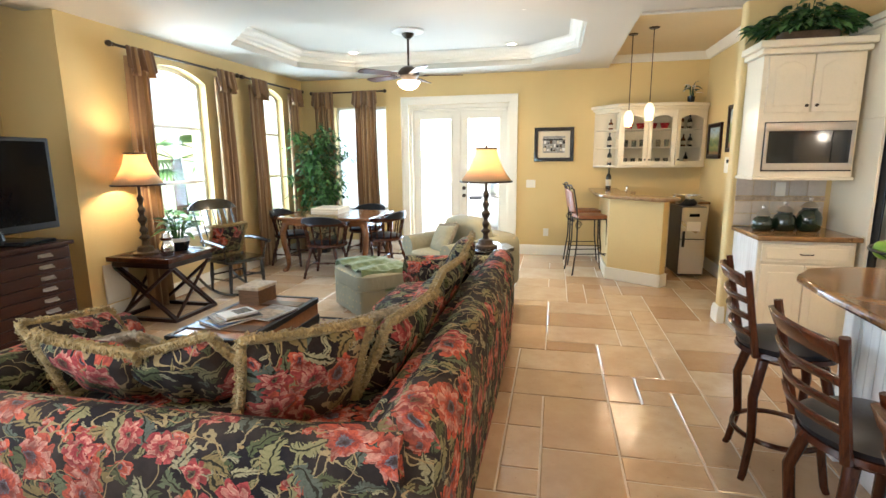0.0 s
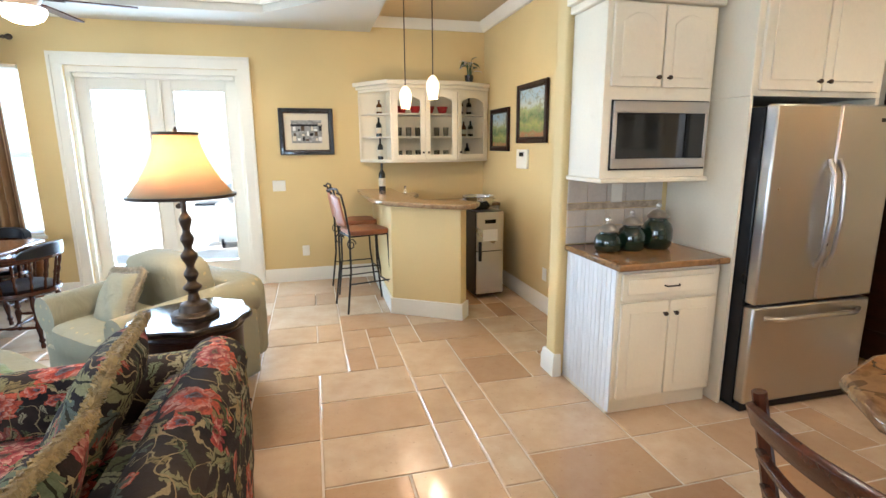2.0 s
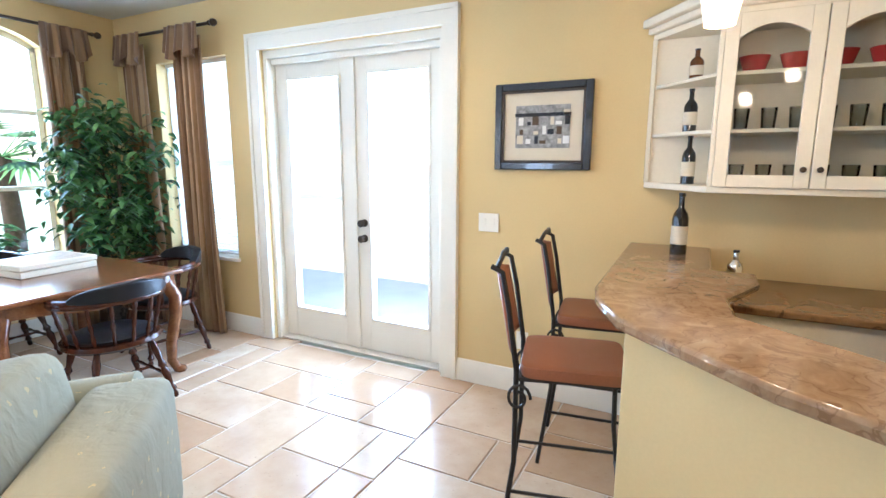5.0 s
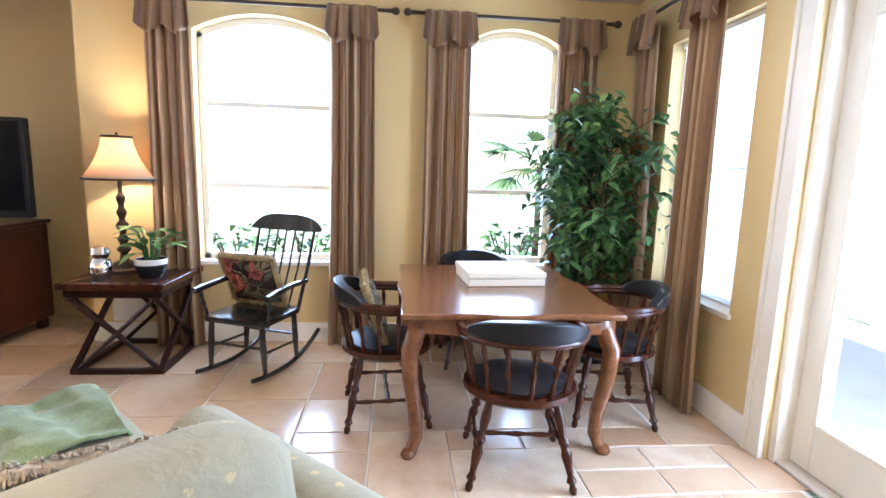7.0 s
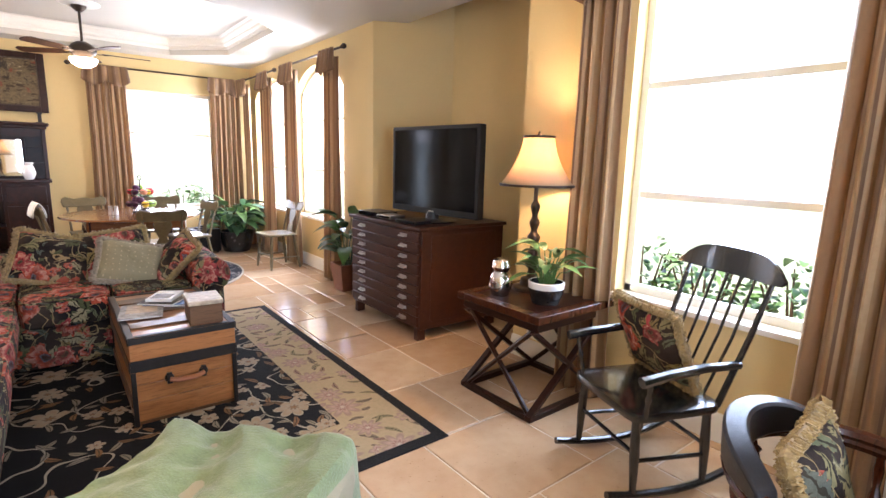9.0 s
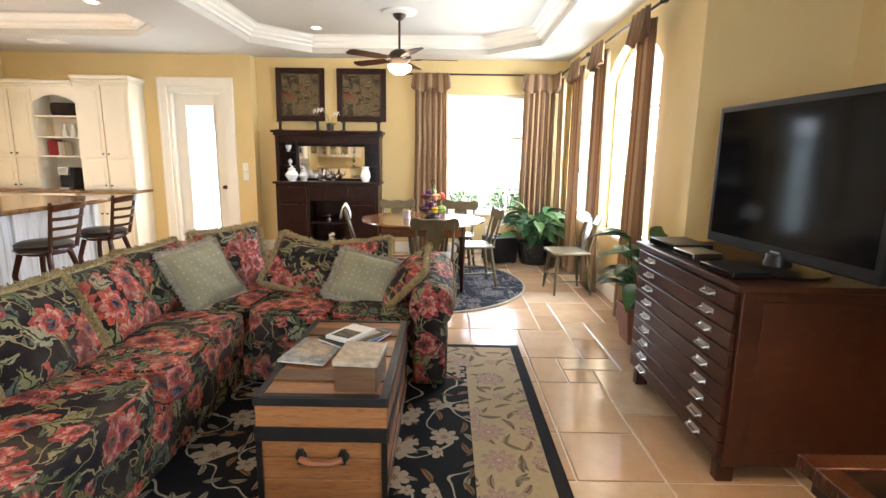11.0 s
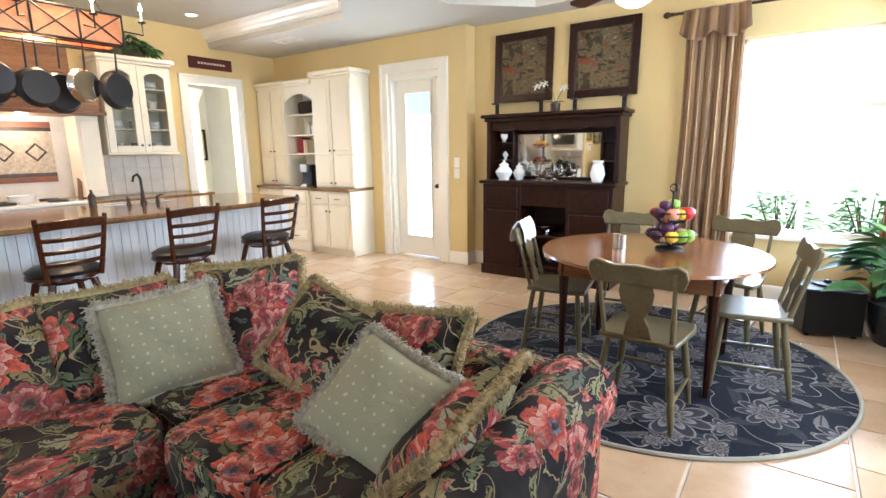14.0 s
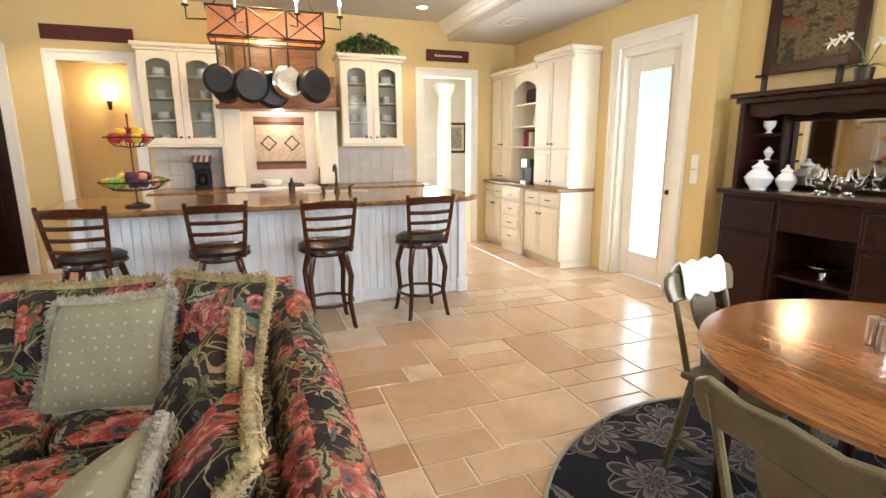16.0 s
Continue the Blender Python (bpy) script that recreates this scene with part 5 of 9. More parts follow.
for nm, x, y, w, d, h, mm, lb in (("cable_box", -3.64, 2.99, 0.22, 0.30, 0.045, "plastic_black", "black cable box with a silver top on the chest"), ("disc_player", -3.62, 3.24, 0.16, 0.20, 0.035, "steel", "small silver disc player on the chest"), ("console", -3.60, 3.62, 0.17, 0.26, 0.03, "plastic_black", "flat black media box under the television")):
    o = thing(nm, (x, y, 0.931), lb, "electronics", "", 4)
    part("case", G().box(-w / 2, -d / 2, 0.004, w / 2, d / 2, h), mm, o, "", 0.004)
    part("faceplate", G().box(w / 2, -d / 2 + 0.01, 0.01, w / 2 + 0.002, d / 2 - 0.01, h - 0.006), "screen", o)

ap = thing("access_panel", (-3.999, 4.69, 0.17), "white painted access panel low on the wall", "wall panel", "", -90)
part("frame", G().box(-0.14, 0.0, 0, 0.14, 0.016, 0.025).box(-0.14, 0.0, 0.355, 0.14, 0.016, 0.38).box(-0.14, 0.0, 0.025, -0.115, 0.016, 0.355).box(0.115, 0.0, 0.025, 0.14, 0.016, 0.355), "trim_white", ap, "", 0.003)
part("cover", G().box(-0.115, 0.0, 0.025, 0.115, 0.011, 0.355), "trim_white", ap, "", 0.002)

# ---- lamps ----


def lamp(where, label, base_z, shade_z0, shade_z1, r0, r1, k=1.0):
    o = thing("table_lamp", where, label, "lamp", "lamps with bell shades")
    z = where[2]
    L = shade_z0 - z
    prof = [(0.001, 0), (0.085, 0), (0.085, 0.02), (0.055, 0.035), (0.05, 0.07), (0.022, 0.09), (0.018, 0.13), (0.034, 0.16), (0.016, 0.19), (0.026, 0.23), (0.014, 0.27), (0.030, 0.33), (0.014, 0.37), (0.024, 0.42), (0.013, 0.46), (0.022, 0.52), (0.010, 0.56), (0.010, 0.70), (0.001, 0.70)]
    turn = prof[:3]
    for (ra, ha), (rb, hb) in zip(prof[2:], prof[3:-1]):
        turn += [(ra + (rb - ra) * (0.5 - 0.5 * math.cos(math.pi * q / 5)), ha + (hb - ha) * q / 5) for q in range(1, 6)]
    turn.append(prof[-1])
    part("stem", G().lathe([(r * k, h * (L + 0.06) / 0.70) for r, h in turn], n=24), "bronze", o, "turned dark bronze stem")
    part("foot_plinth", G().box(-0.085, -0.085, 0, 0.085, 0.085, 0.028), "bronze", o, "", 0.006)
    sh = G()
    n, rows = 40, 10
    H0, H1 = L, shade_z1 - z
    prof = [(r1 + (r0 - r1) * (1 - j / rows) ** 1.7, H0 + (H1 - H0) * j / rows) for j in range(rows + 1)]
    sh.lathe(prof, n=n, close=False)
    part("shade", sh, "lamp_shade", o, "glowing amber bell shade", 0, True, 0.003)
    for R, Z in ((r0, H0), (r1, H1 - 0.008)):
        part("shade_trim", G().lathe([(R + 0.004, Z - 0.004), (R + 0.006, Z + 0.010), (R - 0.006, Z + 0.012), (R - 0.004, Z - 0.004)], n=40, close=False), "bronze", o, "dark braid trim")
    part("harp", G().tube([(0.055 * math.sin(a), 0, H0 + 0.02 + (H1 - H0) * a / math.pi) for a in [math.pi * q / 12 for q in range(13)]], 0.003, 6).lathe([(0.008, H1), (0.012, H1 + 0.015), (0.004, H1 + 0.03), (0.001, H1 + 0.03)], n=10), "bronze", o)
    part("bulb", G().lathe([(0.001, 0), (0.014, 0.0), (0.014, 0.03), (0.03, 0.06), (0.028, 0.09), (0.001, 0.105)], 0, 0, H0 + 0.03, 14), "lamp_frosted", o, "lit frosted bulb")
    point("lamp_light", (where[0], where[1], z + H0 + 0.20), 16, 0.04, (1, 0.74, 0.44))
    return o


et = thing("end_table", (-3.63, 4.92, 0), "dark mahogany end table with crossed legs and a bottom frame", "table")
for x0, y0, x1, y1 in ((-0.35, -0.34, 0.35, -0.27), (-0.35, 0.27, 0.35, 0.34), (-0.35, -0.27, -0.28, 0.27), (0.28, -0.27, 0.35, 0.27)):
    part("top_rail", G().box(x0, y0, 0.585, x1, y1, 0.63), "stool_wood", et, "glossy cherry rail of the top", 0.004)
part("inset_panel", G().box(-0.28, -0.27, 0.59, 0.28, 0.27, 0.624), "dark_wood", et, "dark inset top", 0.003)
part("apron", G().box(-0.32, -0.31, 0.53, 0.32, 0.31, 0.5849), "dark_wood", et, "", 0.003)
for sy in (-1, 1):
    for a, b in ((-0.31, 0.31), (0.31, -0.31)):
        part("leg", G().add([(a - 0.022, sy * 0.28 - 0.02, 0.03), (a + 0.022, sy * 0.28 - 0.02, 0.03), (a + 0.022, sy * 0.28 + 0.02, 0.03), (a - 0.022, sy * 0.28 + 0.02, 0.03),
                              (b - 0.022, sy * 0.28 - 0.02, 0.52), (b + 0.022, sy * 0.28 - 0.02, 0.52), (b + 0.022, sy * 0.28 + 0.02, 0.52), (b - 0.022, sy * 0.28 + 0.02, 0.52)],
                             [(0, 3, 2, 1), (4, 5, 6, 7), (0, 1, 5, 4), (1, 2, 6, 5), (2, 3, 7, 6), (3, 0, 4, 7)]), "dark_wood", et, "", 0.003)
    part("stretcher", G().box(-0.33, sy * 0.28 - 0.022, 0, 0.33, sy * 0.28 + 0.022, 0.035), "dark_wood", et, "", 0.003)
for sx in (-1, 1):
    part("stretcher", G().box(sx * 0.31 - 0.022, -0.258, 0, sx * 0.31 + 0.022, 0.258, 0.035), "dark_wood", et, "", 0.003)
    for a, b in ((-0.26, 0.26), (0.26, -0.26)):
        part("cross_brace", G().tube([(sx * 0.30, a, 0.03), (sx * 0.30, b, 0.525)], 0.016, 6), "dark_wood", et)
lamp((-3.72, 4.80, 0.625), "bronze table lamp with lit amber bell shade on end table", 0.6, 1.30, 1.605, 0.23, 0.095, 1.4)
st = thing("side_table", (-0.49, 5.56, 0), "small oval dark mahogany drum table with a moulded edge", "table")
rim = [((0.298 + 0.012 * math.cos(9 * q * math.pi / 54)) * math.cos(q * math.pi / 54), (0.298 + 0.012 * math.cos(9 * q * math.pi / 54)) * math.sin(q * math.pi / 54)) for q in range(108)]
part("tabletop", G().prism(rim, 0.631, 0.668), "ebony_gloss", st, "black glossy top with a scalloped edge", 0.010)
part("drum", G().lathe([(0.235, 0.16), (0.255, 0.18), (0.245, 0.20), (0.25, 0.40), (0.255, 0.59), (0.268, 0.605), (0.255, 0.63)], n=36), "dark_wood", st)
for k in range(4):
    a = math.pi / 4 + k * math.pi / 2
    part("leg", G().tube([(0.22 * math.cos(a), 0.22 * math.sin(a), 0.20), (0.27 * math.cos(a), 0.27 * math.sin(a), 0.11), (0.27 * math.cos(a), 0.27 * math.sin(a), 0.05), (0.32 * math.cos(a), 0.32 * math.sin(a), 0.012)], 0.022, 8, 0.012), "dark_wood", st)
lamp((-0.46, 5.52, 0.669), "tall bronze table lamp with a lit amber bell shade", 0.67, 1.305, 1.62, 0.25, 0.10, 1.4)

# ---- plants ----


def leaf_blade(g, base, direction, length, width, droop, roll, n=5):
    """One folded leaf blade that arches from its stalk."""
    d = Vector(direction).normalized()
    side = d.cross(Vector((0, 0, 1)))
    side = (side if side.length > 0.05 else Vector((1, 0, 0))).normalized()
    up = side.cross(d).normalized()
    side = (side * math.cos(roll) + up * math.sin(roll)).normalized()
    vs, fs = [], []
    for i in range(n + 1):
        t = i / n
        c = Vector(base) + d * length * t + Vector((0, 0, -droop * length * t * t))
        w = width * math.sin(math.pi * (0.06 + 0.94 * t) ** 0.8) / 2
        w = max(w, 0.002)
        vs += [c - side * w + up * w * 0.35, c, c + side * w + up * w * 0.35]
    for i in range(n):
        fs += [(3 * i, 3 * i + 1, 3 * i + 4, 3 * i + 3), (3 * i + 1, 3 * i + 2, 3 * i + 5, 3 * i + 4)]
    g.add(vs, fs)


def ficus(where):
    rnd = random.Random(5)
    o = thing("ficus_tree", where, "tall artificial ficus tree with dense small leaves in a dark pot", "tree")
    part("pot", G().lathe([(0.001, 0), (0.14, 0), (0.17, 0.24), (0.18, 0.26), (0.16, 0.26), (0.15, 0.22), (0.001, 0.22)], n=24), "pot_black", o)
    part("soil", G().lathe([(0.001, 0.221), (0.15, 0.221), (0.12, 0.235), (0.001, 0.24)], n=20), "soil", o)
    g = G()
    limbs = []
    for k in range(3):
        a = k * 2.1
        pts = [(0.04 * math.cos(a), 0.04 * math.sin(a), 0.2), (0.03 * math.cos(a + 1), 0.03 * math.sin(a + 1), 0.7), (0.06 * math.cos(a + 2), 0.06 * math.sin(a + 2), 1.2), (0.10 * math.cos(a + 2), 0.10 * math.sin(a + 2), 1.9)]
        g.tube(pts, 0.018, 8, 0.006)
    for k in range(56):
        z = 0.66 + 1.22 * rnd.random()
        a = rnd.uniform(0, 2 * math.pi)
        R = 0.14 + 0.36 * math.sin(math.pi * min(1, (z - 0.45) / 1.62)) ** 0.7 * rnd.uniform(0.5, 1.12)
        tip = Vector((R * math.cos(a), R * math.sin(a), z + rnd.uniform(0.02, 0.2)))
        st = Vector((0.04 * math.cos(a), 0.04 * math.sin(a), z - 0.12))
        g.tube([st, (st + tip) / 2 + Vector((0, 0, 0.05)), tip], 0.006, 5, 0.002)
        limbs.append((st, tip))
    part("trunk", g, "bark", o)
    gs = [G(), G(), G()]
    for st, tip in limbs:
        for k in range(38):
            t = rnd.uniform(0.25, 1.12)
            q = st.lerp(tip, t) + Vector((rnd.gauss(0, 0.045), rnd.gauss(0, 0.045), rnd.gauss(0, 0.05)))
            a = rnd.uniform(0, 2 * math.pi)
            leaf_blade(gs[rnd.choice((0, 1, 1, 2, 2))], q, (math.cos(a), math.sin(a), rnd.uniform(-0.7, 0.25)), rnd.uniform(0.075, 0.12), rnd.uniform(0.036, 0.055), 0.3, rnd.uniform(-0.6, 0.6), 3)
    for gg, mm in zip(gs, ("leaf_dark", "leaf_mid", "leaf_light")):
        part("foliage", gg, mm, o)
    return o


def potted(name, where, pot, pot_r, pot_h, n, length, width, rise, label, mats=("leaf_dark", "leaf_mid"), rim=None, square=False, seed=1):
    rnd = random.Random(seed)
    o = thing(name, where, label, "plant")
    if square:
        part("pot", G().add([(sx * r, sy * r, h) for r, h in ((pot_r * 0.72, 0), (pot_r, pot_h), (pot_r * 0.86, pot_h), (pot_r * 0.80, pot_h - 0.06)) for sx, sy in ((-1, -1), (1, -1), (1, 1), (-1, 1))],
                            [(3, 2, 1, 0)] + [(4 * k + i, 4 * k + (i + 1) % 4, 4 * k + 4 + (i + 1) % 4, 4 * k + 4 + i) for k in range(3) for i in range(4)] + [(12, 13, 14, 15)]), pot, o, "", 0.006)
    else:
        part("pot", G().lathe([(0.001, 0), (pot_r * 0.75, 0), (pot_r * 0.95, pot_h * 0.5), (pot_r, pot_h), (pot_r * 0.9, pot_h), (pot_r * 0.86, pot_h - 0.03), (0.001, pot_h - 0.03)], n=26), pot, o)
    if rim:
        part("rim", G().lathe([(pot_r * 1.01, pot_h - 0.035), (pot_r * 1.03, pot_h), (pot_r * 0.93, pot_h + 0.004), (pot_r * 0.9, pot_h - 0.02)], n=26, close=False), rim, o, "white glazed rim")
    part("soil", G().lathe([(0.001, pot_h - 0.045), (pot_r * 0.79, pot_h - 0.045), (pot_r * 0.5, pot_h - 0.025), (0.001, pot_h - 0.02)], n=18), "soil", o)
    gs = [G() for _ in mats]
    stalks = G()
    for k in range(n):
        a = k * 2.399 + rnd.uniform(-0.3, 0.3)
        reach = rnd.uniform(0.25, 1.0)
        h = pot_h + rise * rnd.uniform(0.25, 1.0) * (1.15 - 0.6 * reach)
        b = Vector((pot_r * 0.3 * math.cos(a), pot_r * 0.3 * math.sin(a), pot_h - 0.03))
        e = Vector((pot_r * (0.4 + 0.75 * reach) * math.cos(a), pot_r * (0.4 + 0.75 * reach) * math.sin(a), h))
        stalks.tube([b, (b + e) / 2 + Vector((0, 0, 0.04)), e], 0.005, 5, 0.003)
        leaf_blade(gs[k % len(mats)], e, (math.cos(a), math.sin(a), rnd.uniform(-0.1, 0.8)), length * rnd.uniform(0.7, 1.1), width * rnd.uniform(0.8, 1.1), 0.35, rnd.uniform(-0.4, 0.4), 6)
    part("stem", stalks, mats[0], o)
    for gg, mm in zip(gs, mats):
        part("foliage", gg, mm, o)
    return o


ficus((-3.58, 8.32, 0))
potted("potted_fern", (-3.56, 5.06, 0.625), "pot_black", 0.105, 0.13, 30, 0.20, 0.06, 0.26, "green fern in a white-rimmed dark pot on the end table", ("leaf_mid", "leaf_light"), "porcelain", seed=3)
potted("potted_plant", (-3.50, -0.98, 0), "pot_black", 0.25, 0.30, 90, 0.36, 0.14, 0.46, "leafy green peace lily in a large black pot by the window", ("leaf_dark", "leaf_mid", "leaf_light"), seed=4)
potted("potted_plant", (-3.82, 2.02, 0), "terracotta", 0.14, 0.30, 30, 0.34, 0.15, 0.62, "dark leaved plant in a tall tapered terracotta pot", ("leaf_dark", "leaf_dark", "leaf_dark", "leaf_mid"), None, True, seed=6)

# Silver lidded jar, turned in one piece with its lid.
fg = thing("figurine", (-3.46, 4.78, 0.625), "silver lidded jar on the end table", "figurine")
part("body", G().lathe([(0.001, 0), (0.055, 0), (0.06, 0.02), (0.075, 0.07), (0.06, 0.13), (0.045, 0.15), (0.06, 0.18), (0.05, 0.22), (0.02, 0.235), (0.001, 0.235)], n=18), "chrome", fg)

# ---- curtains ----


def curtain(axis, at, a0, a1, z_top, label, sign=1, val=True, z0=0.01):
    """A full-length striped drape in folds with a swagged top."""
    o = thing("curtain", ((at, (a0 + a1) / 2, 0) if axis == "y" else ((a0 + a1) / 2, at, 0)), label, "curtain", "brown striped drapes")
    W = a1 - a0
    folds = max(3, round(W / 0.085))

    def put(u, d, z):
        a = (u - 0.5) * W
        return (d, a, z) if axis == "y" else (a, d, z)

    g = G()
    nu, nv = folds * 10, 26
    ph = a0 * 7

    def fn(u, v):
        amp = 0.040 * (0.65 + 0.35 * v) + 0.006 * math.sin(5 * v + ph)
        uu = 0.5 + (u - 0.5) * (0.90 + 0.14 * v * v) + 0.012 * math.sin(4 * v + ph)
        return put(uu, amp * math.sin(2 * math.pi * folds * u + 0.5 * math.sin(3 * v + ph)), z_top - (z_top - z0) * v)
    g.sheet(fn, nu, nv)
    ob = part("drape", g, "curtain_stripe", o, "", 0, True, 0.004)
    uv = ob.data.uv_layers.new(name="cloth")
    for lp in ob.data.loops:
        i = lp.vertex_index
        uv.data[lp.index].uv = ((i % (nu + 1)) / nu * W * 1.7 + a0, 1 - (i // (nu + 1)) / nv)
    if val:
        g = G()

        def vn(u, v):
            drop = 0.20 + 0.07 * abs(math.sin(math.pi * 2.0 * u))
            return put(0.5 + (u - 0.5) * (1.0 + 0.10 * v), sign * (0.055 + 0.02 * v) + 0.022 * math.sin(2 * math.pi * 4 * u) * (0.5 + v), z_top + 0.09 - drop * v)
        g.sheet(vn, 48, 8)
        ob = part("valance", g, "valance_stripe", o, "scalloped valance", 0, True, 0.004)
        uv = ob.data.uv_layers.new(name="cloth")
        for lp in ob.data.loops:
            uv.data[lp.index].uv = ((lp.vertex_index % 49) / 48 * W * 1.4, 0.5)
    return o


CL = "floor-length brown striped curtain with a scalloped top"
for a0, a1 in ((4.94, 5.28), (6.26, 6.62), (6.98, 7.36), (8.00, 8.36), (1.40, 1.76), (0.20, 0.60), (-0.72, -0.32), (-1.52, -1.30)):
    curtain("y", -3.87, a0, a1, 2.52, CL)
for a0, a1 in ((-3.72, -3.36), (-3.02, -2.62)):
    curtain("x", 8.58, a0, a1, 2.50, CL, -1)
for a0, a1 in ((-2.29, -1.78), (-3.82, -3.33)):
    curtain("x", -1.53, a0, a1, 2.50, CL)


def rod(a, b, label):
    o = thing("curtain_rod", a, label, "curtain rod", "bronze curtain rods")
    d = Vector(b) - Vector(a)
    part("pole", G().tube([(0, 0, 0), d], 0.013, 10), "bronze", o)
    u = d.normalized()
    for e, s in ((Vector((0, 0, 0)), -1), (d, 1)):
        part("finial", G().lathe([(0.012, 0), (0.02, 0.01), (0.012, 0.02), (0.03, 0.05), (0.024, 0.075), (0.001, 0.09)], n=12, m=Matrix.Translation(e) @ Vector((0, 0, 1)).rotation_difference(u * s).to_matrix().to_4x4()), "bronze", o)
    return o


for a, b in (((-3.87, 4.86, 2.60), (-3.87, 6.70, 2.60)), ((-3.87, 6.90, 2.60), (-3.87, 8.42, 2.60)), ((-3.70, 8.58, 2.58), (-2.55, 8.58, 2.58)), ((-3.87, 0.12, 2.60), (-3.87, 1.84, 2.60)), ((-3.87, -1.45, 2.60), (-3.87, -0.22, 2.60)), ((-3.74, -1.53, 2.58), (-1.68, -1.53, 2.58))):
    rod(a, b, "slim dark bronze curtain rod with ball finials")

# ---- tables and chairs ----
TURN_LEG = [(0, 0.013), (0.05, 0.019), (0.10, 0.013), (0.14, 0.024), (0.2, 0.014), (0.28, 0.018), (0.42, 0.026), (0.5, 0.016), (0.55, 0.027), (0.62, 0.015), (0.8, 0.024), (0.92, 0.018), (1, 0.016)]
SPIN = [(0, 0.008), (0.2, 0.013), (0.35, 0.008), (0.5, 0.015), (0.62, 0.008), (0.8, 0.013), (1, 0.008)]


def captains_chair():
    """A captain's chair with a black padded crest; it faces +y."""
    o = thing("captains_chair", (0, 0, 0), "dark wooden captain's chair with turned legs and black leather pads", "chair", "chairs round the game table")
    part("seat", G().lathe([(0.001, 0.40), (0.25, 0.40), (0.275, 0.42), (0.27, 0.445), (0.001, 0.45)], n=28, m=Matrix.Diagonal((1, 0.95, 1, 1))), "stool_wood", o)
    part("seat_pad", G().lathe([(0.001, 0.445), (0.225, 0.446), (0.235, 0.465), (0.18, 0.485), (0.001, 0.49)], n=28, m=Matrix.Diagonal((1, 0.95, 1, 1))), "black_leather", o, "black leather seat pad")
    for sx in (-1, 1):
        for sy in (-1, 1):
            part("leg", G().turned((sx * 0.24, sy * 0.23, 0), (sx * 0.15, sy * 0.15, 0.41), TURN_LEG), "stool_wood", o)
        part("stretcher", G().turned((sx * 0.205, -0.195, 0.16), (sx * 0.205, 0.195, 0.16), SPIN), "stool_wood", o)
    part("stretcher", G().turned((-0.205, 0, 0.16), (0.205, 0, 0.16), SPIN), "stool_wood", o)
    bow = [(0.295 * math.cos(a), -0.01 + 0.27 * math.sin(a), 0.70 + 0.02 * max(0, -math.sin(a))) for a in [math.radians(q) for q in range(-222, 43, 8)]]
    bow = [(bow[0][0] - 0.01, 0.26, 0.695)] + bow + [(bow[-1][0] + 0.01, 0.26, 0.695)]
    g = G()
    for dz in (-0.010, 0.010):
        g.tube([(x, y, z + dz) for x, y, z in bow], 0.021, 8)
    part("arm_bow", g, "stool_wood", o)
    for q in range(-205, 40, 24):
        a = math.radians(q)
        part("spindle", G().turned((0.235 * math.cos(a), 0.225 * math.sin(a), 0.44), (0.29 * math.cos(a), -0.01 + 0.265 * math.sin(a), 0.69), SPIN, 8), "stool_wood", o)
    vs, n = G(), 18
    crest = [(0.285 * math.cos(math.radians(-150 + 120 * k / n)), -0.01 + 0.262 * math.sin(math.radians(-150 + 120 * k / n))) for k in range(n + 1)]
    for s, (r0, z0, z1) in enumerate(((0.0, 0.715, 0.815),)):
        for k in range(n):
            (x0, y0), (x1, y1) = crest[k], crest[k + 1]
            e0, e1 = math.sin(math.pi * (k + 0.3) / (n + 0.6)) ** 0.4, math.sin(math.pi * (k + 1.3) / (n + 0.6)) ** 0.4
            pts = []
            for (x, y, e) in ((x0, y0, e0), (x1, y1, e1)):
                L = math.hypot(x, y)
                ux, uy = x / L, y / L
                pts += [(x - ux * 0.03, y - uy * 0.03, z0), (x + ux * 0.03, y + uy * 0.03, z0), (x + ux * 0.035, y + uy * 0.035, z0 + (z1 - z0) * e), (x - ux * 0.025, y - uy * 0.025, z0 + (z1 - z0) * e)]
            vs.add(pts, [(0, 1, 5, 4), (1, 2, 6, 5), (2, 3, 7, 6), (3, 0, 4, 7)] + ([(3, 2, 1, 0)] if k == 0 else []) + ([(4, 5, 6, 7)] if k == n - 1 else []))
    part("crest_pad", vs, "black_leather", o, "black leather crest pad", 0.008, True, 0, 2, True)
    return o


cc = captains_chair()
cc.matrix_basis = pose(-2.15, 7.39, 0, 0, 0, 84)
for x, y, r in ((-2.73, 6.74, 5), (-2.70, 8.08, 172), (-3.58, 7.40, -90)):
    copy_thing(cc, pose(x, y, 0, 0, 0, r))
cu = pillow(0.36, 0.34, 0.10, "pillow_floral", "fringe_gold", "small floral cushion with a gold fringe on the captain's chair", (-2.73, 6.66, 0.64), 72, 185)

gt = thing("game_table", (-2.83, 7.37, 0), "walnut card table with a scalloped apron and cabriole legs", "table")
g = G()
n = 72
edge = []
for k in range(n):
    a = 2 * math.pi * k / n
    c, s = math.cos(a), math.sin(a)
    q = 1 / max(abs(c), abs(s))
    w = 1 - 0.03 * (1 - abs(math.cos(2 * a))) + 0.016 * math.cos(8 * a)
    edge.append((0.66 * c * q * w, 0.565 * s * q * w))
part("tabletop", g.prism(edge, 0.725, 0.757), "walnut", gt, "glossy walnut top", 0.010)
g = G()
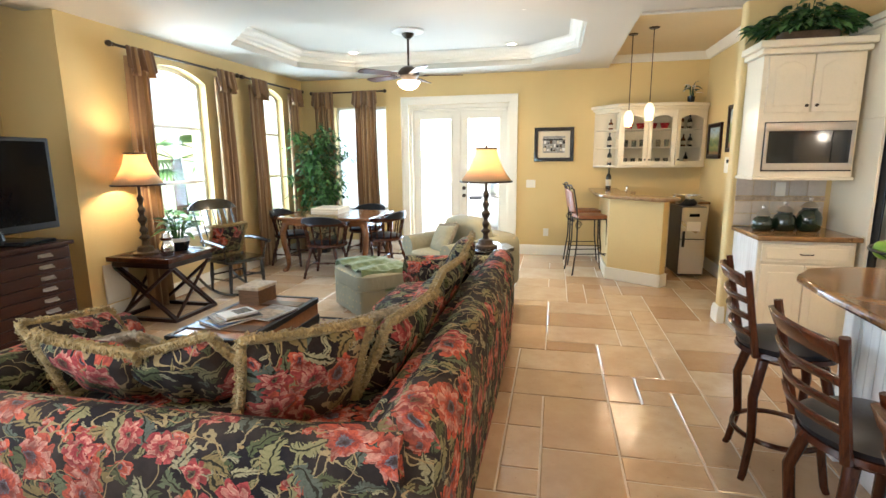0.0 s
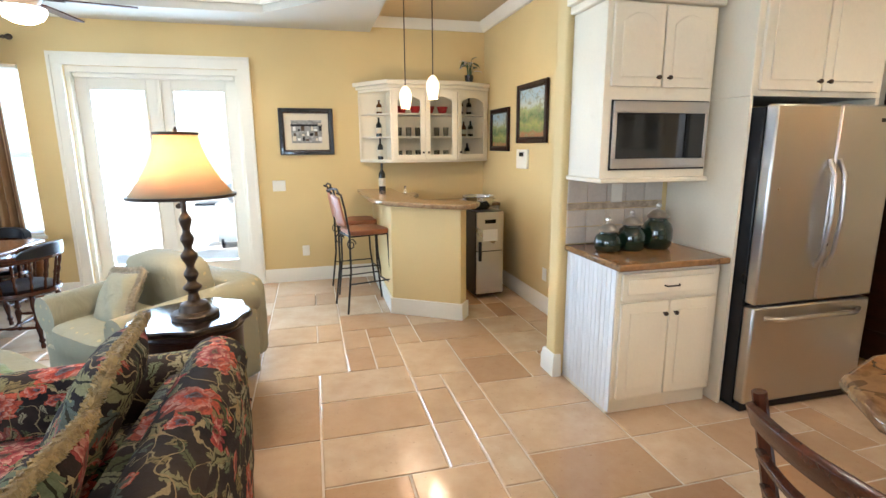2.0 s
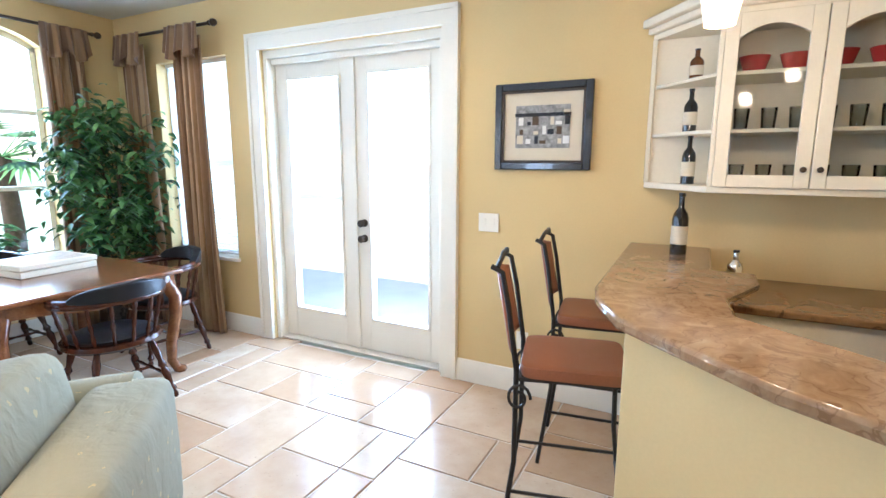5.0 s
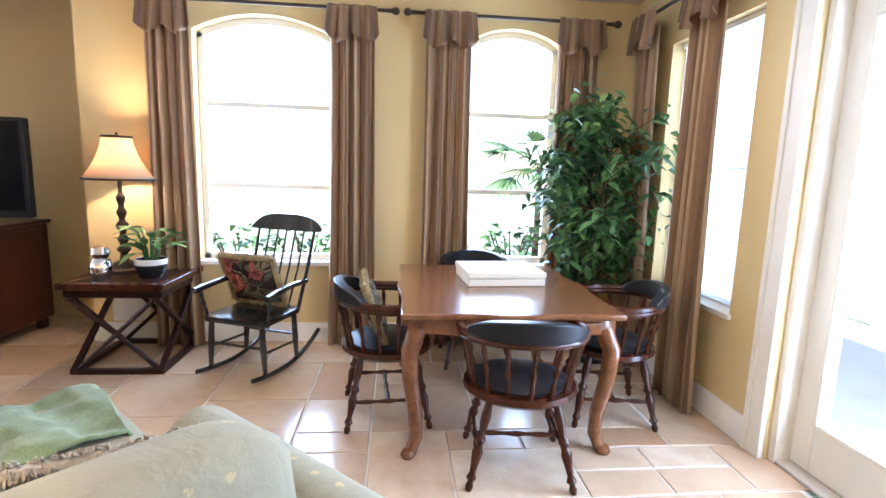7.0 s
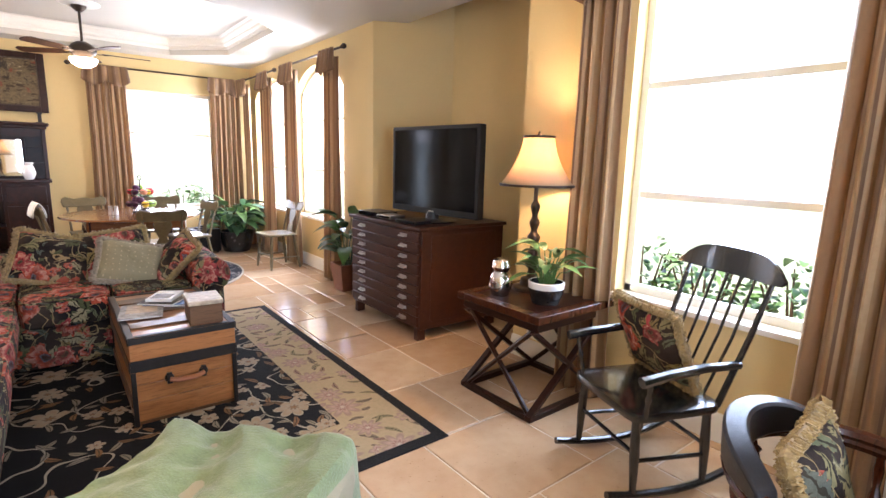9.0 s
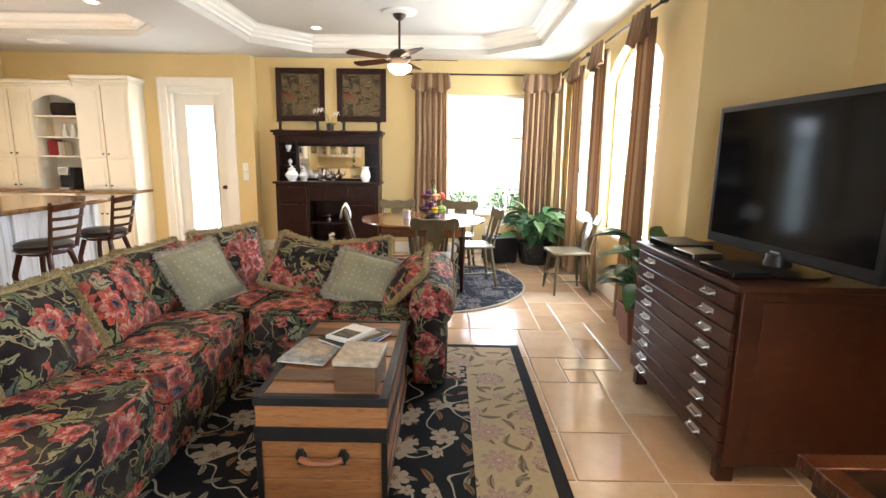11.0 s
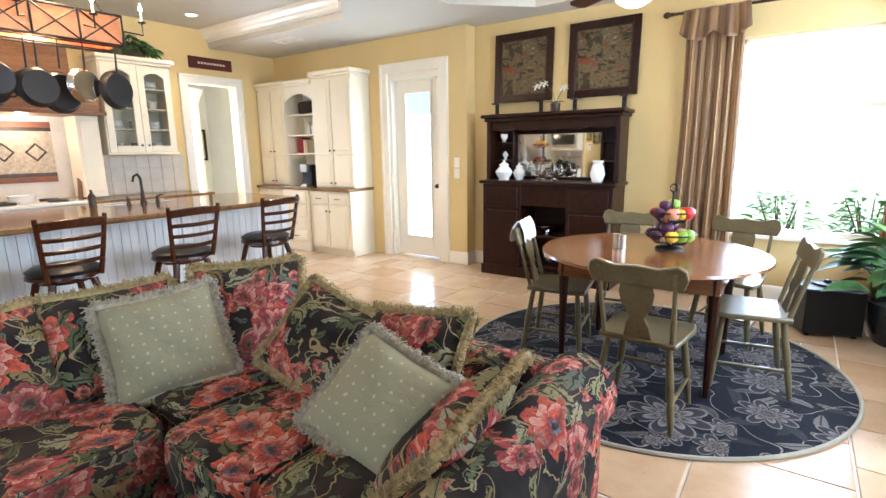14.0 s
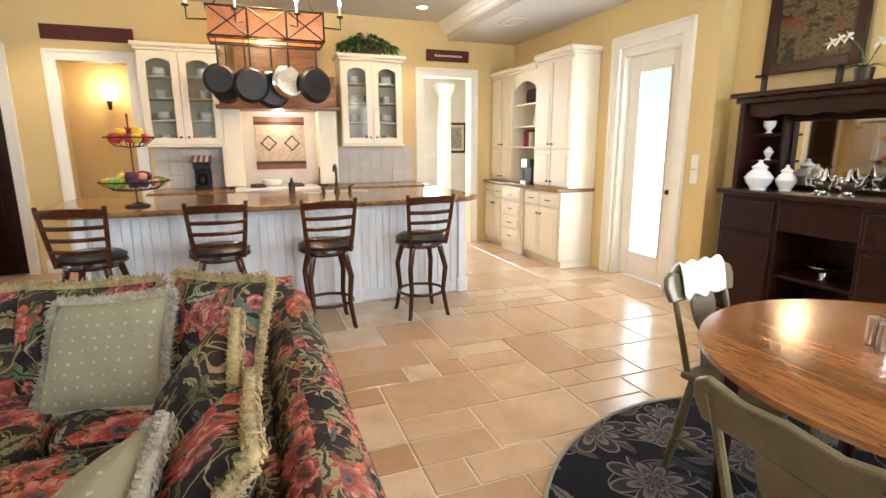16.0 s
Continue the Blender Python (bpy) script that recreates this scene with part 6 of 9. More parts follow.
for k in range(n):
    (x0, y0), (x1, y1) = [(x * 0.93, y * 0.93) for x, y in (edge[k], edge[(k + 1) % n])]
    z0, z1 = (0.625 - 0.025 * math.cos(4 * 2 * math.pi * (j % n) / n) for j in (k, k + 1))
    g.add([(x0, y0, z0), (x1, y1, z1), (x1, y1, 0.7249), (x0, y0, 0.7249), (x0 * 0.96, y0 * 0.96, z0), (x1 * 0.96, y1 * 0.96, z1), (x1 * 0.96, y1 * 0.96, 0.7249), (x0 * 0.96, y0 * 0.96, 0.7249)], [(0, 1, 2, 3), (7, 6, 5, 4), (1, 0, 4, 5)])
part("apron", g, "walnut", gt, "scalloped walnut apron", 0, True, 0, 2, True)
for sx in (-1, 1):
    for sy in (-1, 1):
        part("leg", G().tube([(sx * 0.565, sy * 0.475, 0.66), (sx * 0.60, sy * 0.51, 0.56), (sx * 0.595, sy * 0.505, 0.42), (sx * 0.565, sy * 0.475, 0.22), (sx * 0.56, sy * 0.47, 0.09), (sx * 0.585, sy * 0.495, 0.02), (sx * 0.60, sy * 0.51, 0.0)], 0.05, 12, 0.026).lathe([(0.001, 0), (0.03, 0), (0.038, 0.015), (0.028, 0.04), (0.001, 0.05)], sx * 0.60, sy * 0.51, 0, 12), "walnut", gt)
part("drawer", G().box(0.60, 0.20, 0.645, 0.622, 0.44, 0.705), "walnut", gt, "small corner drawer", 0.004)
bx = thing("game_box", (-2.98, 7.44, 0.7575), "pale inlaid wooden game box lying on the card table", "box", "", 4)
part("body", G().box(-0.20, -0.24, 0, 0.20, 0.24, 0.045), "paper_mat", bx, "", 0.006)
part("lid", G().box(-0.205, -0.245, 0.048, 0.205, 0.245, 0.085), "paper_mat", bx, "", 0.008)
part("panel", G().box(-0.17, -0.21, 0.0851, 0.17, 0.21, 0.087), "mosaic", bx, "inlaid lid panel")

rk = thing("rocking_chair", (-3.44, 5.80, 0), "black painted rocking chair with a curved crest and slender spindles", "chair", "", -112)
# local: faces +y
part("seat", G().soft(-0.25, -0.22, 0.375, 0.25, 0.25, 0.42, 0.22, 8), "black_lacquer", rk)
for sx in (-1, 1):
    part("rocker", G().tube([(sx * 0.22, -0.48 + 0.09 * k, 0.02 + 0.10 * ((k - 5.2) / 5.2) ** 2 * (1.4 if k < 5 else 0.6)) for k in range(10)], 0.017, 8), "black_lacquer", rk)
    for sy in (-0.17, 0.20):
        part("leg", G().turned((sx * 0.22, sy, 0.03), (sx * 0.20, sy, 0.385), [(0, 0.014), (0.5, 0.022), (1, 0.018)]), "black_lacquer", rk)
    part("stretcher", G().tube([(sx * 0.215, -0.16, 0.17), (sx * 0.215, 0.20, 0.19)], 0.010, 8), "black_lacquer", rk)
    part("arm", G().tube([(sx * 0.25, -0.26, 0.60), (sx * 0.275, -0.05, 0.615), (sx * 0.28, 0.15, 0.60), (sx * 0.285, 0.26, 0.585)], 0.019, 8, 0.024), "black_lacquer", rk)
    part("arm_post", G().turned((sx * 0.24, 0.19, 0.40), (sx * 0.28, 0.21, 0.59), SPIN), "black_lacquer", rk)
    part("back_post", G().tube([(sx * 0.22, -0.20, 0.40), (sx * 0.235, -0.32, 0.72), (sx * 0.24, -0.40, 0.96)], 0.015, 8, 0.011), "black_lacquer", rk)
for sy in (-0.16, 0.20):
    part("stretcher", G().tube([(-0.215, sy, 0.22), (0.215, sy, 0.22)], 0.010, 8), "black_lacquer", rk)
for k in range(5):
    x = -0.15 + 0.075 * k
    part("spindle", G().tube([(x * 0.9, -0.20, 0.41), (x, -0.31, 0.68), (x, -0.40, 0.95)], 0.007, 6), "black_lacquer", rk)
cr = []
for k in range(17):
    x = -0.30 + 0.60 * k / 16
    cr.append((x, -0.42 + 0.10 * (x / 0.3) ** 2 * 0.4))
g = G()
vs, fs = [], []
for k, (x, y) in enumerate(cr):
    e = (1 - abs(x / 0.305) ** 4)
    for dy in (-0.009, 0.009):
        vs += [(x, y + dy, 0.955 - 0.01 * e), (x, y + dy - 0.02, 0.965 + 0.105 * e)]
for k in range(16):
    a = 4 * k
    fs += [(a, a + 4, a + 5, a + 1), (a + 2, a + 3, a + 7, a + 6), (a + 1, a + 5, a + 7, a + 3), (a, a + 2, a + 6, a + 4)]
fs += [(0, 1, 3, 2), (64, 66, 67, 65)]
part("crest", g.add(vs, fs), "black_lacquer", rk, "wide curved crest rail")
pillow(0.42, 0.38, 0.12, "pillow_floral", "fringe_gold", "floral needlepoint cushion with a gold fringe on the rocking chair", (-3.52, 5.77, 0.62), 66, -112)


def dining_chair():
    """An olive painted splat-back chair; it faces +y."""
    o = thing("dining_chair", (0, 0, 0), "worn olive green painted plank chair with a shaped splat back", "chair", "chairs round the dining table")
    part("seat", G().prism([(-0.19, -0.19), (0.19, -0.19), (0.22, 0.12), (0.20, 0.21), (-0.20, 0.21), (-0.22, 0.12)], 0.43, 0.46), "chair_olive", o, "", 0.010)
    for sx in (-1, 1):
        for sy in (-1, 1):
            part("leg", G().turned((sx * 0.20, sy * 0.20 - 0.01, 0), (sx * 0.15, sy * 0.15, 0.435), [(0, 0.012), (0.3, 0.020), (0.36, 0.014), (0.42, 0.021), (0.8, 0.018), (1, 0.016)]), "chair_olive", o)
        part("back_post", G().tube([(sx * 0.165, -0.17, 0.45), (sx * 0.175, -0.22, 0.65), (sx * 0.18, -0.27, 0.83)], 0.014, 8, 0.011), "chair_olive", o)
        part("stretcher", G().tube([(sx * 0.185, -0.18, 0.15), (sx * 0.185, 0.18, 0.15)], 0.010, 6), "chair_olive", o)
    part("stretcher", G().tube([(-0.185, 0.18, 0.19), (0.185, 0.18, 0.19)], 0.010, 6), "chair_olive", o)
    tilt = pose(0, -0.17, 0.455, 14, 0, 0)
    spl = [(-0.07, 0.0), (0.07, 0.0), (0.055, 0.08), (0.035, 0.12), (0.075, 0.20), (0.085, 0.26), (0.07, 0.32), (-0.07, 0.32), (-0.085, 0.26), (-0.075, 0.20), (-0.035, 0.12), (-0.055, 0.08)]
    part("splat", G().prism(spl, -0.006, 0.006, tilt @ pose(0, 0, 0, 90, 0, 0)), "chair_olive", o, "", 0.003)
    cre = [(-0.215, 0.30), (0.215, 0.30), (0.235, 0.36), (0.225, 0.405), (0.19, 0.425), (0.10, 0.40), (0.0, 0.41), (-0.10, 0.40), (-0.19, 0.425), (-0.225, 0.405), (-0.235, 0.36)]
    part("crest", G().prism(cre, -0.012, 0.012, tilt @ pose(0, 0.0, 0, 90, 0, 0)), "chair_olive", o, "", 0.006)
    return o


dc = dining_chair()
dc.matrix_basis = pose(-2.18, 0.98, 0.014, 0, 0, 178)
for x, y, r in ((-2.60, 0.27, -80), (-1.44, 0.36, 100), (-1.66, -0.48, 8), (-2.42, -0.46, -10)):
    copy_thing(dc, pose(x, y, 0.014, 0, 0, r))
copy_thing(dc, pose(-3.60, 0.50, 0.0, 0, 0, -84))
dt = thing("dining_table", (-2.02, 0.30, 0.014), "round walnut drop-leaf dining table with straight legs", "table")
part("tabletop", G().lathe([(0.001, 0.715), (0.66, 0.715), (0.685, 0.725), (0.68, 0.742), (0.001, 0.745)], n=64), "table_walnut", dt, "glossy worn walnut top")
part("apron", G().box(-0.46, -0.40, 0.60, 0.46, -0.37, 0.714).box(-0.46, 0.37, 0.60, 0.46, 0.40, 0.714).box(-0.46, -0.37, 0.60, -0.43, 0.37, 0.714).box(0.43, -0.37, 0.60, 0.46, 0.37, 0.714), "walnut", dt, "", 0.003)
for sx in (-1, 1):
    for sy in (-1, 1):
        part("leg", G().turned((sx * 0.43, sy * 0.37, 0), (sx * 0.43, sy * 0.37, 0.72), [(0, 0.018), (0.6, 0.026), (0.8, 0.032), (1, 0.034)], 8), "dark_wood", dt)


def fruit_stand(where, tiers, label):
    rnd = random.Random(11)
    o = thing("fruit_stand", where, label, "fruit stand", "tiered fruit stands")
    top = tiers[-1][0] + 0.20
    part("pole", G().tube([(0, 0, 0.0), (0, 0, top)], 0.006, 8).tube([(0.02 * math.cos(a * 0.5), 0, top + 0.025 + 0.025 * math.sin(a * 0.5)) for a in range(13)], 0.005, 6), "iron", o)
    part("foot", G().lathe([(0.001, 0), (0.09, 0.0), (0.085, 0.012), (0.02, 0.03), (0.001, 0.04)], n=20), "iron", o)
    for z, r in tiers:
        bowl = part("wire_bowl", G().tube([(r * math.cos(a * math.pi / 16), r * math.sin(a * math.pi / 16), z + 0.075) for a in range(33)], 0.006, 6), "iron", o)
        for k in range(16):
            a = k * math.pi / 8
            part("wire", G().tube([(0.01 * math.cos(a), 0.01 * math.sin(a), z), (r * 0.6 * math.cos(a), r * 0.6 * math.sin(a), z + 0.012), (r * math.cos(a), r * math.sin(a), z + 0.075)], 0.003, 5), "iron", bowl)
        for k in range(int(r * 90)):
            a, rr = k * 2.4, r * (0.76, 0.70, 0.34)[k % 3]
            s = rnd.uniform(0.034, 0.046)
            nm = rnd.choice(("fruit_red", "fruit_yellow", "fruit_yellow", "fruit_green", "fruit_purple", "fruit_peach"))
            part("fruit", G().lathe([(s * math.sin(math.pi * j / 9) + 0.0004, -s * math.cos(math.pi * j / 9) * (0.95 if j < 8 else 0.85)) for j in range(10)], rr * math.cos(a), rr * math.sin(a), z + 0.050 + (0.045 if k % 3 == 2 else 0) + s * 0.5, 12), nm, o, {"fruit_red": "red fruit", "fruit_yellow": "yellow fruit", "fruit_green": "green fruit", "fruit_purple": "dark purple fruit", "fruit_peach": "peach coloured fruit"}[nm])
    return o


fruit_stand((-2.12, 0.22, 0.7595), ((0.03, 0.15), (0.17, 0.13)), "two-tier black wire stand full of artificial fruit on the dining table")
sh = thing("salt_shaker", (-1.86, 0.36, 0.7595), "small steel salt shaker on the dining table", "shaker", "salt and pepper")
part("body", G().lathe([(0.001, 0), (0.022, 0), (0.02, 0.07), (0.021, 0.075), (0.021, 0.09), (0.001, 0.095)], n=14), "steel", sh)
copy_thing(sh, pose(-1.81, 0.33, 0.7595))

# ---- sideboard ----
sb = thing("sideboard", (-0.58, -1.64, 0), "tall dark mahogany sideboard with a mirrored back and open shelves", "sideboard")
# local: front faces +y, width along x
part("plinth", G().box(-0.86, 0, 0, 0.86, 0.42, 0.11), "dark_wood", sb, "", 0.006)
for sx in (-1, 1):
    a, b = sorted((sx * 0.30, sx * 0.845))
    part("cupboard", G().box(a, 0.0, 0.11, b, 0.40, 1.03), "dark_wood", sb, "", 0.005)
    a, b = sorted((sx * 0.34, sx * 0.80))
    part("cupboard_door", G().box(a, 0.40, 0.16, b, 0.418, 0.74), "dark_wood", sb, "", 0.006)
    part("drawer", G().box(a, 0.40, 0.78, b, 0.418, 0.99), "dark_wood", sb, "", 0.006)
part("back_panel", G().box(-0.30, 0, 0.11, 0.30, 0.02, 1.03), "dark_wood", sb)
part("shelf", G().box(-0.299, 0.02, 0.13, 0.299, 0.38, 0.155), "dark_wood", sb, "", 0.003)
part("shelf", G().box(-0.299, 0.02, 0.46, 0.299, 0.36, 0.485), "dark_wood", sb, "", 0.003)
part("shelf", G().box(-0.299, 0.02, 0.80, 0.299, 0.40, 1.03), "dark_wood", sb, "", 0.003)
part("top", G().box(-0.88, 0, 1.03, 0.88, 0.44, 1.065), "dark_wood", sb, "", 0.008)
for sx in (-1, 1):
    a, b = sorted((sx * 0.86, sx * 0.81))
    part("side_post", G().box(a, 0.02, 1.065, b, 0.30, 1.70), "dark_wood", sb, "", 0.005)
    a, b = sorted((sx * 0.60, sx * 0.575))
    part("divider", G().box(a, 0.03, 1.065, b, 0.12, 1.62), "dark_wood", sb, "", 0.004)
    for z in (1.26, 1.46):
        a, b = sorted((sx * 0.80, sx * 0.605))
        part("small_shelf", G().box(a, 0.03, z, b, 0.20, z + 0.02), "dark_wood", sb, "", 0.003)
part("back_panel", G().box(-0.81, 0.0, 1.065, 0.81, 0.03, 1.70), "dark_wood", sb)
part("mirror", G().box(-0.56, 0.031, 1.10, 0.56, 0.040, 1.56), "mirror", sb, "bevelled mirror")
part("mirror_frame", G().box(-0.585, 0.03, 1.08, 0.585, 0.055, 1.10).box(-0.585, 0.03, 1.56, 0.585, 0.055, 1.58), "dark_wood", sb, "", 0.003)
g = G()
for k in range(24):
    x0, x1 = -0.80 + 1.6 * k / 24, -0.80 + 1.6 * (k + 1) / 24
    z0, z1 = (1.615 - 0.022 * abs(math.sin(math.pi * (x + 0.8) / 0.32)) for x in (x0, x1))
    g.add([(x0, 0.27, z0), (x1, 0.27, z1), (x1, 0.27, 1.70), (x0, 0.27, 1.70), (x0, 0.25, z0), (x1, 0.25, z1), (x1, 0.25, 1.70), (x0, 0.25, 1.70)], [(3, 2, 1, 0), (4, 5, 6, 7), (0, 1, 5, 4)])
part("scalloped_rail", g, "dark_wood", sb, "", 0, True, 0, 2, True)
part("cornice", G().box(-0.88, 0, 1.70, 0.88, 0.33, 1.74).box(-0.91, 0, 1.74, 0.91, 0.37, 1.775), "dark_wood", sb, "", 0.010)
sb.scale = (0.86, 1, 1)


def vase(where, prof, mat, label, name="vase", cat="vase"):
    o = thing(name, where, label, cat)
    part("body", G().lathe(prof, n=24), mat, o)
    return o


JAR = [(0.001, 0), (0.05, 0), (0.045, 0.012), (0.07, 0.05), (0.085, 0.09), (0.06, 0.13), (0.04, 0.15), (0.05, 0.17), (0.03, 0.185), (0.012, 0.20), (0.016, 0.215), (0.001, 0.222)]
vase((-0.064, -1.34, 1.066), [(r * 1.15, h * 1.0) for r, h in JAR], "porcelain", "white porcelain tureen with a lid on the sideboard", "tureen", "tureen")
vase((-0.202, -1.44, 1.066), [(r * 0.85, h * 0.85) for r, h in JAR], "porcelain", "small white porcelain jar on the sideboard", "jar", "jar")
vase((-1.113, -1.34, 1.066), [(0.001, 0), (0.045, 0), (0.05, 0.01), (0.075, 0.08), (0.06, 0.15), (0.045, 0.18), (0.06, 0.21), (0.055, 0.215), (0.04, 0.19), (0.001, 0.18)], "porcelain", "white porcelain vase on the sideboard")
vase((0.005, -1.50, 1.281), [(0.001, 0), (0.025, 0), (0.012, 0.015), (0.035, 0.06), (0.015, 0.09), (0.001, 0.10)], "porcelain", "small white porcelain bird on a sideboard shelf", "figurine", "figurine")
vase((0.022, -1.50, 1.481), [(0.001, 0), (0.03, 0), (0.012, 0.015), (0.04, 0.05), (0.045, 0.09), (0.04, 0.085), (0.001, 0.03)], "porcelain", "small white goblet on a sideboard shelf", "goblet", "goblet")
for k, (x, y) in enumerate(((-0.52, -1.36), (-0.64, -1.40), (-0.45, -1.42))):
    pot = vase((x, y, 1.066), [(0.001, 0), (0.05, 0), (0.02, 0.012), (0.045, 0.04), (0.055, 0.09), (0.02, 0.12), (0.012, 0.16), (0.001, 0.18)], "chrome", "polished silver teapot on the sideboard", "teapot", "teapot")
    part("handle", G().tube([(0.045, 0, 0.045), (0.085, 0, 0.06), (0.09, 0, 0.10), (0.03, 0, 0.115)], 0.006, 6), "chrome", pot)
    part("spout", G().tube([(-0.045, 0, 0.055), (-0.08, 0, 0.08), (-0.095, 0, 0.125)], 0.012, 8, 0.006), "chrome", pot)
vase((-0.563, -1.42, 0.486), [(0.001, 0), (0.05, 0), (0.03, 0.02), (0.06, 0.05), (0.12, 0.09), (0.125, 0.10), (0.11, 0.095), (0.05, 0.05), (0.001, 0.045)], "chrome", "silver footed bowl on the sideboard shelf", "bowl", "bowl")
vase((-0.597, -1.42, 0.156), [(0.001, 0), (0.04, 0), (0.07, 0.06), (0.08, 0.12), (0.07, 0.15), (0.06, 0.12), (0.001, 0.05)], "chrome", "silver punch bowl in the open sideboard shelf", "bowl", "bowl")
cl = thing("folded_cloth", (-1.172, 0.408, 0.893), "white cloth hung over a dining chair back", "cloth", "", 100)
part("cloth", G().sheet(lambda u, v: ((u - 0.5) * 0.30 + 0.01 * math.sin(9 * v), 0.05 * math.sin(math.pi * (v - 0.5)) + 0.010 * math.sin(15 * u) * (2 * v - 1), 0.02 - 0.14 * abs(2 * v - 1) ** 1.4 + 0.008 * math.sin(20 * u)), 20, 16), "paper_white", cl, "", 0, True, 0.006)


def framed(name, where, w, h, face, frame_mat, art, label, mat=0.0, fw=0.06, turn=0, tilt=0):
    """A framed picture; face '+y' by default, turned about z."""
    o = thing(name, where, label, "picture")
    o.matrix_basis = pose(*where, tilt, 0, turn)
    part("frame", G().box(-w / 2, 0.0, 0, -w / 2 + fw, 0.03, h).box(w / 2 - fw, 0, 0, w / 2, 0.03, h).box(-w / 2 + fw, 0, 0, w / 2 - fw, 0.03, fw).box(-w / 2 + fw, 0, h - fw, w / 2 - fw, 0.03, h), frame_mat, o, "", 0.006)
    part("frame_bead", G().box(-w / 2 + fw, 0.004, fw, -w / 2 + fw + 0.012, 0.022, h - fw).box(w / 2 - fw - 0.012, 0.004, fw, w / 2 - fw, 0.022, h - fw).box(-w / 2 + fw + 0.012, 0.004, fw, w / 2 - fw - 0.012, 0.022, fw + 0.012).box(-w / 2 + fw + 0.012, 0.004, h - fw - 0.012, w / 2 - fw - 0.012, 0.022, h - fw), "bronze", o)
    if mat:
        part("mount", G().box(-w / 2 + fw, 0.002, fw, w / 2 - fw, 0.008, h - fw), "paper_mat", o)
    i = fw + mat
    part("picture_sheet", G().box(-w / 2 + i, 0.003, i, w / 2 - i, 0.012, h - i), art, o)
    return o


P1 = framed("painting", (-0.15, -1.60, 1.915), 0.70, 0.74, "+y", "dark_wood", "painting_dark", "dark framed oil painting of a village, standing above the sideboard", 0, 0.075, 0, 2)
P2 = framed("painting", (-1.03, -1.60, 1.915), 0.71, 0.74, "+y", "dark_wood", "painting_dark", "dark framed oil painting of a street, standing above the sideboard", 0, 0.075, 0, 2)
for x in (0.14, -0.40, -0.78, -1.28):
    e = thing("display_easel", (x, -1.50, 1.776), "small dark bracket holding up a painting", "easel", "picture brackets")
    part("post", G().box(-0.02, -0.05, 0, 0.02, -0.03, 0.14).box(-0.03, -0.03, 0.12, 0.03, 0.03, 0.138), "iron", e, "", 0.002)
    part("foot", G().box(-0.045, -0.06, 0, 0.045, 0.05, 0.014), "iron", e, "", 0.002)
orc = thing("orchid", (-0.60, -1.45, 1.776), "white silk orchid in a small dark pot on the sideboard", "plant")
part("pot", G().lathe([(0.001, 0), (0.045, 0), (0.055, 0.09), (0.048, 0.09), (0.001, 0.08)], n=16), "bronze", orc)
part("stem", G().tube([(0, 0, 0.08), (0.03, 0, 0.2), (0.10, 0, 0.28), (0.20, 0.02, 0.27)], 0.004, 6).tube([(0, 0, 0.08), (-0.06, 0, 0.2), (-0.12, 0.02, 0.24)], 0.004, 6), "leaf_mid", orc)
g = G()
for bx, bz in ((0.20, 0.27), (0.15, 0.285), (0.10, 0.29), (-0.12, 0.24), (-0.08, 0.23)):
    for k in range(5):
        a = k * 1.257
        leaf_blade(g, (bx, 0.03, bz), (math.cos(a), 0.4, math.sin(a)), 0.045, 0.035, 0.1, 0.2, 3)
part("petals", g, "petal_white", orc)
g = G()
for k in range(6):
    leaf_blade(g, (0, 0, 0.08), (math.cos(k * 1.05), math.sin(k * 1.05), 0.7), 0.15, 0.035, 0.5, 0, 4)
part("foliage", g, "leaf_dark", orc)
sw = thing("subwoofer", (-3.02, -1.04, 0), "black box subwoofer on the floor by the window", "speaker", "", 18)
part("cabinet", G().box(-0.19, -0.19, 0.02, 0.19, 0.19, 0.36), "plastic_black", sw, "", 0.012)
part("top_disc", G().lathe([(0.001, 0.361), (0.10, 0.361), (0.095, 0.375), (0.03, 0.38), (0.02, 0.40), (0.001, 0.405)], n=20), "plastic_black", sw)
for sx in (-1, 1):
    for sy in (-1, 1):
        part("foot", G().lathe([(0.001, 0), (0.02, 0), (0.02, 0.02), (0.001, 0.02)], sx * 0.15, sy * 0.15, 0, 10), "plastic_black", sw)

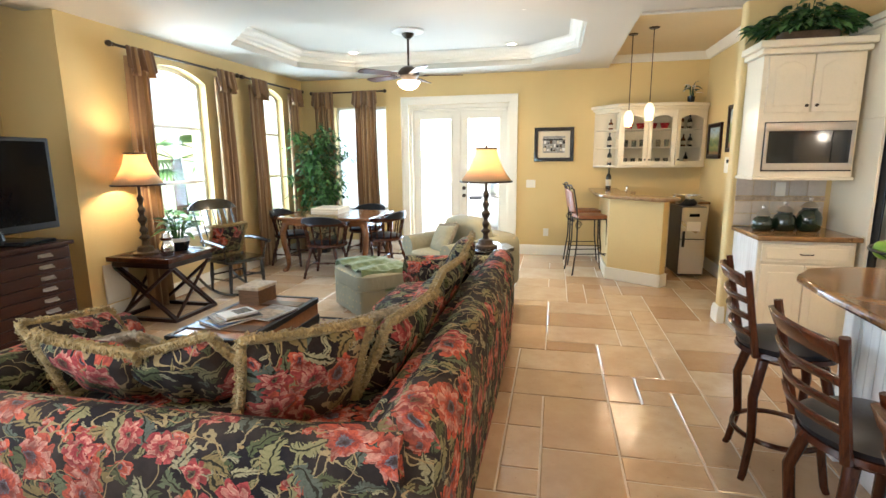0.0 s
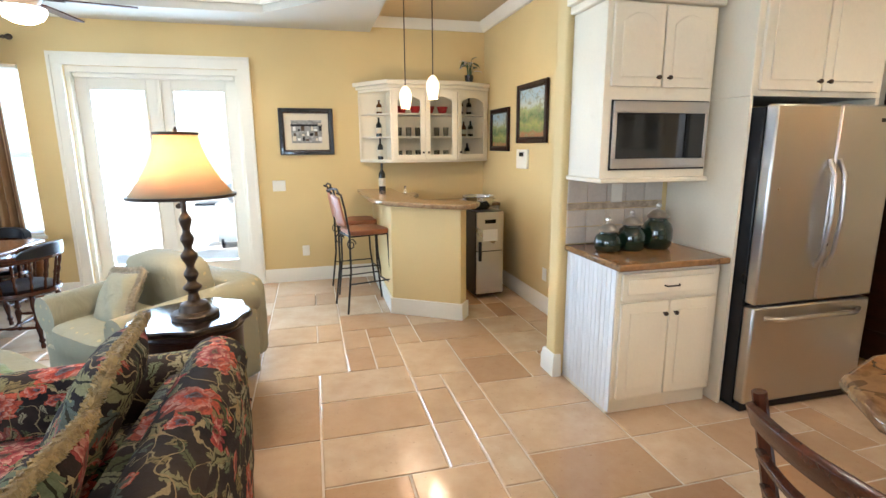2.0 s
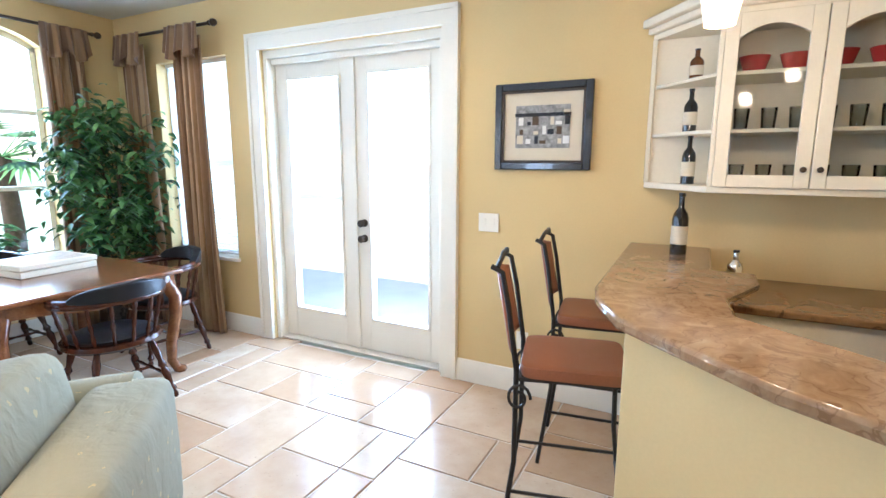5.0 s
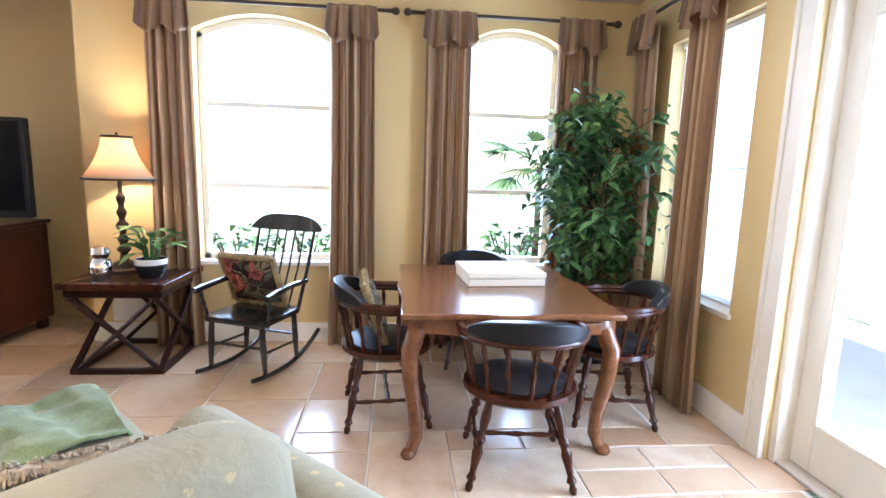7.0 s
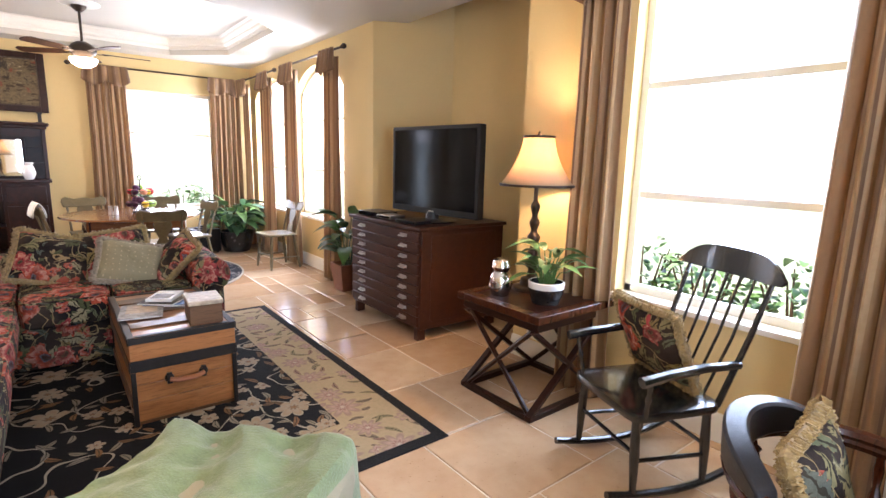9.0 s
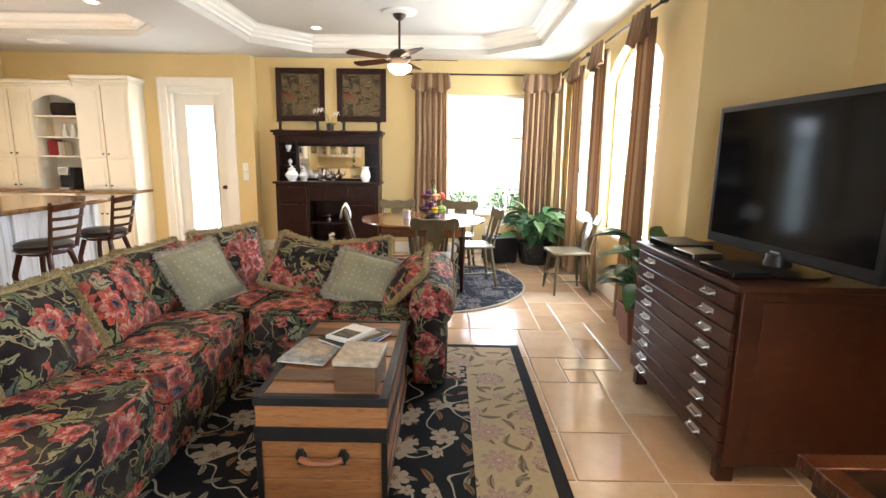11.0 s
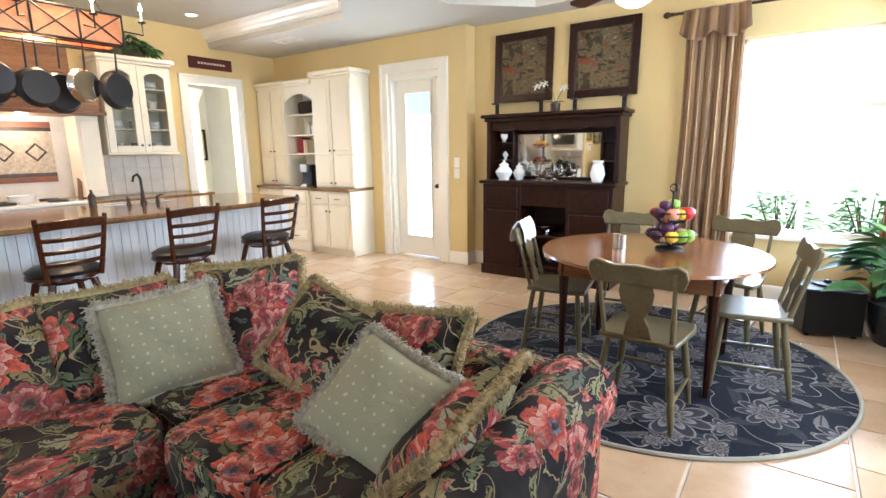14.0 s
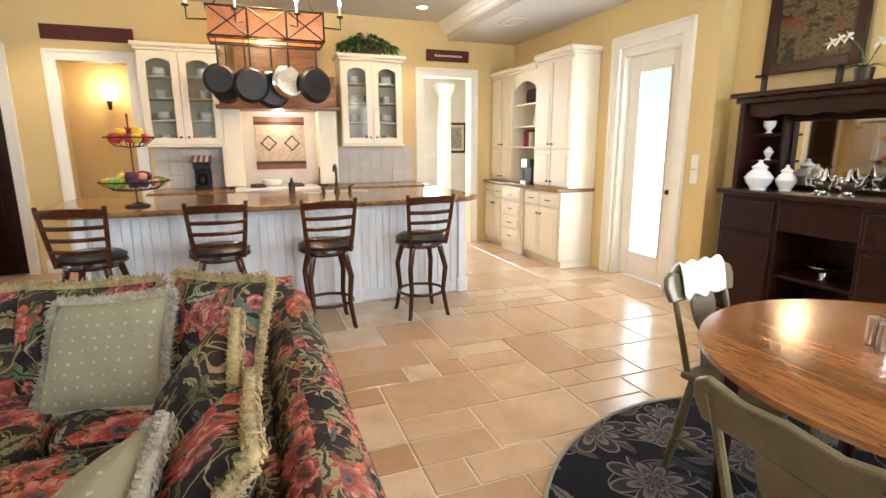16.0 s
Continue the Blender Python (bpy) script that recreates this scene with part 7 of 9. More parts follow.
# ---- ceiling fans and lights ----


def fan(x, y, turn, zt=3.02):
    o = thing("ceiling_fan", (x, y, zt), "bronze ceiling fan with dark blades and a lit frosted bowl", "fan", "ceiling fans", turn)
    part("medallion", G().lathe([(0.001, -0.03), (0.12, -0.03), (0.19, -0.015), (0.20, 0.0), (0.001, 0.0)], n=32), "trim_white", o, "white plaster medallion")
    part("canopy", G().lathe([(0.001, -0.09), (0.03, -0.09), (0.07, -0.05), (0.075, -0.03), (0.001, -0.03)], n=20), "bronze", o)
    part("downrod", G().lathe([(0.013, -0.40), (0.013, -0.08)], n=10), "bronze", o)
    part("motor", G().lathe([(0.001, -0.40), (0.05, -0.40), (0.10, -0.43), (0.13, -0.47), (0.13, -0.51), (0.09, -0.55), (0.07, -0.57), (0.001, -0.57)], n=28), "bronze", o)
    part("light_bowl", G().lathe([(0.13, -0.575), (0.135, -0.59), (0.11, -0.635), (0.06, -0.665), (0.001, -0.675)], n=28), "lamp_frosted", o, "lit frosted glass bowl")
    for k in range(5):
        m = pose(0, 0, -0.505, 0, 0, 72 * k) @ pose(0, 0, 0, 10, 0, 0)
        b = part("blade", G().prism([(0.18, -0.05), (0.30, -0.065), (0.62, -0.075), (0.66, -0.04), (0.66, 0.04), (0.62, 0.075), (0.30, 0.065), (0.18, 0.05)], -0.004, 0.004, m), "chest_wood", o)
        part("blade_iron", G().box(0.09, -0.018, -0.012, 0.24, 0.018, -0.004, m), "bronze", b, "", 0.003)
    point("fan_light", (x, y, zt - 0.74), 7, 0.08, (1, 0.83, 0.60))
    return o


fan(-1.58, 6.80, 12)
fan(-1.72, -0.10, 40)


def downlight(x, y, z, power=9):
    o = thing("downlight", (x, y, z), "small round recessed ceiling light, lit", "ceiling light", "recessed lights")
    part("trim_ring", G().lathe([(0.055, -0.004), (0.08, -0.006), (0.085, 0.0), (0.05, 0.0)], n=24, close=False), "trim_white", o)
    part("lens", G().lathe([(0.001, -0.003), (0.055, -0.003)], n=20, close=False), "downlight_glow", o, "glowing lens")
    s = new("downlight_beam", bpy.data.lights.new("downlight_beam", "SPOT"))
    s.data.energy, s.data.spot_size, s.data.spot_blend, s.data.color, s.data.shadow_soft_size = power, radians(110), 0.6, (1, 0.80, 0.55), 0.05
    s.location = (x, y, z - 0.02)


for x, y in ((-2.69, 5.85), (-0.43, 7.80), (-2.68, 7.80), (-0.40, 5.85), (-2.75, 0.95), (-0.55, 0.95), (-0.60, -0.85), (1.55, 0.15), (1.55, 4.0), (3.35, 0.15), (3.35, 4.0)):
    downlight(x, y, 3.018, 23 if x > 1 else 13)
for x, y, z in ((-1.84, 5.82, 3.019), (0.0, 6.1, 3.019), (2.74, -0.74, 2.799)):
    v = thing("ceiling_vent", (x, y, z), "white slatted air vent in the ceiling", "vent", "air vents")
    part("frame", G().box(-0.19, -0.11, -0.012, 0.19, -0.085, 0).box(-0.19, 0.085, -0.012, 0.19, 0.11, 0).box(-0.19, -0.085, -0.012, -0.165, 0.085, 0).box(0.165, -0.085, -0.012, 0.19, 0.085, 0), "trim_white", v, "", 0.002)
    for k in range(7):
        part("slat", G().box(-0.165, -0.075 + 0.023 * k, -0.01, 0.165, -0.064 + 0.023 * k, -0.003), "trim_white", v)

# ---- the bar ----
bar = thing("bar_counter", (0, 0, 0), "angled yellow plaster bar with a stone top and white baseboard", "bar")
part("front_wall", G().prism([(0.86, 8.69), (0.86, 7.24), (1.42, 6.87), (1.50, 6.97), (0.98, 7.31), (0.98, 8.69)], 0, 1.02), "wall_paint", bar, "", 0.006)
part("baseboard", G().prism([(0.838, 8.69), (0.838, 7.228), (1.425, 6.842), (1.522, 6.968), (1.50, 6.985), (1.42, 6.872), (0.858, 7.242), (0.858, 8.69)], 0.0, 0.15), "trim_white", bar, "white baseboard", 0.003)
part("stone_top", G().prism([(0.69, 8.69), (0.71, 7.55), (0.74, 7.40), (0.84, 7.18), (1.20, 6.84), (1.40, 6.72), (1.52, 6.76), (1.62, 6.94), (1.58, 7.02), (1.16, 7.36), (1.14, 7.60), (1.26, 7.90), (1.26, 8.06), (1.10, 8.06), (1.10, 8.69)], 1.02, 1.06), "bar_stone", bar, "polished tan stone top", 0.012)
part("back_counter", G().box(1.0, 8.10, 0, 2.24, 8.69, 0.88), "cabinet_cream", bar, "cream base cabinet behind the bar", 0.004)
part("back_top", G().box(0.99, 8.07, 0.88, 2.245, 8.69, 0.915), "granite_brown", bar, "brown granite top", 0.008)
wc = thing("wine_cooler", (1.88, 7.70, 0), "tall steel and black drinks cooler standing by the bar", "cooler", "", 4)
part("body", G().box(-0.15, -0.24, 0.03, 0.15, 0.26, 0.90), "plastic_black", wc, "", 0.008)
part("door", G().box(-0.148, -0.262, 0.50, 0.148, -0.241, 0.895), "steel", wc, "", 0.006)
part("door", G().box(-0.148, -0.262, 0.05, 0.148, -0.241, 0.49), "steel", wc, "", 0.006)
part("control_panel", G().box(-0.06, -0.264, 0.78, 0.06, -0.2625, 0.82), "screen", wc)
part("label_sheet", G().box(-0.08, -0.2638, 0.60, 0.08, -0.2625, 0.72), "paper_white", wc, "white printed label sheet")
part("handle", G().box(-0.13, -0.285, 0.40, -0.10, -0.262, 0.60), "plastic_black", wc, "", 0.004)
ib = thing("ice_bucket", (1.86, 7.72, 0.901), "round polished steel ice bucket on the drinks cooler", "bucket")
part("bowl", G().lathe([(0.001, 0), (0.11, 0), (0.15, 0.05), (0.165, 0.13), (0.175, 0.135), (0.16, 0.125), (0.14, 0.05), (0.001, 0.02)], n=28), "chrome", ib)
for k in range(2):
    part("handle", G().tube([((0.16 + 0.03 * math.sin(a * 0.4)) * (1 if k else -1), -0.04 + 0.01 * a, 0.10) for a in range(9)], 0.006, 6), "chrome", ib)


def bottle(where, h, r, mat, label_mat="paper_mat"):
    o = thing("bottle", where, "glass drinks bottle with a paper label", "bottle", "bottles at the bar")
    part("glass", G().lathe([(0.001, 0), (r, 0), (r, h * 0.58), (r * 0.85, h * 0.66), (r * 0.36, h * 0.76), (r * 0.34, h * 0.95), (0.001, h * 0.95)], n=16), mat, o)
    part("cap", G().lathe([(0.001, h * 0.951), (r * 0.4, h * 0.951), (r * 0.4, h), (0.001, h)], n=12), "iron", o)
    part("label", G().lathe([(r * 1.015, h * 0.16), (r * 1.015, h * 0.46)], n=16, close=False), label_mat, o)
    return o


bottle((0.95, 8.42, 1.061), 0.30, 0.038, "bottle_dark")
bottle((1.20, 8.36, 0.916), 0.19, 0.034, "chrome")
uc = thing("bar_wall_cabinet", (0, 8.695, 0), "cream wall cabinet with open end shelves and glazed doors", "cabinet")
A0, B0, C0, D0 = (0.74, 0), (1.05, -0.40), (1.80, -0.40), (2.22, -0.14)
poly = [(0.74, 0), (1.05, -0.38), (1.80, -0.38), (2.245, -0.16), (2.245, 0)]
for z0, z1, s in ((1.37, 1.40, 1.0), (2.14, 2.17, 1.0)):
    part("board", G().prism(poly, z0, z1), "cabinet_cream", uc, "", 0.004)
part("cornice", G().prism([(0.71, 0), (1.03, -0.41), (1.815, -0.41), (2.246, -0.19), (2.246, 0)], 2.17, 2.205).prism([(0.68, 0), (1.01, -0.44), (1.83, -0.44), (2.247, -0.22), (2.247, 0)], 2.205, 2.25), "cabinet_cream", uc, "moulded cream cornice", 0.008)
part("back", G().box(0.74, -0.012, 1.40, 2.24, 0, 2.14), "cabinet_cream", uc)
part("divider", G().box(1.05, -0.375, 1.40, 1.07, -0.012, 2.14), "cabinet_cream", uc, "", 0.003)
for z in (1.64, 1.89):
    part("end_shelf", G().prism([(0.76, -0.012), (1.05, -0.36), (1.05, -0.012)], z, z + 0.018), "cabinet_cream", uc, "", 0.003)
    part("shelf", G().prism([(1.071, -0.012), (1.071, -0.35), (1.80, -0.35), (2.22, -0.15), (2.22, -0.012)], z, z + 0.018), "cabinet_cream", uc, "", 0.003)
part("end_stile", G().box(0.742, -0.03, 1.40, 0.765, -0.012, 2.14), "cabinet_cream", uc, "", 0.003)


def glazed_leaf(parent, m, w, h, arch_h=0.05, fw=0.055, knob=1):
    """A glazed cabinet door in its own plane: x across, z up, front at -y."""
    n = 10
    d = G().box(0, 0, 0, fw, 0.022, h, m).box(w - fw, 0, 0, w, 0.022, h, m).box(fw, 0, 0, w - fw, 0.022, fw, m)
    for k in range(n):
        x0, x1 = fw + (w - 2 * fw) * k / n, fw + (w - 2 * fw) * (k + 1) / n
        z0, z1 = (h - fw - arch_h * (2 * (x - w / 2) / (w - 2 * fw)) ** 2 for x in (x0, x1))
        d.add([(x0, 0, z0), (x1, 0, z1), (x1, 0, h), (x0, 0, h), (x0, 0.022, z0), (x1, 0.022, z1), (x1, 0.022, h), (x0, 0.022, h)], [(0, 1, 2, 3), (7, 6, 5, 4), (1, 0, 4, 5), (3, 2, 6, 7)], m)
    leaf = part("door", d, "cabinet_cream", parent, "", 0.003)
    clear_shadow(part("pane", G().add([(fw, 0.012, fw), (w - fw, 0.012, fw), (w - fw, 0.012, h - fw), (fw, 0.012, h - fw)], [(0, 1, 2, 3)], m), "cabinet_glass", leaf, "", 0, False))
    kx = w - fw / 2 if knob > 0 else fw / 2
    part("knob", G().lathe([(0.006, 0), (0.006, 0.012), (0.013, 0.018), (0.012, 0.027), (0.001, 0.03)], n=10, m=m @ pose(kx, 0, 0.08, 90, 0, 0)), "bronze", leaf, "dark bronze knob")
    return leaf


def panel_leaf(parent, m, w, h, arch_h=0.0, fw=0.06, knob=1, kz=0.08, name="door", handle=False):
    """A raised-panel cabinet door or drawer front: x across, z up, front at -y."""
    leaf = part(name, G().box(0, 0, 0, w, 0.02, h, m), "cabinet_cream", parent, "", 0.004)
    n = 12
    top = [(fw + (w - 2 * fw) * k / n, h - fw - arch_h * (2 * (k / n) - 1) ** 2) for k in range(n, -1, -1)]
    poly = [(fw, fw), (w - fw, fw)] + top
    part("raised_panel", G().prism(poly, 0.0, 0.007, m @ pose(0, 0, 0, 90, 0, 0)), "cabinet_cream", leaf, "", 0.006)
    if handle:
        part("handle", G().tube([(w / 2 - 0.05, 0, h / 2), (w / 2 - 0.04, -0.022, h / 2 - 0.004), (w / 2 + 0.04, -0.022, h / 2 - 0.004), (w / 2 + 0.05, 0, h / 2)], 0.005, 6, m=m), "bronze", leaf, "dark bronze pull")
    elif knob:
        kx = w - 0.03 if knob > 0 else 0.03
        part("knob", G().lathe([(0.006, 0), (0.006, 0.012), (0.013, 0.018), (0.012, 0.027), (0.001, 0.03)], n=10, m=m @ pose(kx, 0, kz, 90, 0, 0)), "bronze", leaf, "dark bronze knob")
    return leaf


glazed_leaf(uc, pose(1.07, -0.402, 1.40), 0.362, 0.74, 0.05, 0.055, 1)
glazed_leaf(uc, pose(1.436, -0.402, 1.40), 0.362, 0.74, 0.05, 0.055, -1)
glazed_leaf(uc, pose(1.81, -0.402, 1.40, 0, 0, 26.3), 0.47, 0.74, 0.05, 0.055, -1)
for x, y, z, h, mm in ((0.96, 8.56, 1.401, 0.24, "bottle_dark"), (0.95, 8.56, 1.659, 0.21, "bottle_dark"), (0.96, 8.57, 1.909, 0.15, "bottle_amber"), (1.95, 8.55, 1.659, 0.17, "bottle_amber"), (2.05, 8.60, 1.659, 0.18, "bottle_dark"), (1.92, 8.58, 1.909, 0.20, "bottle_amber"), (2.03, 8.60, 1.909, 0.19, "bottle_dark"), (2.0, 8.57, 1.401, 0.18, "bottle_dark")):
    bottle((x, y, z), h, 0.032, mm)
for k in range(12):
    row, col = divmod(k, 6)
    o = thing("drinking_glass", (1.17 + 0.11 * col, 8.50, 1.401 if row == 0 else 1.659), "clear stemless drinking glass on the cabinet shelf", "glass", "glasses at the bar")
    part("bowl", G().lathe([(0.001, 0), (0.028, 0), (0.034, 0.10), (0.031, 0.10), (0.025, 0.01), (0.001, 0.008)], n=14), "cabinet_glass", o)
for k in range(4):
    o = thing("red_bowl", (1.20 + 0.16 * k, 8.50, 1.909), "red glass bowl on the cabinet's top shelf", "bowl", "red bowls")
    part("body", G().lathe([(0.001, 0), (0.04, 0), (0.065, 0.08), (0.06, 0.08), (0.035, 0.01), (0.001, 0.008)], n=16), "red_glass", o)
for x, y, z in ((1.04, 7.35, 1.97), (1.23, 7.08, 2.03)):
    o = thing("pendant_lamp", (x, y, z), "small amber and white glass pendant lamp on a thin rod, lit", "pendant lamp", "pendants over the bar")
    part("shade", G().lathe([(0.040, -0.085), (0.046, -0.05), (0.056, 0.0), (0.055, 0.04), (0.036, 0.085), (0.012, 0.11)], n=22, close=False), "pendant_glass", o, "amber glass shade")
    part("bulb", G().lathe([(0.001, -0.02), (0.025, 0.0), (0.02, 0.05), (0.001, 0.07)], n=12), "lamp_frosted", o)
    part("rod", G().tube([(0, 0, 0.11), (0, 0, 2.95 - z)], 0.005, 8), "bronze", o)
    part("canopy", G().lathe([(0.001, 0), (0.05, 0), (0.06, 0.012), (0.001, 0.012)], 0, 0, 2.946 - z, 18), "bronze", o)
    point("pendant_light", (x, y, z - 0.12), 5, 0.04)
potted("orchid", (2.0, 8.50, 2.251), "pot_black", 0.05, 0.09, 12, 0.12, 0.05, 0.22, "white orchid in a dark pot on the bar cabinet", ("leaf_dark", "petal_white"), seed=9)


def bar_stool():
    """A wrought iron bar stool with brown leather; it faces +x."""
    o = thing("bar_stool", (0, 0, 0), "wrought iron bar stool with curled details and brown leather seat", "stool", "stools at the bar")
    part("seat", G().soft(-0.19, -0.19, 0.735, 0.20, 0.19, 0.785, 0.25, 8), "brown_leather", o, "brown leather seat")
    for sy in (-1, 1):
        part("back_leg", G().tube([(-0.25, sy * 0.19, 0), (-0.20, sy * 0.17, 0.40), (-0.20, sy * 0.17, 0.76), (-0.235, sy * 0.165, 1.0), (-0.26, sy * 0.16, 1.12), (-0.30, sy * 0.155, 1.14)], 0.010, 8), "iron", o)
        part("front_leg", G().tube([(0.24, sy * 0.19, 0), (0.19, sy * 0.17, 0.40), (0.18, sy * 0.16, 0.74)], 0.010, 8), "iron", o)
        part("side_stretcher", G().tube([(-0.215, sy * 0.178, 0.28), (0.205, sy * 0.178, 0.28)], 0.007, 6), "iron", o)
        part("scroll", G().tube([(-0.19 + 0.045 * math.cos(a * 0.35) * (1 - a / 40), sy * 0.18, 0.66 + 0.055 * math.sin(a * 0.35) * (1 - a / 40)) for a in range(24)], 0.006, 6), "iron", o)
    part("front_stretcher", G().tube([(0.205, -0.178, 0.24), (0.205, 0.178, 0.24)], 0.008, 6), "iron", o)
    part("back_bar", G().tube([(-0.28, -0.158, 1.135), (-0.27, -0.07, 1.165), (-0.27, 0.07, 1.165), (-0.28, 0.158, 1.135)], 0.010, 8), "iron", o)
    g = G()
    g.sheet(lambda u, v: (-0.215 - 0.05 * v - 0.025 * math.cos(math.pi * (u - 0.5)), (u - 0.5) * (0.30 - 0.03 * v), 0.82 + 0.30 * v - 0.03 * abs(2 * u - 1) * v), 12, 10)
    part("back_sling", g, "brown_leather", o, "brown leather back sling", 0, True, 0.008)
    part("seat_frame", G().tube([(-0.19, -0.17, 0.73), (0.18, -0.16, 0.73), (0.18, 0.16, 0.73), (-0.19, 0.17, 0.73), (-0.19, -0.17, 0.73)], 0.008, 6), "iron", o)
    return o


bs = bar_stool()
bs.matrix_basis = pose(0.64, 7.55, 0, 0, 0, 14)
copy_thing(bs, pose(0.62, 8.20, 0, 0, 0, 8))
pic = framed("picture", (0.155, 8.694, 1.46), 0.59, 0.51, "-y", "black_lacquer", "print_grey", "black framed street print in a cream mount on the wall", 0.085, 0.045, 180)
for k in range(22):
    x, z = -0.165 + 0.047 * (k % 7), 0.155 + 0.055 * (k // 7)
    part("printed_shape", G().box(x, 0.0121, z, x + (0.038, 0.022, 0.030)[k % 3], 0.0126 + 0.0001 * (k % 5), z + (0.045, 0.030, 0.050, 0.020)[k % 4]), ("paper_white", "print_grey", "plastic_black", "paper_mat", "bark")[(k * 3) % 5], pic)
part("printed_shape", G().box(-0.17, 0.0121, 0.315, 0.17, 0.0127, 0.335), "plastic_black", pic)
for y, z0, w, h in ((7.26, 1.57, 0.68, 0.56), (8.10, 1.49, 0.56, 0.46)):
    o = framed("painting", (2.246, y, z0), w, h, "-x", "dark_wood", "painting_country", "small dark framed painting of green hills on the bar wall", 0, 0.045, 90)
kp = thing("alarm_panel", (2.249, 7.46, 1.32), "white alarm keypad on the bar wall", "keypad", "", 90)
part("case", G().box(-0.13, 0, 0, 0.13, 0.025, 0.19), "trim_white", kp, "", 0.006)
part("display", G().box(-0.05, 0.0252, 0.12, 0.05, 0.027, 0.16), "screen", kp)


def plate(name, where, turn, label, double=False):
    o = thing(name, where, label, "wall plate", "switches and sockets", turn)
    w = 0.07 if double else 0.04
    part("plate", G().box(-w, 0, -0.06, w, 0.007, 0.06), "trim_white", o, "", 0.003)
    for x in ((-0.03, 0.03) if double else (0,)):
        part("rocker", G().box(x - 0.012, 0.0071, -0.025, x + 0.012, 0.012, 0.025), "trim_white", o, "", 0.002)


plate("light_switch", (-0.18, 8.697, 1.12), 180, "white double light switch by the french doors", True)
plate("power_outlet", (0.07, 8.697, 0.36), 180, "white power outlet above the baseboard")
plate("power_outlet", (2.247, 6.9, 0.36), 90, "white power outlet above the baseboard")
plate("light_switch", (0.64, -1.457, 1.25), 0, "white light switch beside the pantry door")
plate("light_switch", (0.64, -1.457, 1.12), 0, "white light switch beside the pantry door")
plate("power_outlet", (-2.9, -1.647, 0.36), 0, "white power outlet under the dining window")

# ---- kitchen: tall cabinet, fridge ----
kc = thing("microwave_cabinet", (1.75, 5.615, 0), "cream painted wall cabinet over a built-in microwave", "cabinet")
# local: x across, front at -y
part("body", G().box(0.0, -0.36, 1.36, 0.70, 0, 2.30), "cabinet_cream", kc, "", 0.004)
part("bottom_ledge", G().box(-0.015, -0.40, 1.335, 0.70, 0, 1.36), "cabinet_cream", kc, "", 0.006)
part("cornice", G().box(-0.03, -0.40, 2.30, 0.72, 0, 2.345).box(-0.055, -0.43, 2.345, 0.735, 0, 2.40), "cabinet_cream", kc, "moulded cornice", 0.010)
panel_leaf(kc, pose(0.035, -0.381, 1.86), 0.31, 0.43, 0.05, 0.05, 1, 0.05)
panel_leaf(kc, pose(0.355, -0.381, 1.86), 0.31, 0.43, 0.05, 0.05, -1, 0.05)
mw = thing("microwave", (1.80, 5.615, 1.405), "built-in steel microwave with a dark glass door", "microwave")
part("body", G().box(0.0, -0.372, 0.0, 0.635, -0.361, 0.385), "plastic_black", mw, "", 0.003)
part("top_trim", G().box(0.006, -0.384, 0.315, 0.629, -0.3721, 0.378), "steel", mw, "brushed steel upper trim", 0.004)
part("bottom_trim", G().box(0.006, -0.384, 0.010, 0.629, -0.3721, 0.064), "steel", mw, "brushed steel lower trim", 0.004)
part("side_trim", G().box(0.006, -0.384, 0.0645, 0.030, -0.3721, 0.3145), "steel", mw, "", 0.003)
part("side_trim", G().box(0.606, -0.384, 0.0645, 0.629, -0.3721, 0.3145), "steel", mw, "", 0.003)
part("door_glass", G().box(0.031, -0.381, 0.0645, 0.475, -0.3721, 0.3145), "oven_glass", mw, "dark reflecting glass door")
part("control_panel", G().box(0.482, -0.381, 0.0645, 0.605, -0.3721, 0.3145), "oven_glass", mw, "black glass control panel")

bc = thing("base_cabinet", (1.77, 5.615, 0), "cream base cabinet with beaded side, drawer and two doors", "cabinet")
part("body", G().box(0.006, -0.56, 0.09, 0.68, 0, 0.875), "cabinet_cream", bc, "", 0.004)
part("toe_kick", G().box(0.0, -0.53, 0, 0.68, 0, 0.09), "cabinet_cream", bc)
for k in range(12):
    part("bead_board", G().box(-0.002, -0.555 + 0.046 * k, 0.02, 0.0058, -0.555 + 0.046 * k + 0.042, 0.872), "beadboard_white", bc, "", 0.002)
panel_leaf(bc, pose(0.03, -0.581, 0.70), 0.62, 0.15, 0, 0.03, 0, 0, "drawer", True)
panel_leaf(bc, pose(0.03, -0.581, 0.11), 0.305, 0.57, 0, 0.055, 1, 0.50)
panel_leaf(bc, pose(0.345, -0.581, 0.11), 0.305, 0.57, 0, 0.055, -1, 0.50)
ct = thing("countertop", (1.75, 5.615, 0.876), "polished brown granite countertop", "countertop")
part("slab", G().box(-0.005, -0.62, 0, 0.715, 0, 0.038), "granite_brown", ct, "", 0.010)
bsx = thing("backsplash", (1.75, 5.614, 0.915), "beige stone tile backsplash with a mosaic band", "backsplash")
for r in range(3):
    if r == 1:
        part("mosaic_band", G().box(0.0, -0.012, 0.225, 0.70, -0.001, 0.265), "mosaic", bsx)
    for c in range(5):
        z0 = (0.005, 0.115, 0.27)[r]
        part("tile", G().box(0.002 + 0.14 * c, -0.010, z0, 0.138 + 0.14 * c, -0.001, z0 + (0.105 if r < 2 else 0.145)), "backsplash", bsx, "", 0.003)
plate("power_outlet", (2.10, 5.604, 1.24), 180, "white power outlet in the backsplash")
CAN = [(0.001, 0), (0.066, 0), (0.080, 0.012), (0.088, 0.05), (0.087, 0.095), (0.074, 0.125), (0.054, 0.140), (0.052, 0.150), (0.058, 0.155), (0.001, 0.155)]
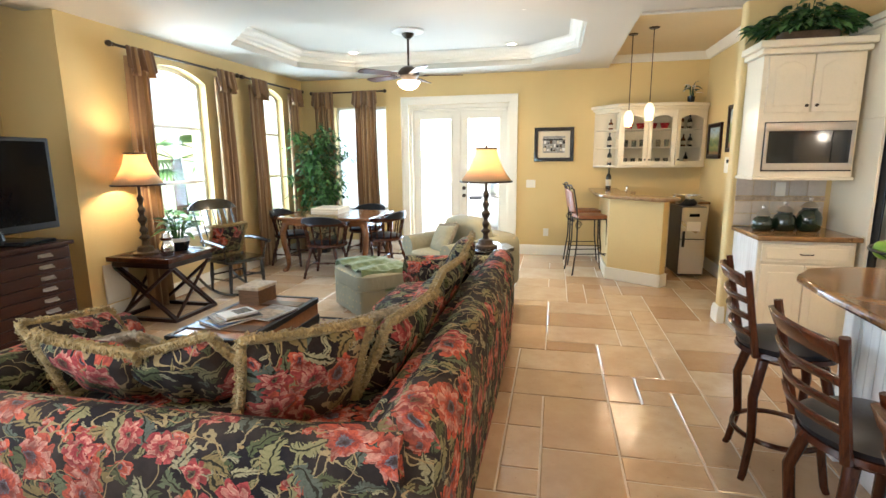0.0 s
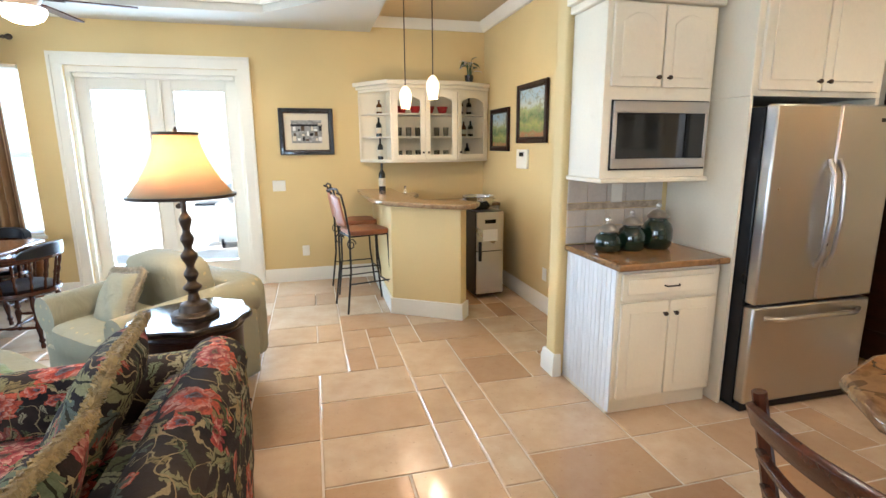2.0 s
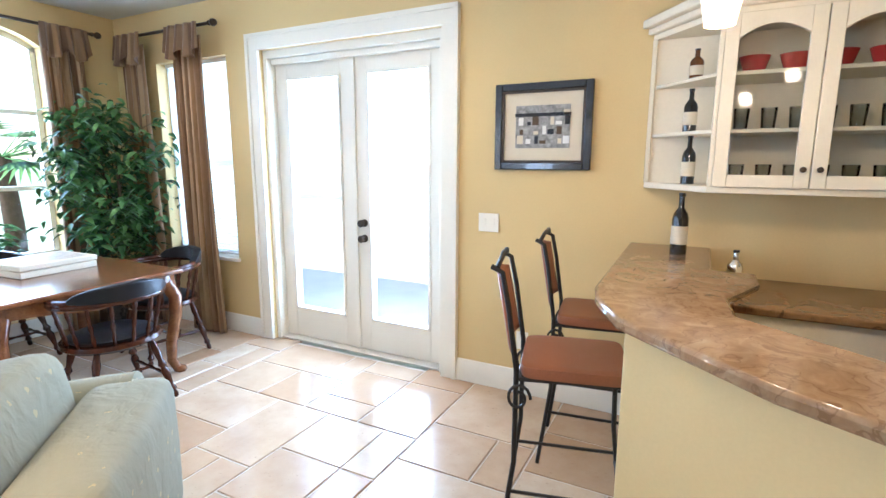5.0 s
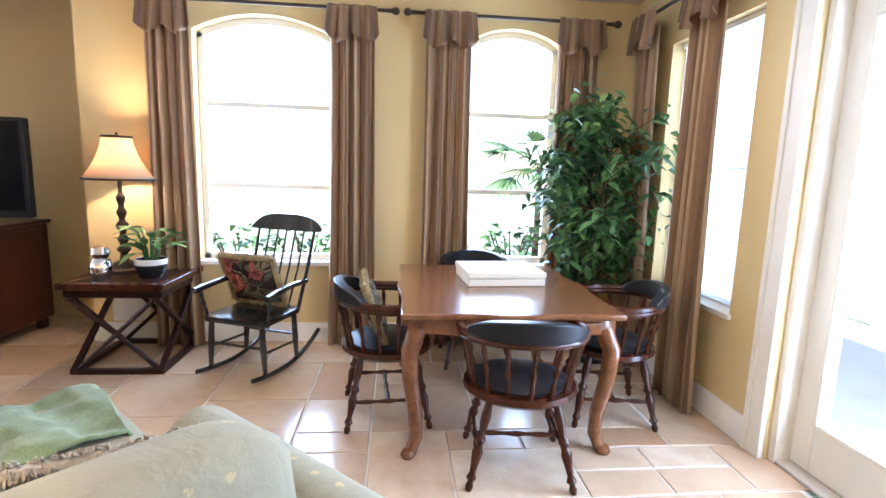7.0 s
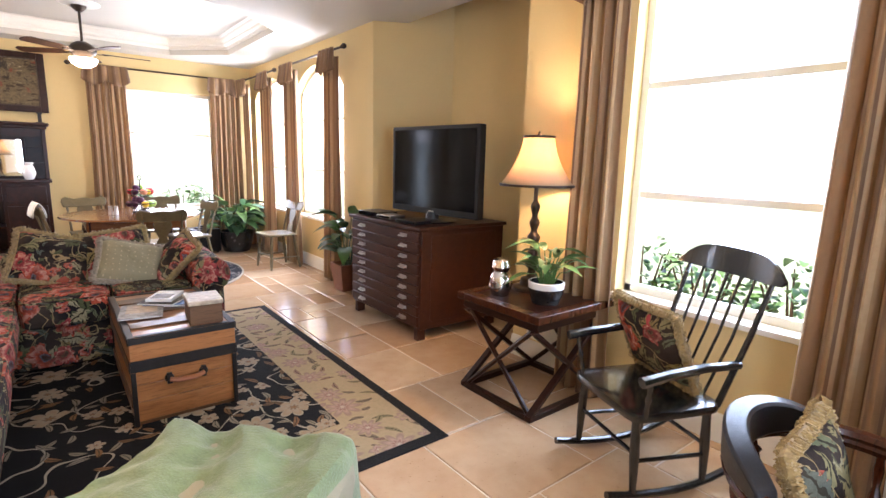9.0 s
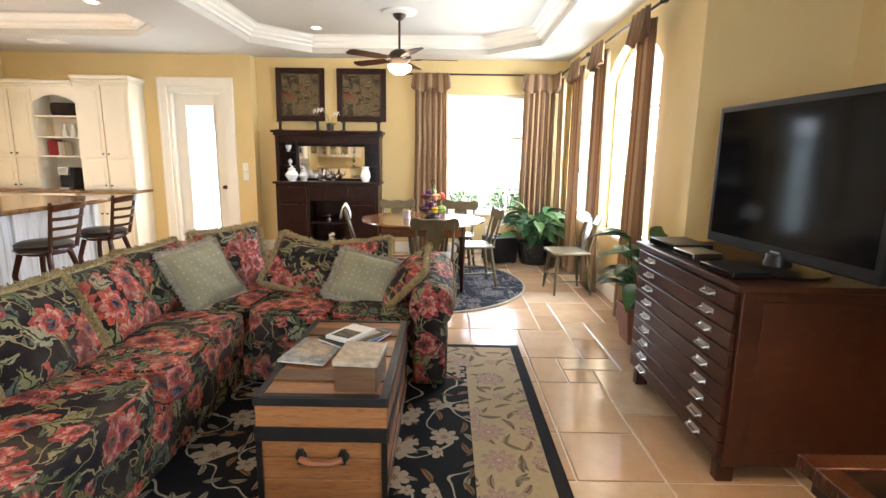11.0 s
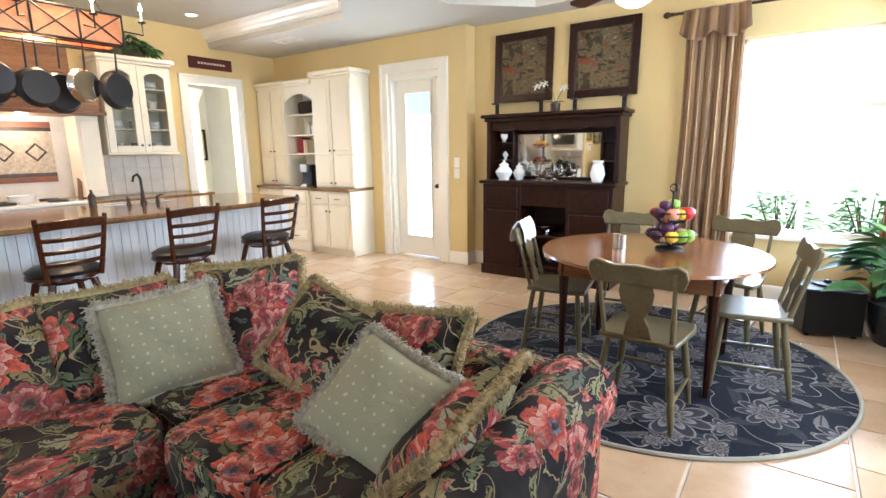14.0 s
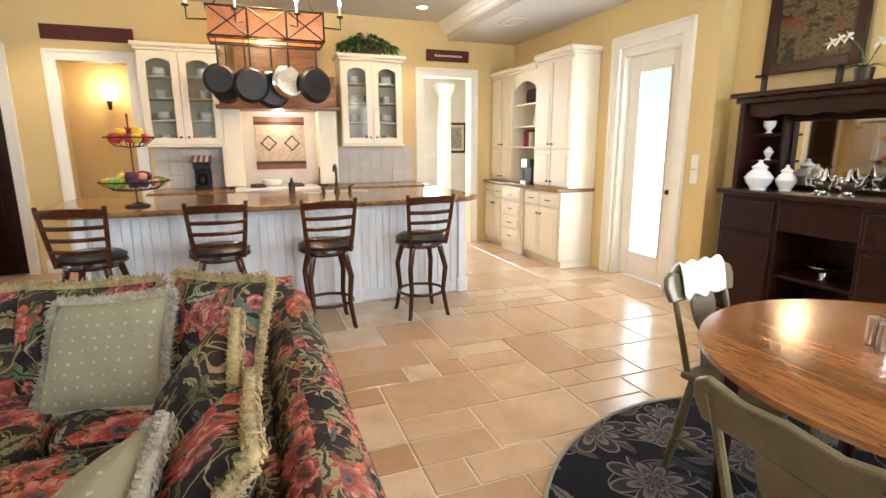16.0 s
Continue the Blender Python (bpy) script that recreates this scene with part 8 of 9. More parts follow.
for x, s in ((1.90, 0.78), (2.06, 1.0), (2.24, 1.24)):
    o = thing("canister", (x, 5.36, 0.915), "dark green glazed canister with an ornate pewter lid", "canister", "green canisters on the counter")
    part("jar", G().lathe([(r * (0.72 + 0.26 * s), h * s) for r, h in CAN], n=28), "green_glaze", o)
    w = 0.72 + 0.26 * s
    lid = part("lid", G().lathe([(r * w, h) for r, h in ((0.062, 0), (0.064, 0.010), (0.050, 0.020), (0.046, 0.030), (0.030, 0.042), (0.012, 0.048), (0.010, 0.056))], 0, 0, 0.1551 * s, 24), "steel", o, "pewter domed lid")
    part("finial", G().lathe([(0.008, 0.0), (0.018, 0.010), (0.016, 0.022), (0.006, 0.030), (0.001, 0.034)], 0, 0, 0.1551 * s + 0.0561, 14), "steel", lid)
fr = thing("refrigerator", (2.52, 5.60, 0), "stainless steel french door refrigerator with black sides", "refrigerator")
part("body", G().box(0.0, -0.66, 0.03, 0.86, 0, 1.74), "plastic_black", fr, "", 0.006)
for x0, x1, hx in ((0.004, 0.428, 0.395), (0.434, 0.856, 0.467)):
    d = part("door", G().box(x0, -0.735, 0.66, x1, -0.661, 1.75), "steel", fr, "", 0.012)
    part("handle", G().tube([(hx, -0.736, 0.86), (hx, -0.775, 0.95), (hx, -0.79, 1.15), (hx, -0.775, 1.38), (hx, -0.736, 1.46)], 0.014, 10), "steel", d, "bowed steel handle")
d = part("freezer_drawer", G().box(0.004, -0.735, 0.06, 0.856, -0.661, 0.645), "steel", fr, "", 0.012)
part("handle", G().tube([(0.08, -0.736, 0.58), (0.16, -0.78, 0.58), (0.70, -0.78, 0.58), (0.78, -0.736, 0.58)], 0.014, 10), "steel", d, "bowed steel handle")
part("grille", G().box(0.02, -0.70, 0.0, 0.84, -0.5, 0.055), "plastic_black", fr)
part("badge", G().box(0.72, -0.7365, 1.66, 0.80, -0.7355, 1.68), "plastic_black", fr)
of = thing("over_fridge_cabinet", (2.49, 5.615, 0), "cream cabinet with arched doors over the refrigerator", "cabinet")
part("body", G().box(0.0, -0.60, 1.80, 0.92, 0, 2.46), "cabinet_cream", of, "", 0.004)
part("cornice", G().box(-0.02, -0.64, 2.46, 0.94, 0, 2.50).box(-0.04, -0.67, 2.50, 0.96, 0, 2.55), "cabinet_cream", of, "moulded cornice", 0.010)
part("side_panel", G().box(0.89, -0.60, 0, 0.92, 0, 1.799), "cabinet_cream", of, "", 0.003)
part("side_panel", G().box(0.0, -0.60, 0, 0.022, 0, 1.799), "cabinet_cream", of, "", 0.003)
panel_leaf(of, pose(0.04, -0.621, 1.83), 0.41, 0.60, 0.06, 0.055, 1, 0.05)
panel_leaf(of, pose(0.46, -0.621, 1.83), 0.41, 0.60, 0.06, 0.055, -1, 0.05)


def ivy(where, rx, ry, h, n, label, seed):
    rnd = random.Random(seed)
    o = thing("trailing_ivy", where, label, "plant", "greenery on the cabinets")
    part("planter", G().soft(-rx * 0.5, -ry * 0.5, 0, rx * 0.5, ry * 0.5, 0.09, 0.3, 8), "bark", o, "low wicker planter")
    gs = [G(), G(), G()]
    vine = G()
    for k in range(n):
        a = rnd.uniform(0, 6.283)
        rr = math.sqrt(rnd.random())
        q = Vector((rx * rr * math.cos(a), ry * rr * math.sin(a), 0.05 + h * (1.05 - rr * 0.8) * rnd.uniform(0.4, 1.0)))
        if k % 6 == 0:
            vine.tube([(q.x * 0.3, q.y * 0.3, 0.08), (q.x * 0.7, q.y * 0.7, q.z + 0.03), q], 0.004, 5, 0.002)
        leaf_blade(gs[k % 3], q, (math.cos(a), math.sin(a), rnd.uniform(-0.5, 0.6)), rnd.uniform(0.06, 0.11), rnd.uniform(0.04, 0.06), 0.4, rnd.uniform(-0.7, 0.7), 3)
    part("vines", vine, "leaf_dark", o)
    for gg, mm in zip(gs, ("leaf_dark", "leaf_mid", "leaf_light")):
        part("foliage", gg, mm, o)


ivy((2.10, 5.42, 2.401), 0.42, 0.16, 0.30, 420, "trailing green ivy on top of the microwave cabinet", 2)
ivy((3.80, 0.74, 2.501), 0.14, 0.36, 0.24, 330, "trailing green ivy on top of the glazed kitchen cabinet", 5)

# ---- kitchen: island and stools ----
isl = thing("kitchen_island", (0, 0, 0), "long white beadboard kitchen island with corner posts", "island")
part("body", G().box(1.66, 0.32, 0.0, 2.55, 3.45, 0.905), "beadboard_white", isl)
k = 0
y = 0.40
while y < 3.40:
    part("bead_board", G().box(1.648, y, 0.10, 1.6599, y + 0.062, 0.86), "beadboard_white", isl, "", 0.003)
    y += 0.066
part("base_rail", G().box(1.64, 0.30, 0, 1.6599, 3.47, 0.10).box(1.66, 0.30, 0, 2.56, 0.3199, 0.10), "beadboard_white", isl, "", 0.004)
part("top_rail", G().box(1.643, 0.30, 0.86, 1.6599, 3.47, 0.905), "beadboard_white", isl, "", 0.004)
for yy in (0.31, 1.35, 2.40, 3.39):
    part("post", G().box(1.615, yy, 0, 1.6475, yy + 0.08, 0.905).box(1.605, yy - 0.012, 0, 1.6476, yy + 0.092, 0.13), "beadboard_white", isl, "", 0.005)
it = thing("island_top", (0, 0, 0.906), "polished brown and gold granite island top with rounded corners", "countertop")
pl = [(2.62, 0.20), (2.62, 3.72), (1.72, 3.72), (1.50, 3.64), (1.38, 3.46), (1.36, 3.2), (1.36, 0.60), (1.40, 0.36), (1.56, 0.22)]
part("slab", G().prism(pl, 0, 0.042), "granite_brown", it, "", 0.014)
fc = thing("faucet", (2.30, 1.42, 0.949), "oil-rubbed bronze bridge faucet on the island", "faucet")
part("spout", G().tube([(0, 0, 0), (0, 0, 0.16), (0.01, 0, 0.24), (0.06, 0, 0.27), (0.14, 0, 0.25), (0.17, 0, 0.20)], 0.013, 10, 0.010).lathe([(0.001, 0), (0.03, 0), (0.028, 0.02), (0.018, 0.04), (0.018, 0.10), (0.001, 0.11)], n=14), "bronze", fc)
for sy in (-1, 1):
    part("lever", G().lathe([(0.001, 0), (0.022, 0), (0.014, 0.03), (0.016, 0.06), (0.001, 0.07)], 0, sy * 0.13, 0, 12).tube([(0, sy * 0.13, 0.06), (-0.05, sy * 0.16, 0.075)], 0.007, 6), "bronze", fc)
sk = thing("sink", (2.36, 1.42, 0.949), "pale undermount sink rim in the island", "sink")
part("rim", G().box(-0.02, -0.32, 0, 0.02, 0.32, 0.005).box(0.20, -0.32, 0, 0.23, 0.32, 0.005), "porcelain", sk, "", 0.002)
sp = vase((2.28, 1.85, 0.949), [(0.001, 0), (0.03, 0), (0.032, 0.10), (0.012, 0.13), (0.01, 0.16), (0.001, 0.16)], "bronze", "bronze soap dispenser beside the sink", "soap_dispenser", "dispenser")
fruit_stand((1.72, 3.05, 0.949), ((0.12, 0.24), (0.45, 0.17)), "tall two-tier iron stand heaped with artificial fruit on the island")


def counter_stool():
    """A swivel counter stool with a ladder back; it faces +x."""
    o = thing("counter_stool", (0, 0, 0), "dark cherry wood swivel stool with ladder back and black leather seat", "stool", "stools at the island")
    part("seat", G().lathe([(0.001, 0.605), (0.19, 0.605), (0.215, 0.62), (0.21, 0.64), (0.001, 0.645)], n=30), "stool_wood", o)
    part("seat_pad", G().lathe([(0.001, 0.64), (0.20, 0.641), (0.212, 0.665), (0.17, 0.69), (0.001, 0.70)], n=30), "black_leather", o, "black leather seat pad")
    part("swivel", G().lathe([(0.10, 0.57), (0.15, 0.58), (0.15, 0.604)], n=24), "stool_wood", o)
    for sx in (-1, 1):
        for sy in (-1, 1):
            part("leg", G().tube([(sx * 0.12, sy * 0.12, 0.59), (sx * 0.155, sy * 0.155, 0.42), (sx * 0.14, sy * 0.14, 0.22), (sx * 0.165, sy * 0.165, 0.03), (sx * 0.175, sy * 0.175, 0.0)], 0.024, 10, 0.015), "stool_wood", o)
    part("foot_ring", G().tube([(0.19 * math.cos(a * math.pi / 16), 0.19 * math.sin(a * math.pi / 16), 0.20) for a in range(33)], 0.013, 8), "stool_wood", o)
    for sy in (-1, 1):
        part("back_post", G().tube([(-0.16, sy * 0.155, 0.62), (-0.195, sy * 0.175, 0.80), (-0.235, sy * 0.195, 1.03)], 0.018, 8, 0.015), "stool_wood", o)
    for k, (z, h) in enumerate(((0.735, 0.022), (0.815, 0.022), (0.895, 0.024), (0.985, 0.055))):
        d = 0.16 + (z - 0.62) * 0.185
        w = 0.155 + (z - 0.62) * 0.098
        part("slat", G().sheet(lambda u, v: (-d - 0.045 * math.sin(math.pi * u) - 0.02 * v * h / 0.05, (2 * u - 1) * w, z + h * (v - 0.5) + (0.012 * math.sin(math.pi * u) if h > 0.03 else 0.0)), 12, 2), "stool_wood", o, "", 0.002, True, 0.018)
    return o


cs = counter_stool()
cs.matrix_basis = pose(1.29, 3.28, 0, 0, 0, -6)
for x, y, r in ((1.22, 2.46, 3), (1.14, 1.70, 2), (1.16, 0.92, 4)):
    copy_thing(cs, pose(x, y, 0, 0, 0, r))

# ---- kitchen: range wall ----


def side(y):
    """Pose of a unit on the range wall: x runs to -y, front at -x."""
    return pose(4.0, y, 0, 0, 0, -90)


def base_unit(y0, w, drawers, label):
    o = thing("base_cabinet", (4.0, y0, 0), label, "cabinet", "base cabinets of the range wall", -90)
    part("body", G().box(0, -0.60, 0.09, w, 0, 0.875), "cabinet_cream", o, "", 0.004)
    part("toe_kick", G().box(0, -0.54, 0, w, 0, 0.09), "cabinet_cream", o)
    if drawers:
        for k in range(3):
            panel_leaf(o, pose(0.02, -0.621, 0.12 + 0.25 * k), w - 0.04, 0.235, 0, 0.04, 0, 0, "drawer", True)
    else:
        panel_leaf(o, pose(0.02, -0.621, 0.70), w - 0.04, 0.16, 0, 0.035, 0, 0, "drawer", True)
        panel_leaf(o, pose(0.02, -0.621, 0.12), w / 2 - 0.025, 0.56, 0, 0.05, 1, 0.48)
        panel_leaf(o, pose(w / 2 + 0.005, -0.621, 0.12), w / 2 - 0.025, 0.56, 0, 0.05, -1, 0.48)
    return o


base_unit(3.26, 0.86, False, "cream kitchen base cabinet with two doors")
base_unit(1.44, 0.62, True, "cream kitchen base cabinet with three drawers")
base_unit(0.815, 0.74, False, "cream kitchen base cabinet with two doors")
ct = thing("countertop", (4.0, 0, 0.876), "brown granite counter along the range wall", "countertop")
part("slab", G().box(-0.64, 2.395, 0, 0, 3.28, 0.038), "granite_brown", ct, "", 0.010)
part("slab", G().box(-0.64, 0.07, 0, 0, 1.445, 0.038), "granite_brown", ct, "", 0.010)
rg = thing("range", (4.0, 2.39, 0), "white and steel cooking range with a pan on the hob", "range", "", -90)
part("body", G().box(0, -0.64, 0.05, 0.94, 0, 0.90), "steel", rg, "", 0.006)
part("cooktop", G().box(0, -0.66, 0.90, 0.94, 0, 0.935), "porcelain", rg, "white enamel cooktop", 0.006)
part("oven_door", G().box(0.04, -0.665, 0.20, 0.90, -0.641, 0.72), "screen", rg, "dark oven door", 0.004)
part("handle", G().tube([(0.08, -0.70, 0.75), (0.86, -0.70, 0.75)], 0.012, 8), "steel", rg)
for k in range(4):
    x, y = 0.25 + 0.44 * (k % 2), -0.20 - 0.26 * (k // 2)
    part("burner", G().lathe([(0.001, 0.936), (0.09, 0.936), (0.085, 0.95), (0.03, 0.955), (0.001, 0.955)], x, y, 0, 18), "iron", rg)
for k in range(5):
    part("knob", G().lathe([(0.02, 0), (0.02, 0.02), (0.001, 0.022)], n=12, m=pose(0.15 + 0.16 * k, -0.641, 0.83, 90, 0, 0)), "iron", rg)
vase((3.62, 1.98, 0.956), [(0.001, 0), (0.10, 0), (0.12, 0.05), (0.125, 0.055), (0.11, 0.05), (0.001, 0.01)], "porcelain", "white enamel pan on the hob", "pan", "pan")
hd = thing("range_hood", (4.0, 1.84, 0), "wooden range hood over a cream surround with tiled panel", "range hood")
part("wood_canopy", G().box(-0.50, -0.64, 1.84, -0.002, 0.64, 2.20), "hood_wood", hd, "rough honey wood canopy", 0.010)
part("mantel_shelf", G().box(-0.54, -0.68, 1.82, -0.002, 0.68, 1.86), "hood_wood", hd, "wooden mantel shelf", 0.008)
part("chimney", G().box(-0.34, -0.46, 2.20, -0.002, 0.46, 2.80), "hood_wood", hd, "", 0.008)
part("carved_scroll", G().tube([(-0.512, -0.14 + 0.02 * a, 1.98 + 0.02 * math.sin(a * 0.9)) for a in range(15)], 0.008, 6), "dark_wood", hd)
part("hood_lamp", G().lathe([(0.001, -0.004), (0.05, -0.004), (0.055, 0.0), (0.001, 0.0)], -0.27, 0, 1.8195, 18), "downlight_glow", hd, "glowing hood lamp")
point("hood_light", (3.73, 1.84, 1.76), 3.5, 0.05, (1, 0.84, 0.62))
for sy in (-1, 1):
    a, b = sorted((sy * 0.44, sy * 0.66))
    part("pilaster", G().box(-0.34, a, 0.94, -0.002, b, 1.82), "cabinet_cream", hd, "cream pilaster cupboard", 0.006)
    a, b = sorted((sy * 0.47, sy * 0.63))
    part("pilaster_panel", G().box(-0.35, a, 1.0, -0.341, b, 1.76), "cabinet_cream", hd, "", 0.005)
part("back_panel", G().box(-0.03, -0.44, 0.94, -0.002, 0.44, 1.82), "backsplash", hd)
for z0 in (1.66, 1.18):
    part("tile_frame", G().box(-0.045, -0.30, z0, -0.031, 0.30, z0 + 0.04), "bronze", hd, "dark border strip", 0.003)
for z0 in (1.70, 1.12):
    part("tile_border", G().box(-0.042, -0.30, z0, -0.031, 0.30, z0 + 0.06), "terracotta", hd, "terracotta mosaic band")
part("tile_field", G().box(-0.040, -0.30, 1.22, -0.031, 0.30, 1.66), "mosaic", hd, "tumbled stone panel")
for y in (-0.14, 0.14):
    part("tile_diamond", G().add([(-0.044, y + 0.10 * c, 1.44 + 0.10 * s) for c, s in ((1, 0), (0, 1), (-1, 0), (0, -1))] + [(-0.044, y + 0.075 * c, 1.44 + 0.075 * s) for c, s in ((1, 0), (0, 1), (-1, 0), (0, -1))], [(0, 4, 5, 1), (1, 5, 6, 2), (2, 6, 7, 3), (3, 7, 4, 0)]), "bronze", hd, "dark diamond inset", 0, False, 0.004)


def glass_upper(y0, w, label):
    o = thing("glazed_wall_cabinet", (4.0, y0, 0), label, "cabinet", "glazed cabinets beside the hood", -90)
    part("side", G().box(0, -0.33, 1.42, 0.02, 0, 2.42), "cabinet_cream", o, "", 0.003)
    part("side", G().box(w - 0.02, -0.33, 1.42, w, 0, 2.42), "cabinet_cream", o, "", 0.003)
    part("board", G().box(0.02, -0.33, 1.42, w - 0.02, 0, 1.445).box(0.02, -0.33, 2.395, w - 0.02, 0, 2.42), "cabinet_cream", o, "", 0.003)
    part("back", G().box(0.02, -0.012, 1.445, w - 0.02, 0, 2.395), "cabinet_cream", o)
    for z in (1.68, 1.92, 2.15):
        part("shelf", G().box(0.02, -0.31, z, w - 0.02, -0.012, z + 0.016), "cabinet_cream", o)
    part("ledge", G().box(-0.012, -0.36, 1.40, w + 0.012, 0, 1.42), "cabinet_cream", o, "", 0.004)
    part("cornice", G().box(-0.02, -0.37, 2.42, w + 0.02, 0, 2.455).box(-0.04, -0.40, 2.455, w + 0.04, 0, 2.50), "cabinet_cream", o, "moulded cornice", 0.010)
    glazed_leaf(o, pose(0.01, -0.353, 1.425), w / 2 - 0.012, 0.99, 0.05, 0.075, 1)
    glazed_leaf(o, pose(w / 2 + 0.002, -0.353, 1.425), w / 2 - 0.012, 0.99, 0.05, 0.075, -1)
    for r, z in enumerate((1.4455, 1.6965, 1.9365, 2.1665)):
        for c in range(3):
            d = thing("crockery", (3.83, y0 - w * (0.22 + 0.28 * c), z), "white and grey crockery stacked on a cabinet shelf", "crockery", "crockery in the glazed cabinets")
            part("stack", G().lathe([(0.001, 0), (0.04, 0), (0.075 if (r + c) % 2 else 0.05, 0.03), (0.07 if (r + c) % 2 else 0.055, 0.09), (0.06 if (r + c) % 2 else 0.05, 0.09), (0.03, 0.02), (0.001, 0.02)], n=16), ("porcelain", "print_grey", "porcelain", "paper_mat")[(r * 2 + c) % 4], d)
    return o


glass_upper(3.27, 0.80, "cream wall cabinet with arched glazed doors full of crockery")
glass_upper(1.11, 0.78, "cream wall cabinet with arched glazed doors full of crockery")
bsx = thing("backsplash", (3.999, 0, 0.915), "grey-beige tile backsplash behind the counter", "backsplash")
for y0, n in ((0.10, 7), (2.51, 5)):
    for r in range(3):
        for c in range(n):
            part("tile", G().box(-0.012, y0 + 0.15 * c, 0.004 + 0.157 * r, -0.001, y0 + 0.147 + 0.15 * c, 0.157 + 0.157 * r), "backsplash", bsx, "", 0.003)
cm = thing("coffee_maker", (3.78, 2.74, 0.915), "black coffee maker on the counter under a red strip", "coffee maker")
part("body", G().box(-0.10, -0.09, 0, 0.10, 0.09, 0.05).box(0.02, -0.09, 0.05, 0.10, 0.09, 0.30).box(-0.10, -0.09, 0.23, 0.02, 0.09, 0.30), "plastic_black", cm, "", 0.008)
part("carafe", G().lathe([(0.001, 0.051), (0.05, 0.052), (0.062, 0.10), (0.04, 0.18), (0.001, 0.185)], -0.04, 0, 0, 16), "screen", cm)
for k in range(7):
    y0 = -0.105 + 0.03 * k
    part("canopy_stripe", G().add([(-0.13, y0, 0.325), (-0.13, y0 + 0.03, 0.325), (0.08, y0 + 0.03, 0.385), (0.08, y0, 0.385), (-0.13, y0, 0.318), (-0.13, y0 + 0.03, 0.318), (0.08, y0 + 0.03, 0.302), (0.08, y0, 0.302)], [(0, 1, 2, 3), (7, 6, 5, 4), (0, 4, 5, 1), (2, 6, 7, 3), (1, 5, 6, 2), (3, 7, 4, 0)]), "book_red" if k % 2 == 0 else "paper_white", cm, "red and white canopy stripe")
vase((3.80, 2.44, 0.915), [(0.001, 0), (0.03, 0), (0.03, 0.14), (0.012, 0.17), (0.012, 0.21), (0.001, 0.21)], "red_glass", "red glass oil bottle on the counter", "oil_bottle", "bottle")
kb = thing("knife_block", (3.82, 1.36, 0.915), "wooden knife block on the counter", "knife block")
part("block", G().add([(-0.06, -0.05, 0), (0.06, -0.05, 0), (0.06, 0.05, 0), (-0.06, 0.05, 0), (-0.10, -0.05, 0.20), (0.0, -0.05, 0.24), (0.0, 0.05, 0.24), (-0.10, 0.05, 0.20)], [(3, 2, 1, 0), (4, 5, 6, 7), (0, 1, 5, 4), (1, 2, 6, 5), (2, 3, 7, 6), (3, 0, 4, 7)]), "hood_wood", kb, "", 0.005)
for k in range(4):
    part("knife_handle", G().tube([(-0.06 + 0.018 * k, -0.02 + 0.02 * (k % 2), 0.22), (-0.085 + 0.018 * k, -0.02 + 0.02 * (k % 2), 0.29)], 0.008, 6), "plastic_black", kb)

# ---- pot rack ----
pr = thing("pot_rack", (2.30, 1.98, 2.32), "hanging copper and iron pot rack with candle lights", "pot rack")
for z in (0.0, 0.24):
    part("rail", G().tube([(-0.20, -0.48, z), (-0.20, 0.48, z)], 0.010, 8).tube([(0.20, -0.48, z), (0.20, 0.48, z)], 0.010, 8).tube([(-0.20, -0.48, z), (0.20, -0.48, z)], 0.010, 8).tube([(-0.20, 0.48, z), (0.20, 0.48, z)], 0.010, 8), "iron", pr)
part("hook_rail", G().tube([(-0.10, -0.48, 0), (-0.10, 0.48, 0)], 0.008, 6).tube([(0.10, -0.48, 0), (0.10, 0.48, 0)], 0.008, 6), "iron", pr)
for sx in (-1, 1):
    a, b = sorted((sx * 0.196, sx * 0.19))
    part("copper_panel", G().box(a, -0.47, 0.01, b, 0.47, 0.23), "copper", pr, "hammered copper panel")
    for k in range(3):
        y0 = -0.48 + 0.32 * k
        part("cross_bar", G().tube([(sx * 0.205, y0, 0), (sx * 0.205, y0 + 0.32, 0.24)], 0.006, 6).tube([(sx * 0.205, y0 + 0.32, 0), (sx * 0.205, y0, 0.24)], 0.006, 6).tube([(sx * 0.205, y0, 0), (sx * 0.205, y0, 0.24)], 0.008, 6), "iron", pr)
for sy in (-1, 1):
    a, b = sorted((sy * 0.476, sy * 0.47))
    part("copper_panel", G().box(-0.18, a, 0.01, 0.18, b, 0.23), "copper", pr, "hammered copper panel")
    part("chain", G().tube([(0, sy * 0.46, 0.24), (0, sy * 0.16, 0.70)], 0.007, 6), "iron", pr)
for sy, y in ((-1, -0.62), (-1, -0.25), (1, 0.25), (1, 0.62)):
    part("candle_arm", G().tube([(-0.20, y * 0.77, 0.12), (-0.26, y, 0.10), (-0.26, y, 0.20)], 0.007, 6).lathe([(0.001, 0.19), (0.03, 0.20), (0.03, 0.21), (0.001, 0.21)], -0.26, y, 0, 12), "iron", pr)
    part("candle", G().lathe([(0.011, 0.21), (0.011, 0.29)], -0.26, y, 0, 10), "paper_white", pr)
    part("bulb", G().lathe([(0.001, 0.29), (0.016, 0.305), (0.012, 0.33), (0.001, 0.355)], -0.26, y, 0, 12), "downlight_glow", pr, "lit candle bulb")
point("rack_light", (2.06, 1.98, 2.74), 26, 0.10, (1, 0.74, 0.42))
point("rack_light", (2.36, 1.98, 2.42), 10, 0.08, (1, 0.68, 0.36))
PAN = [(0.001, 0), (0.115, 0), (0.135, 0.045), (0.14, 0.048), (0.128, 0.045), (0.108, 0.008), (0.001, 0.006)]
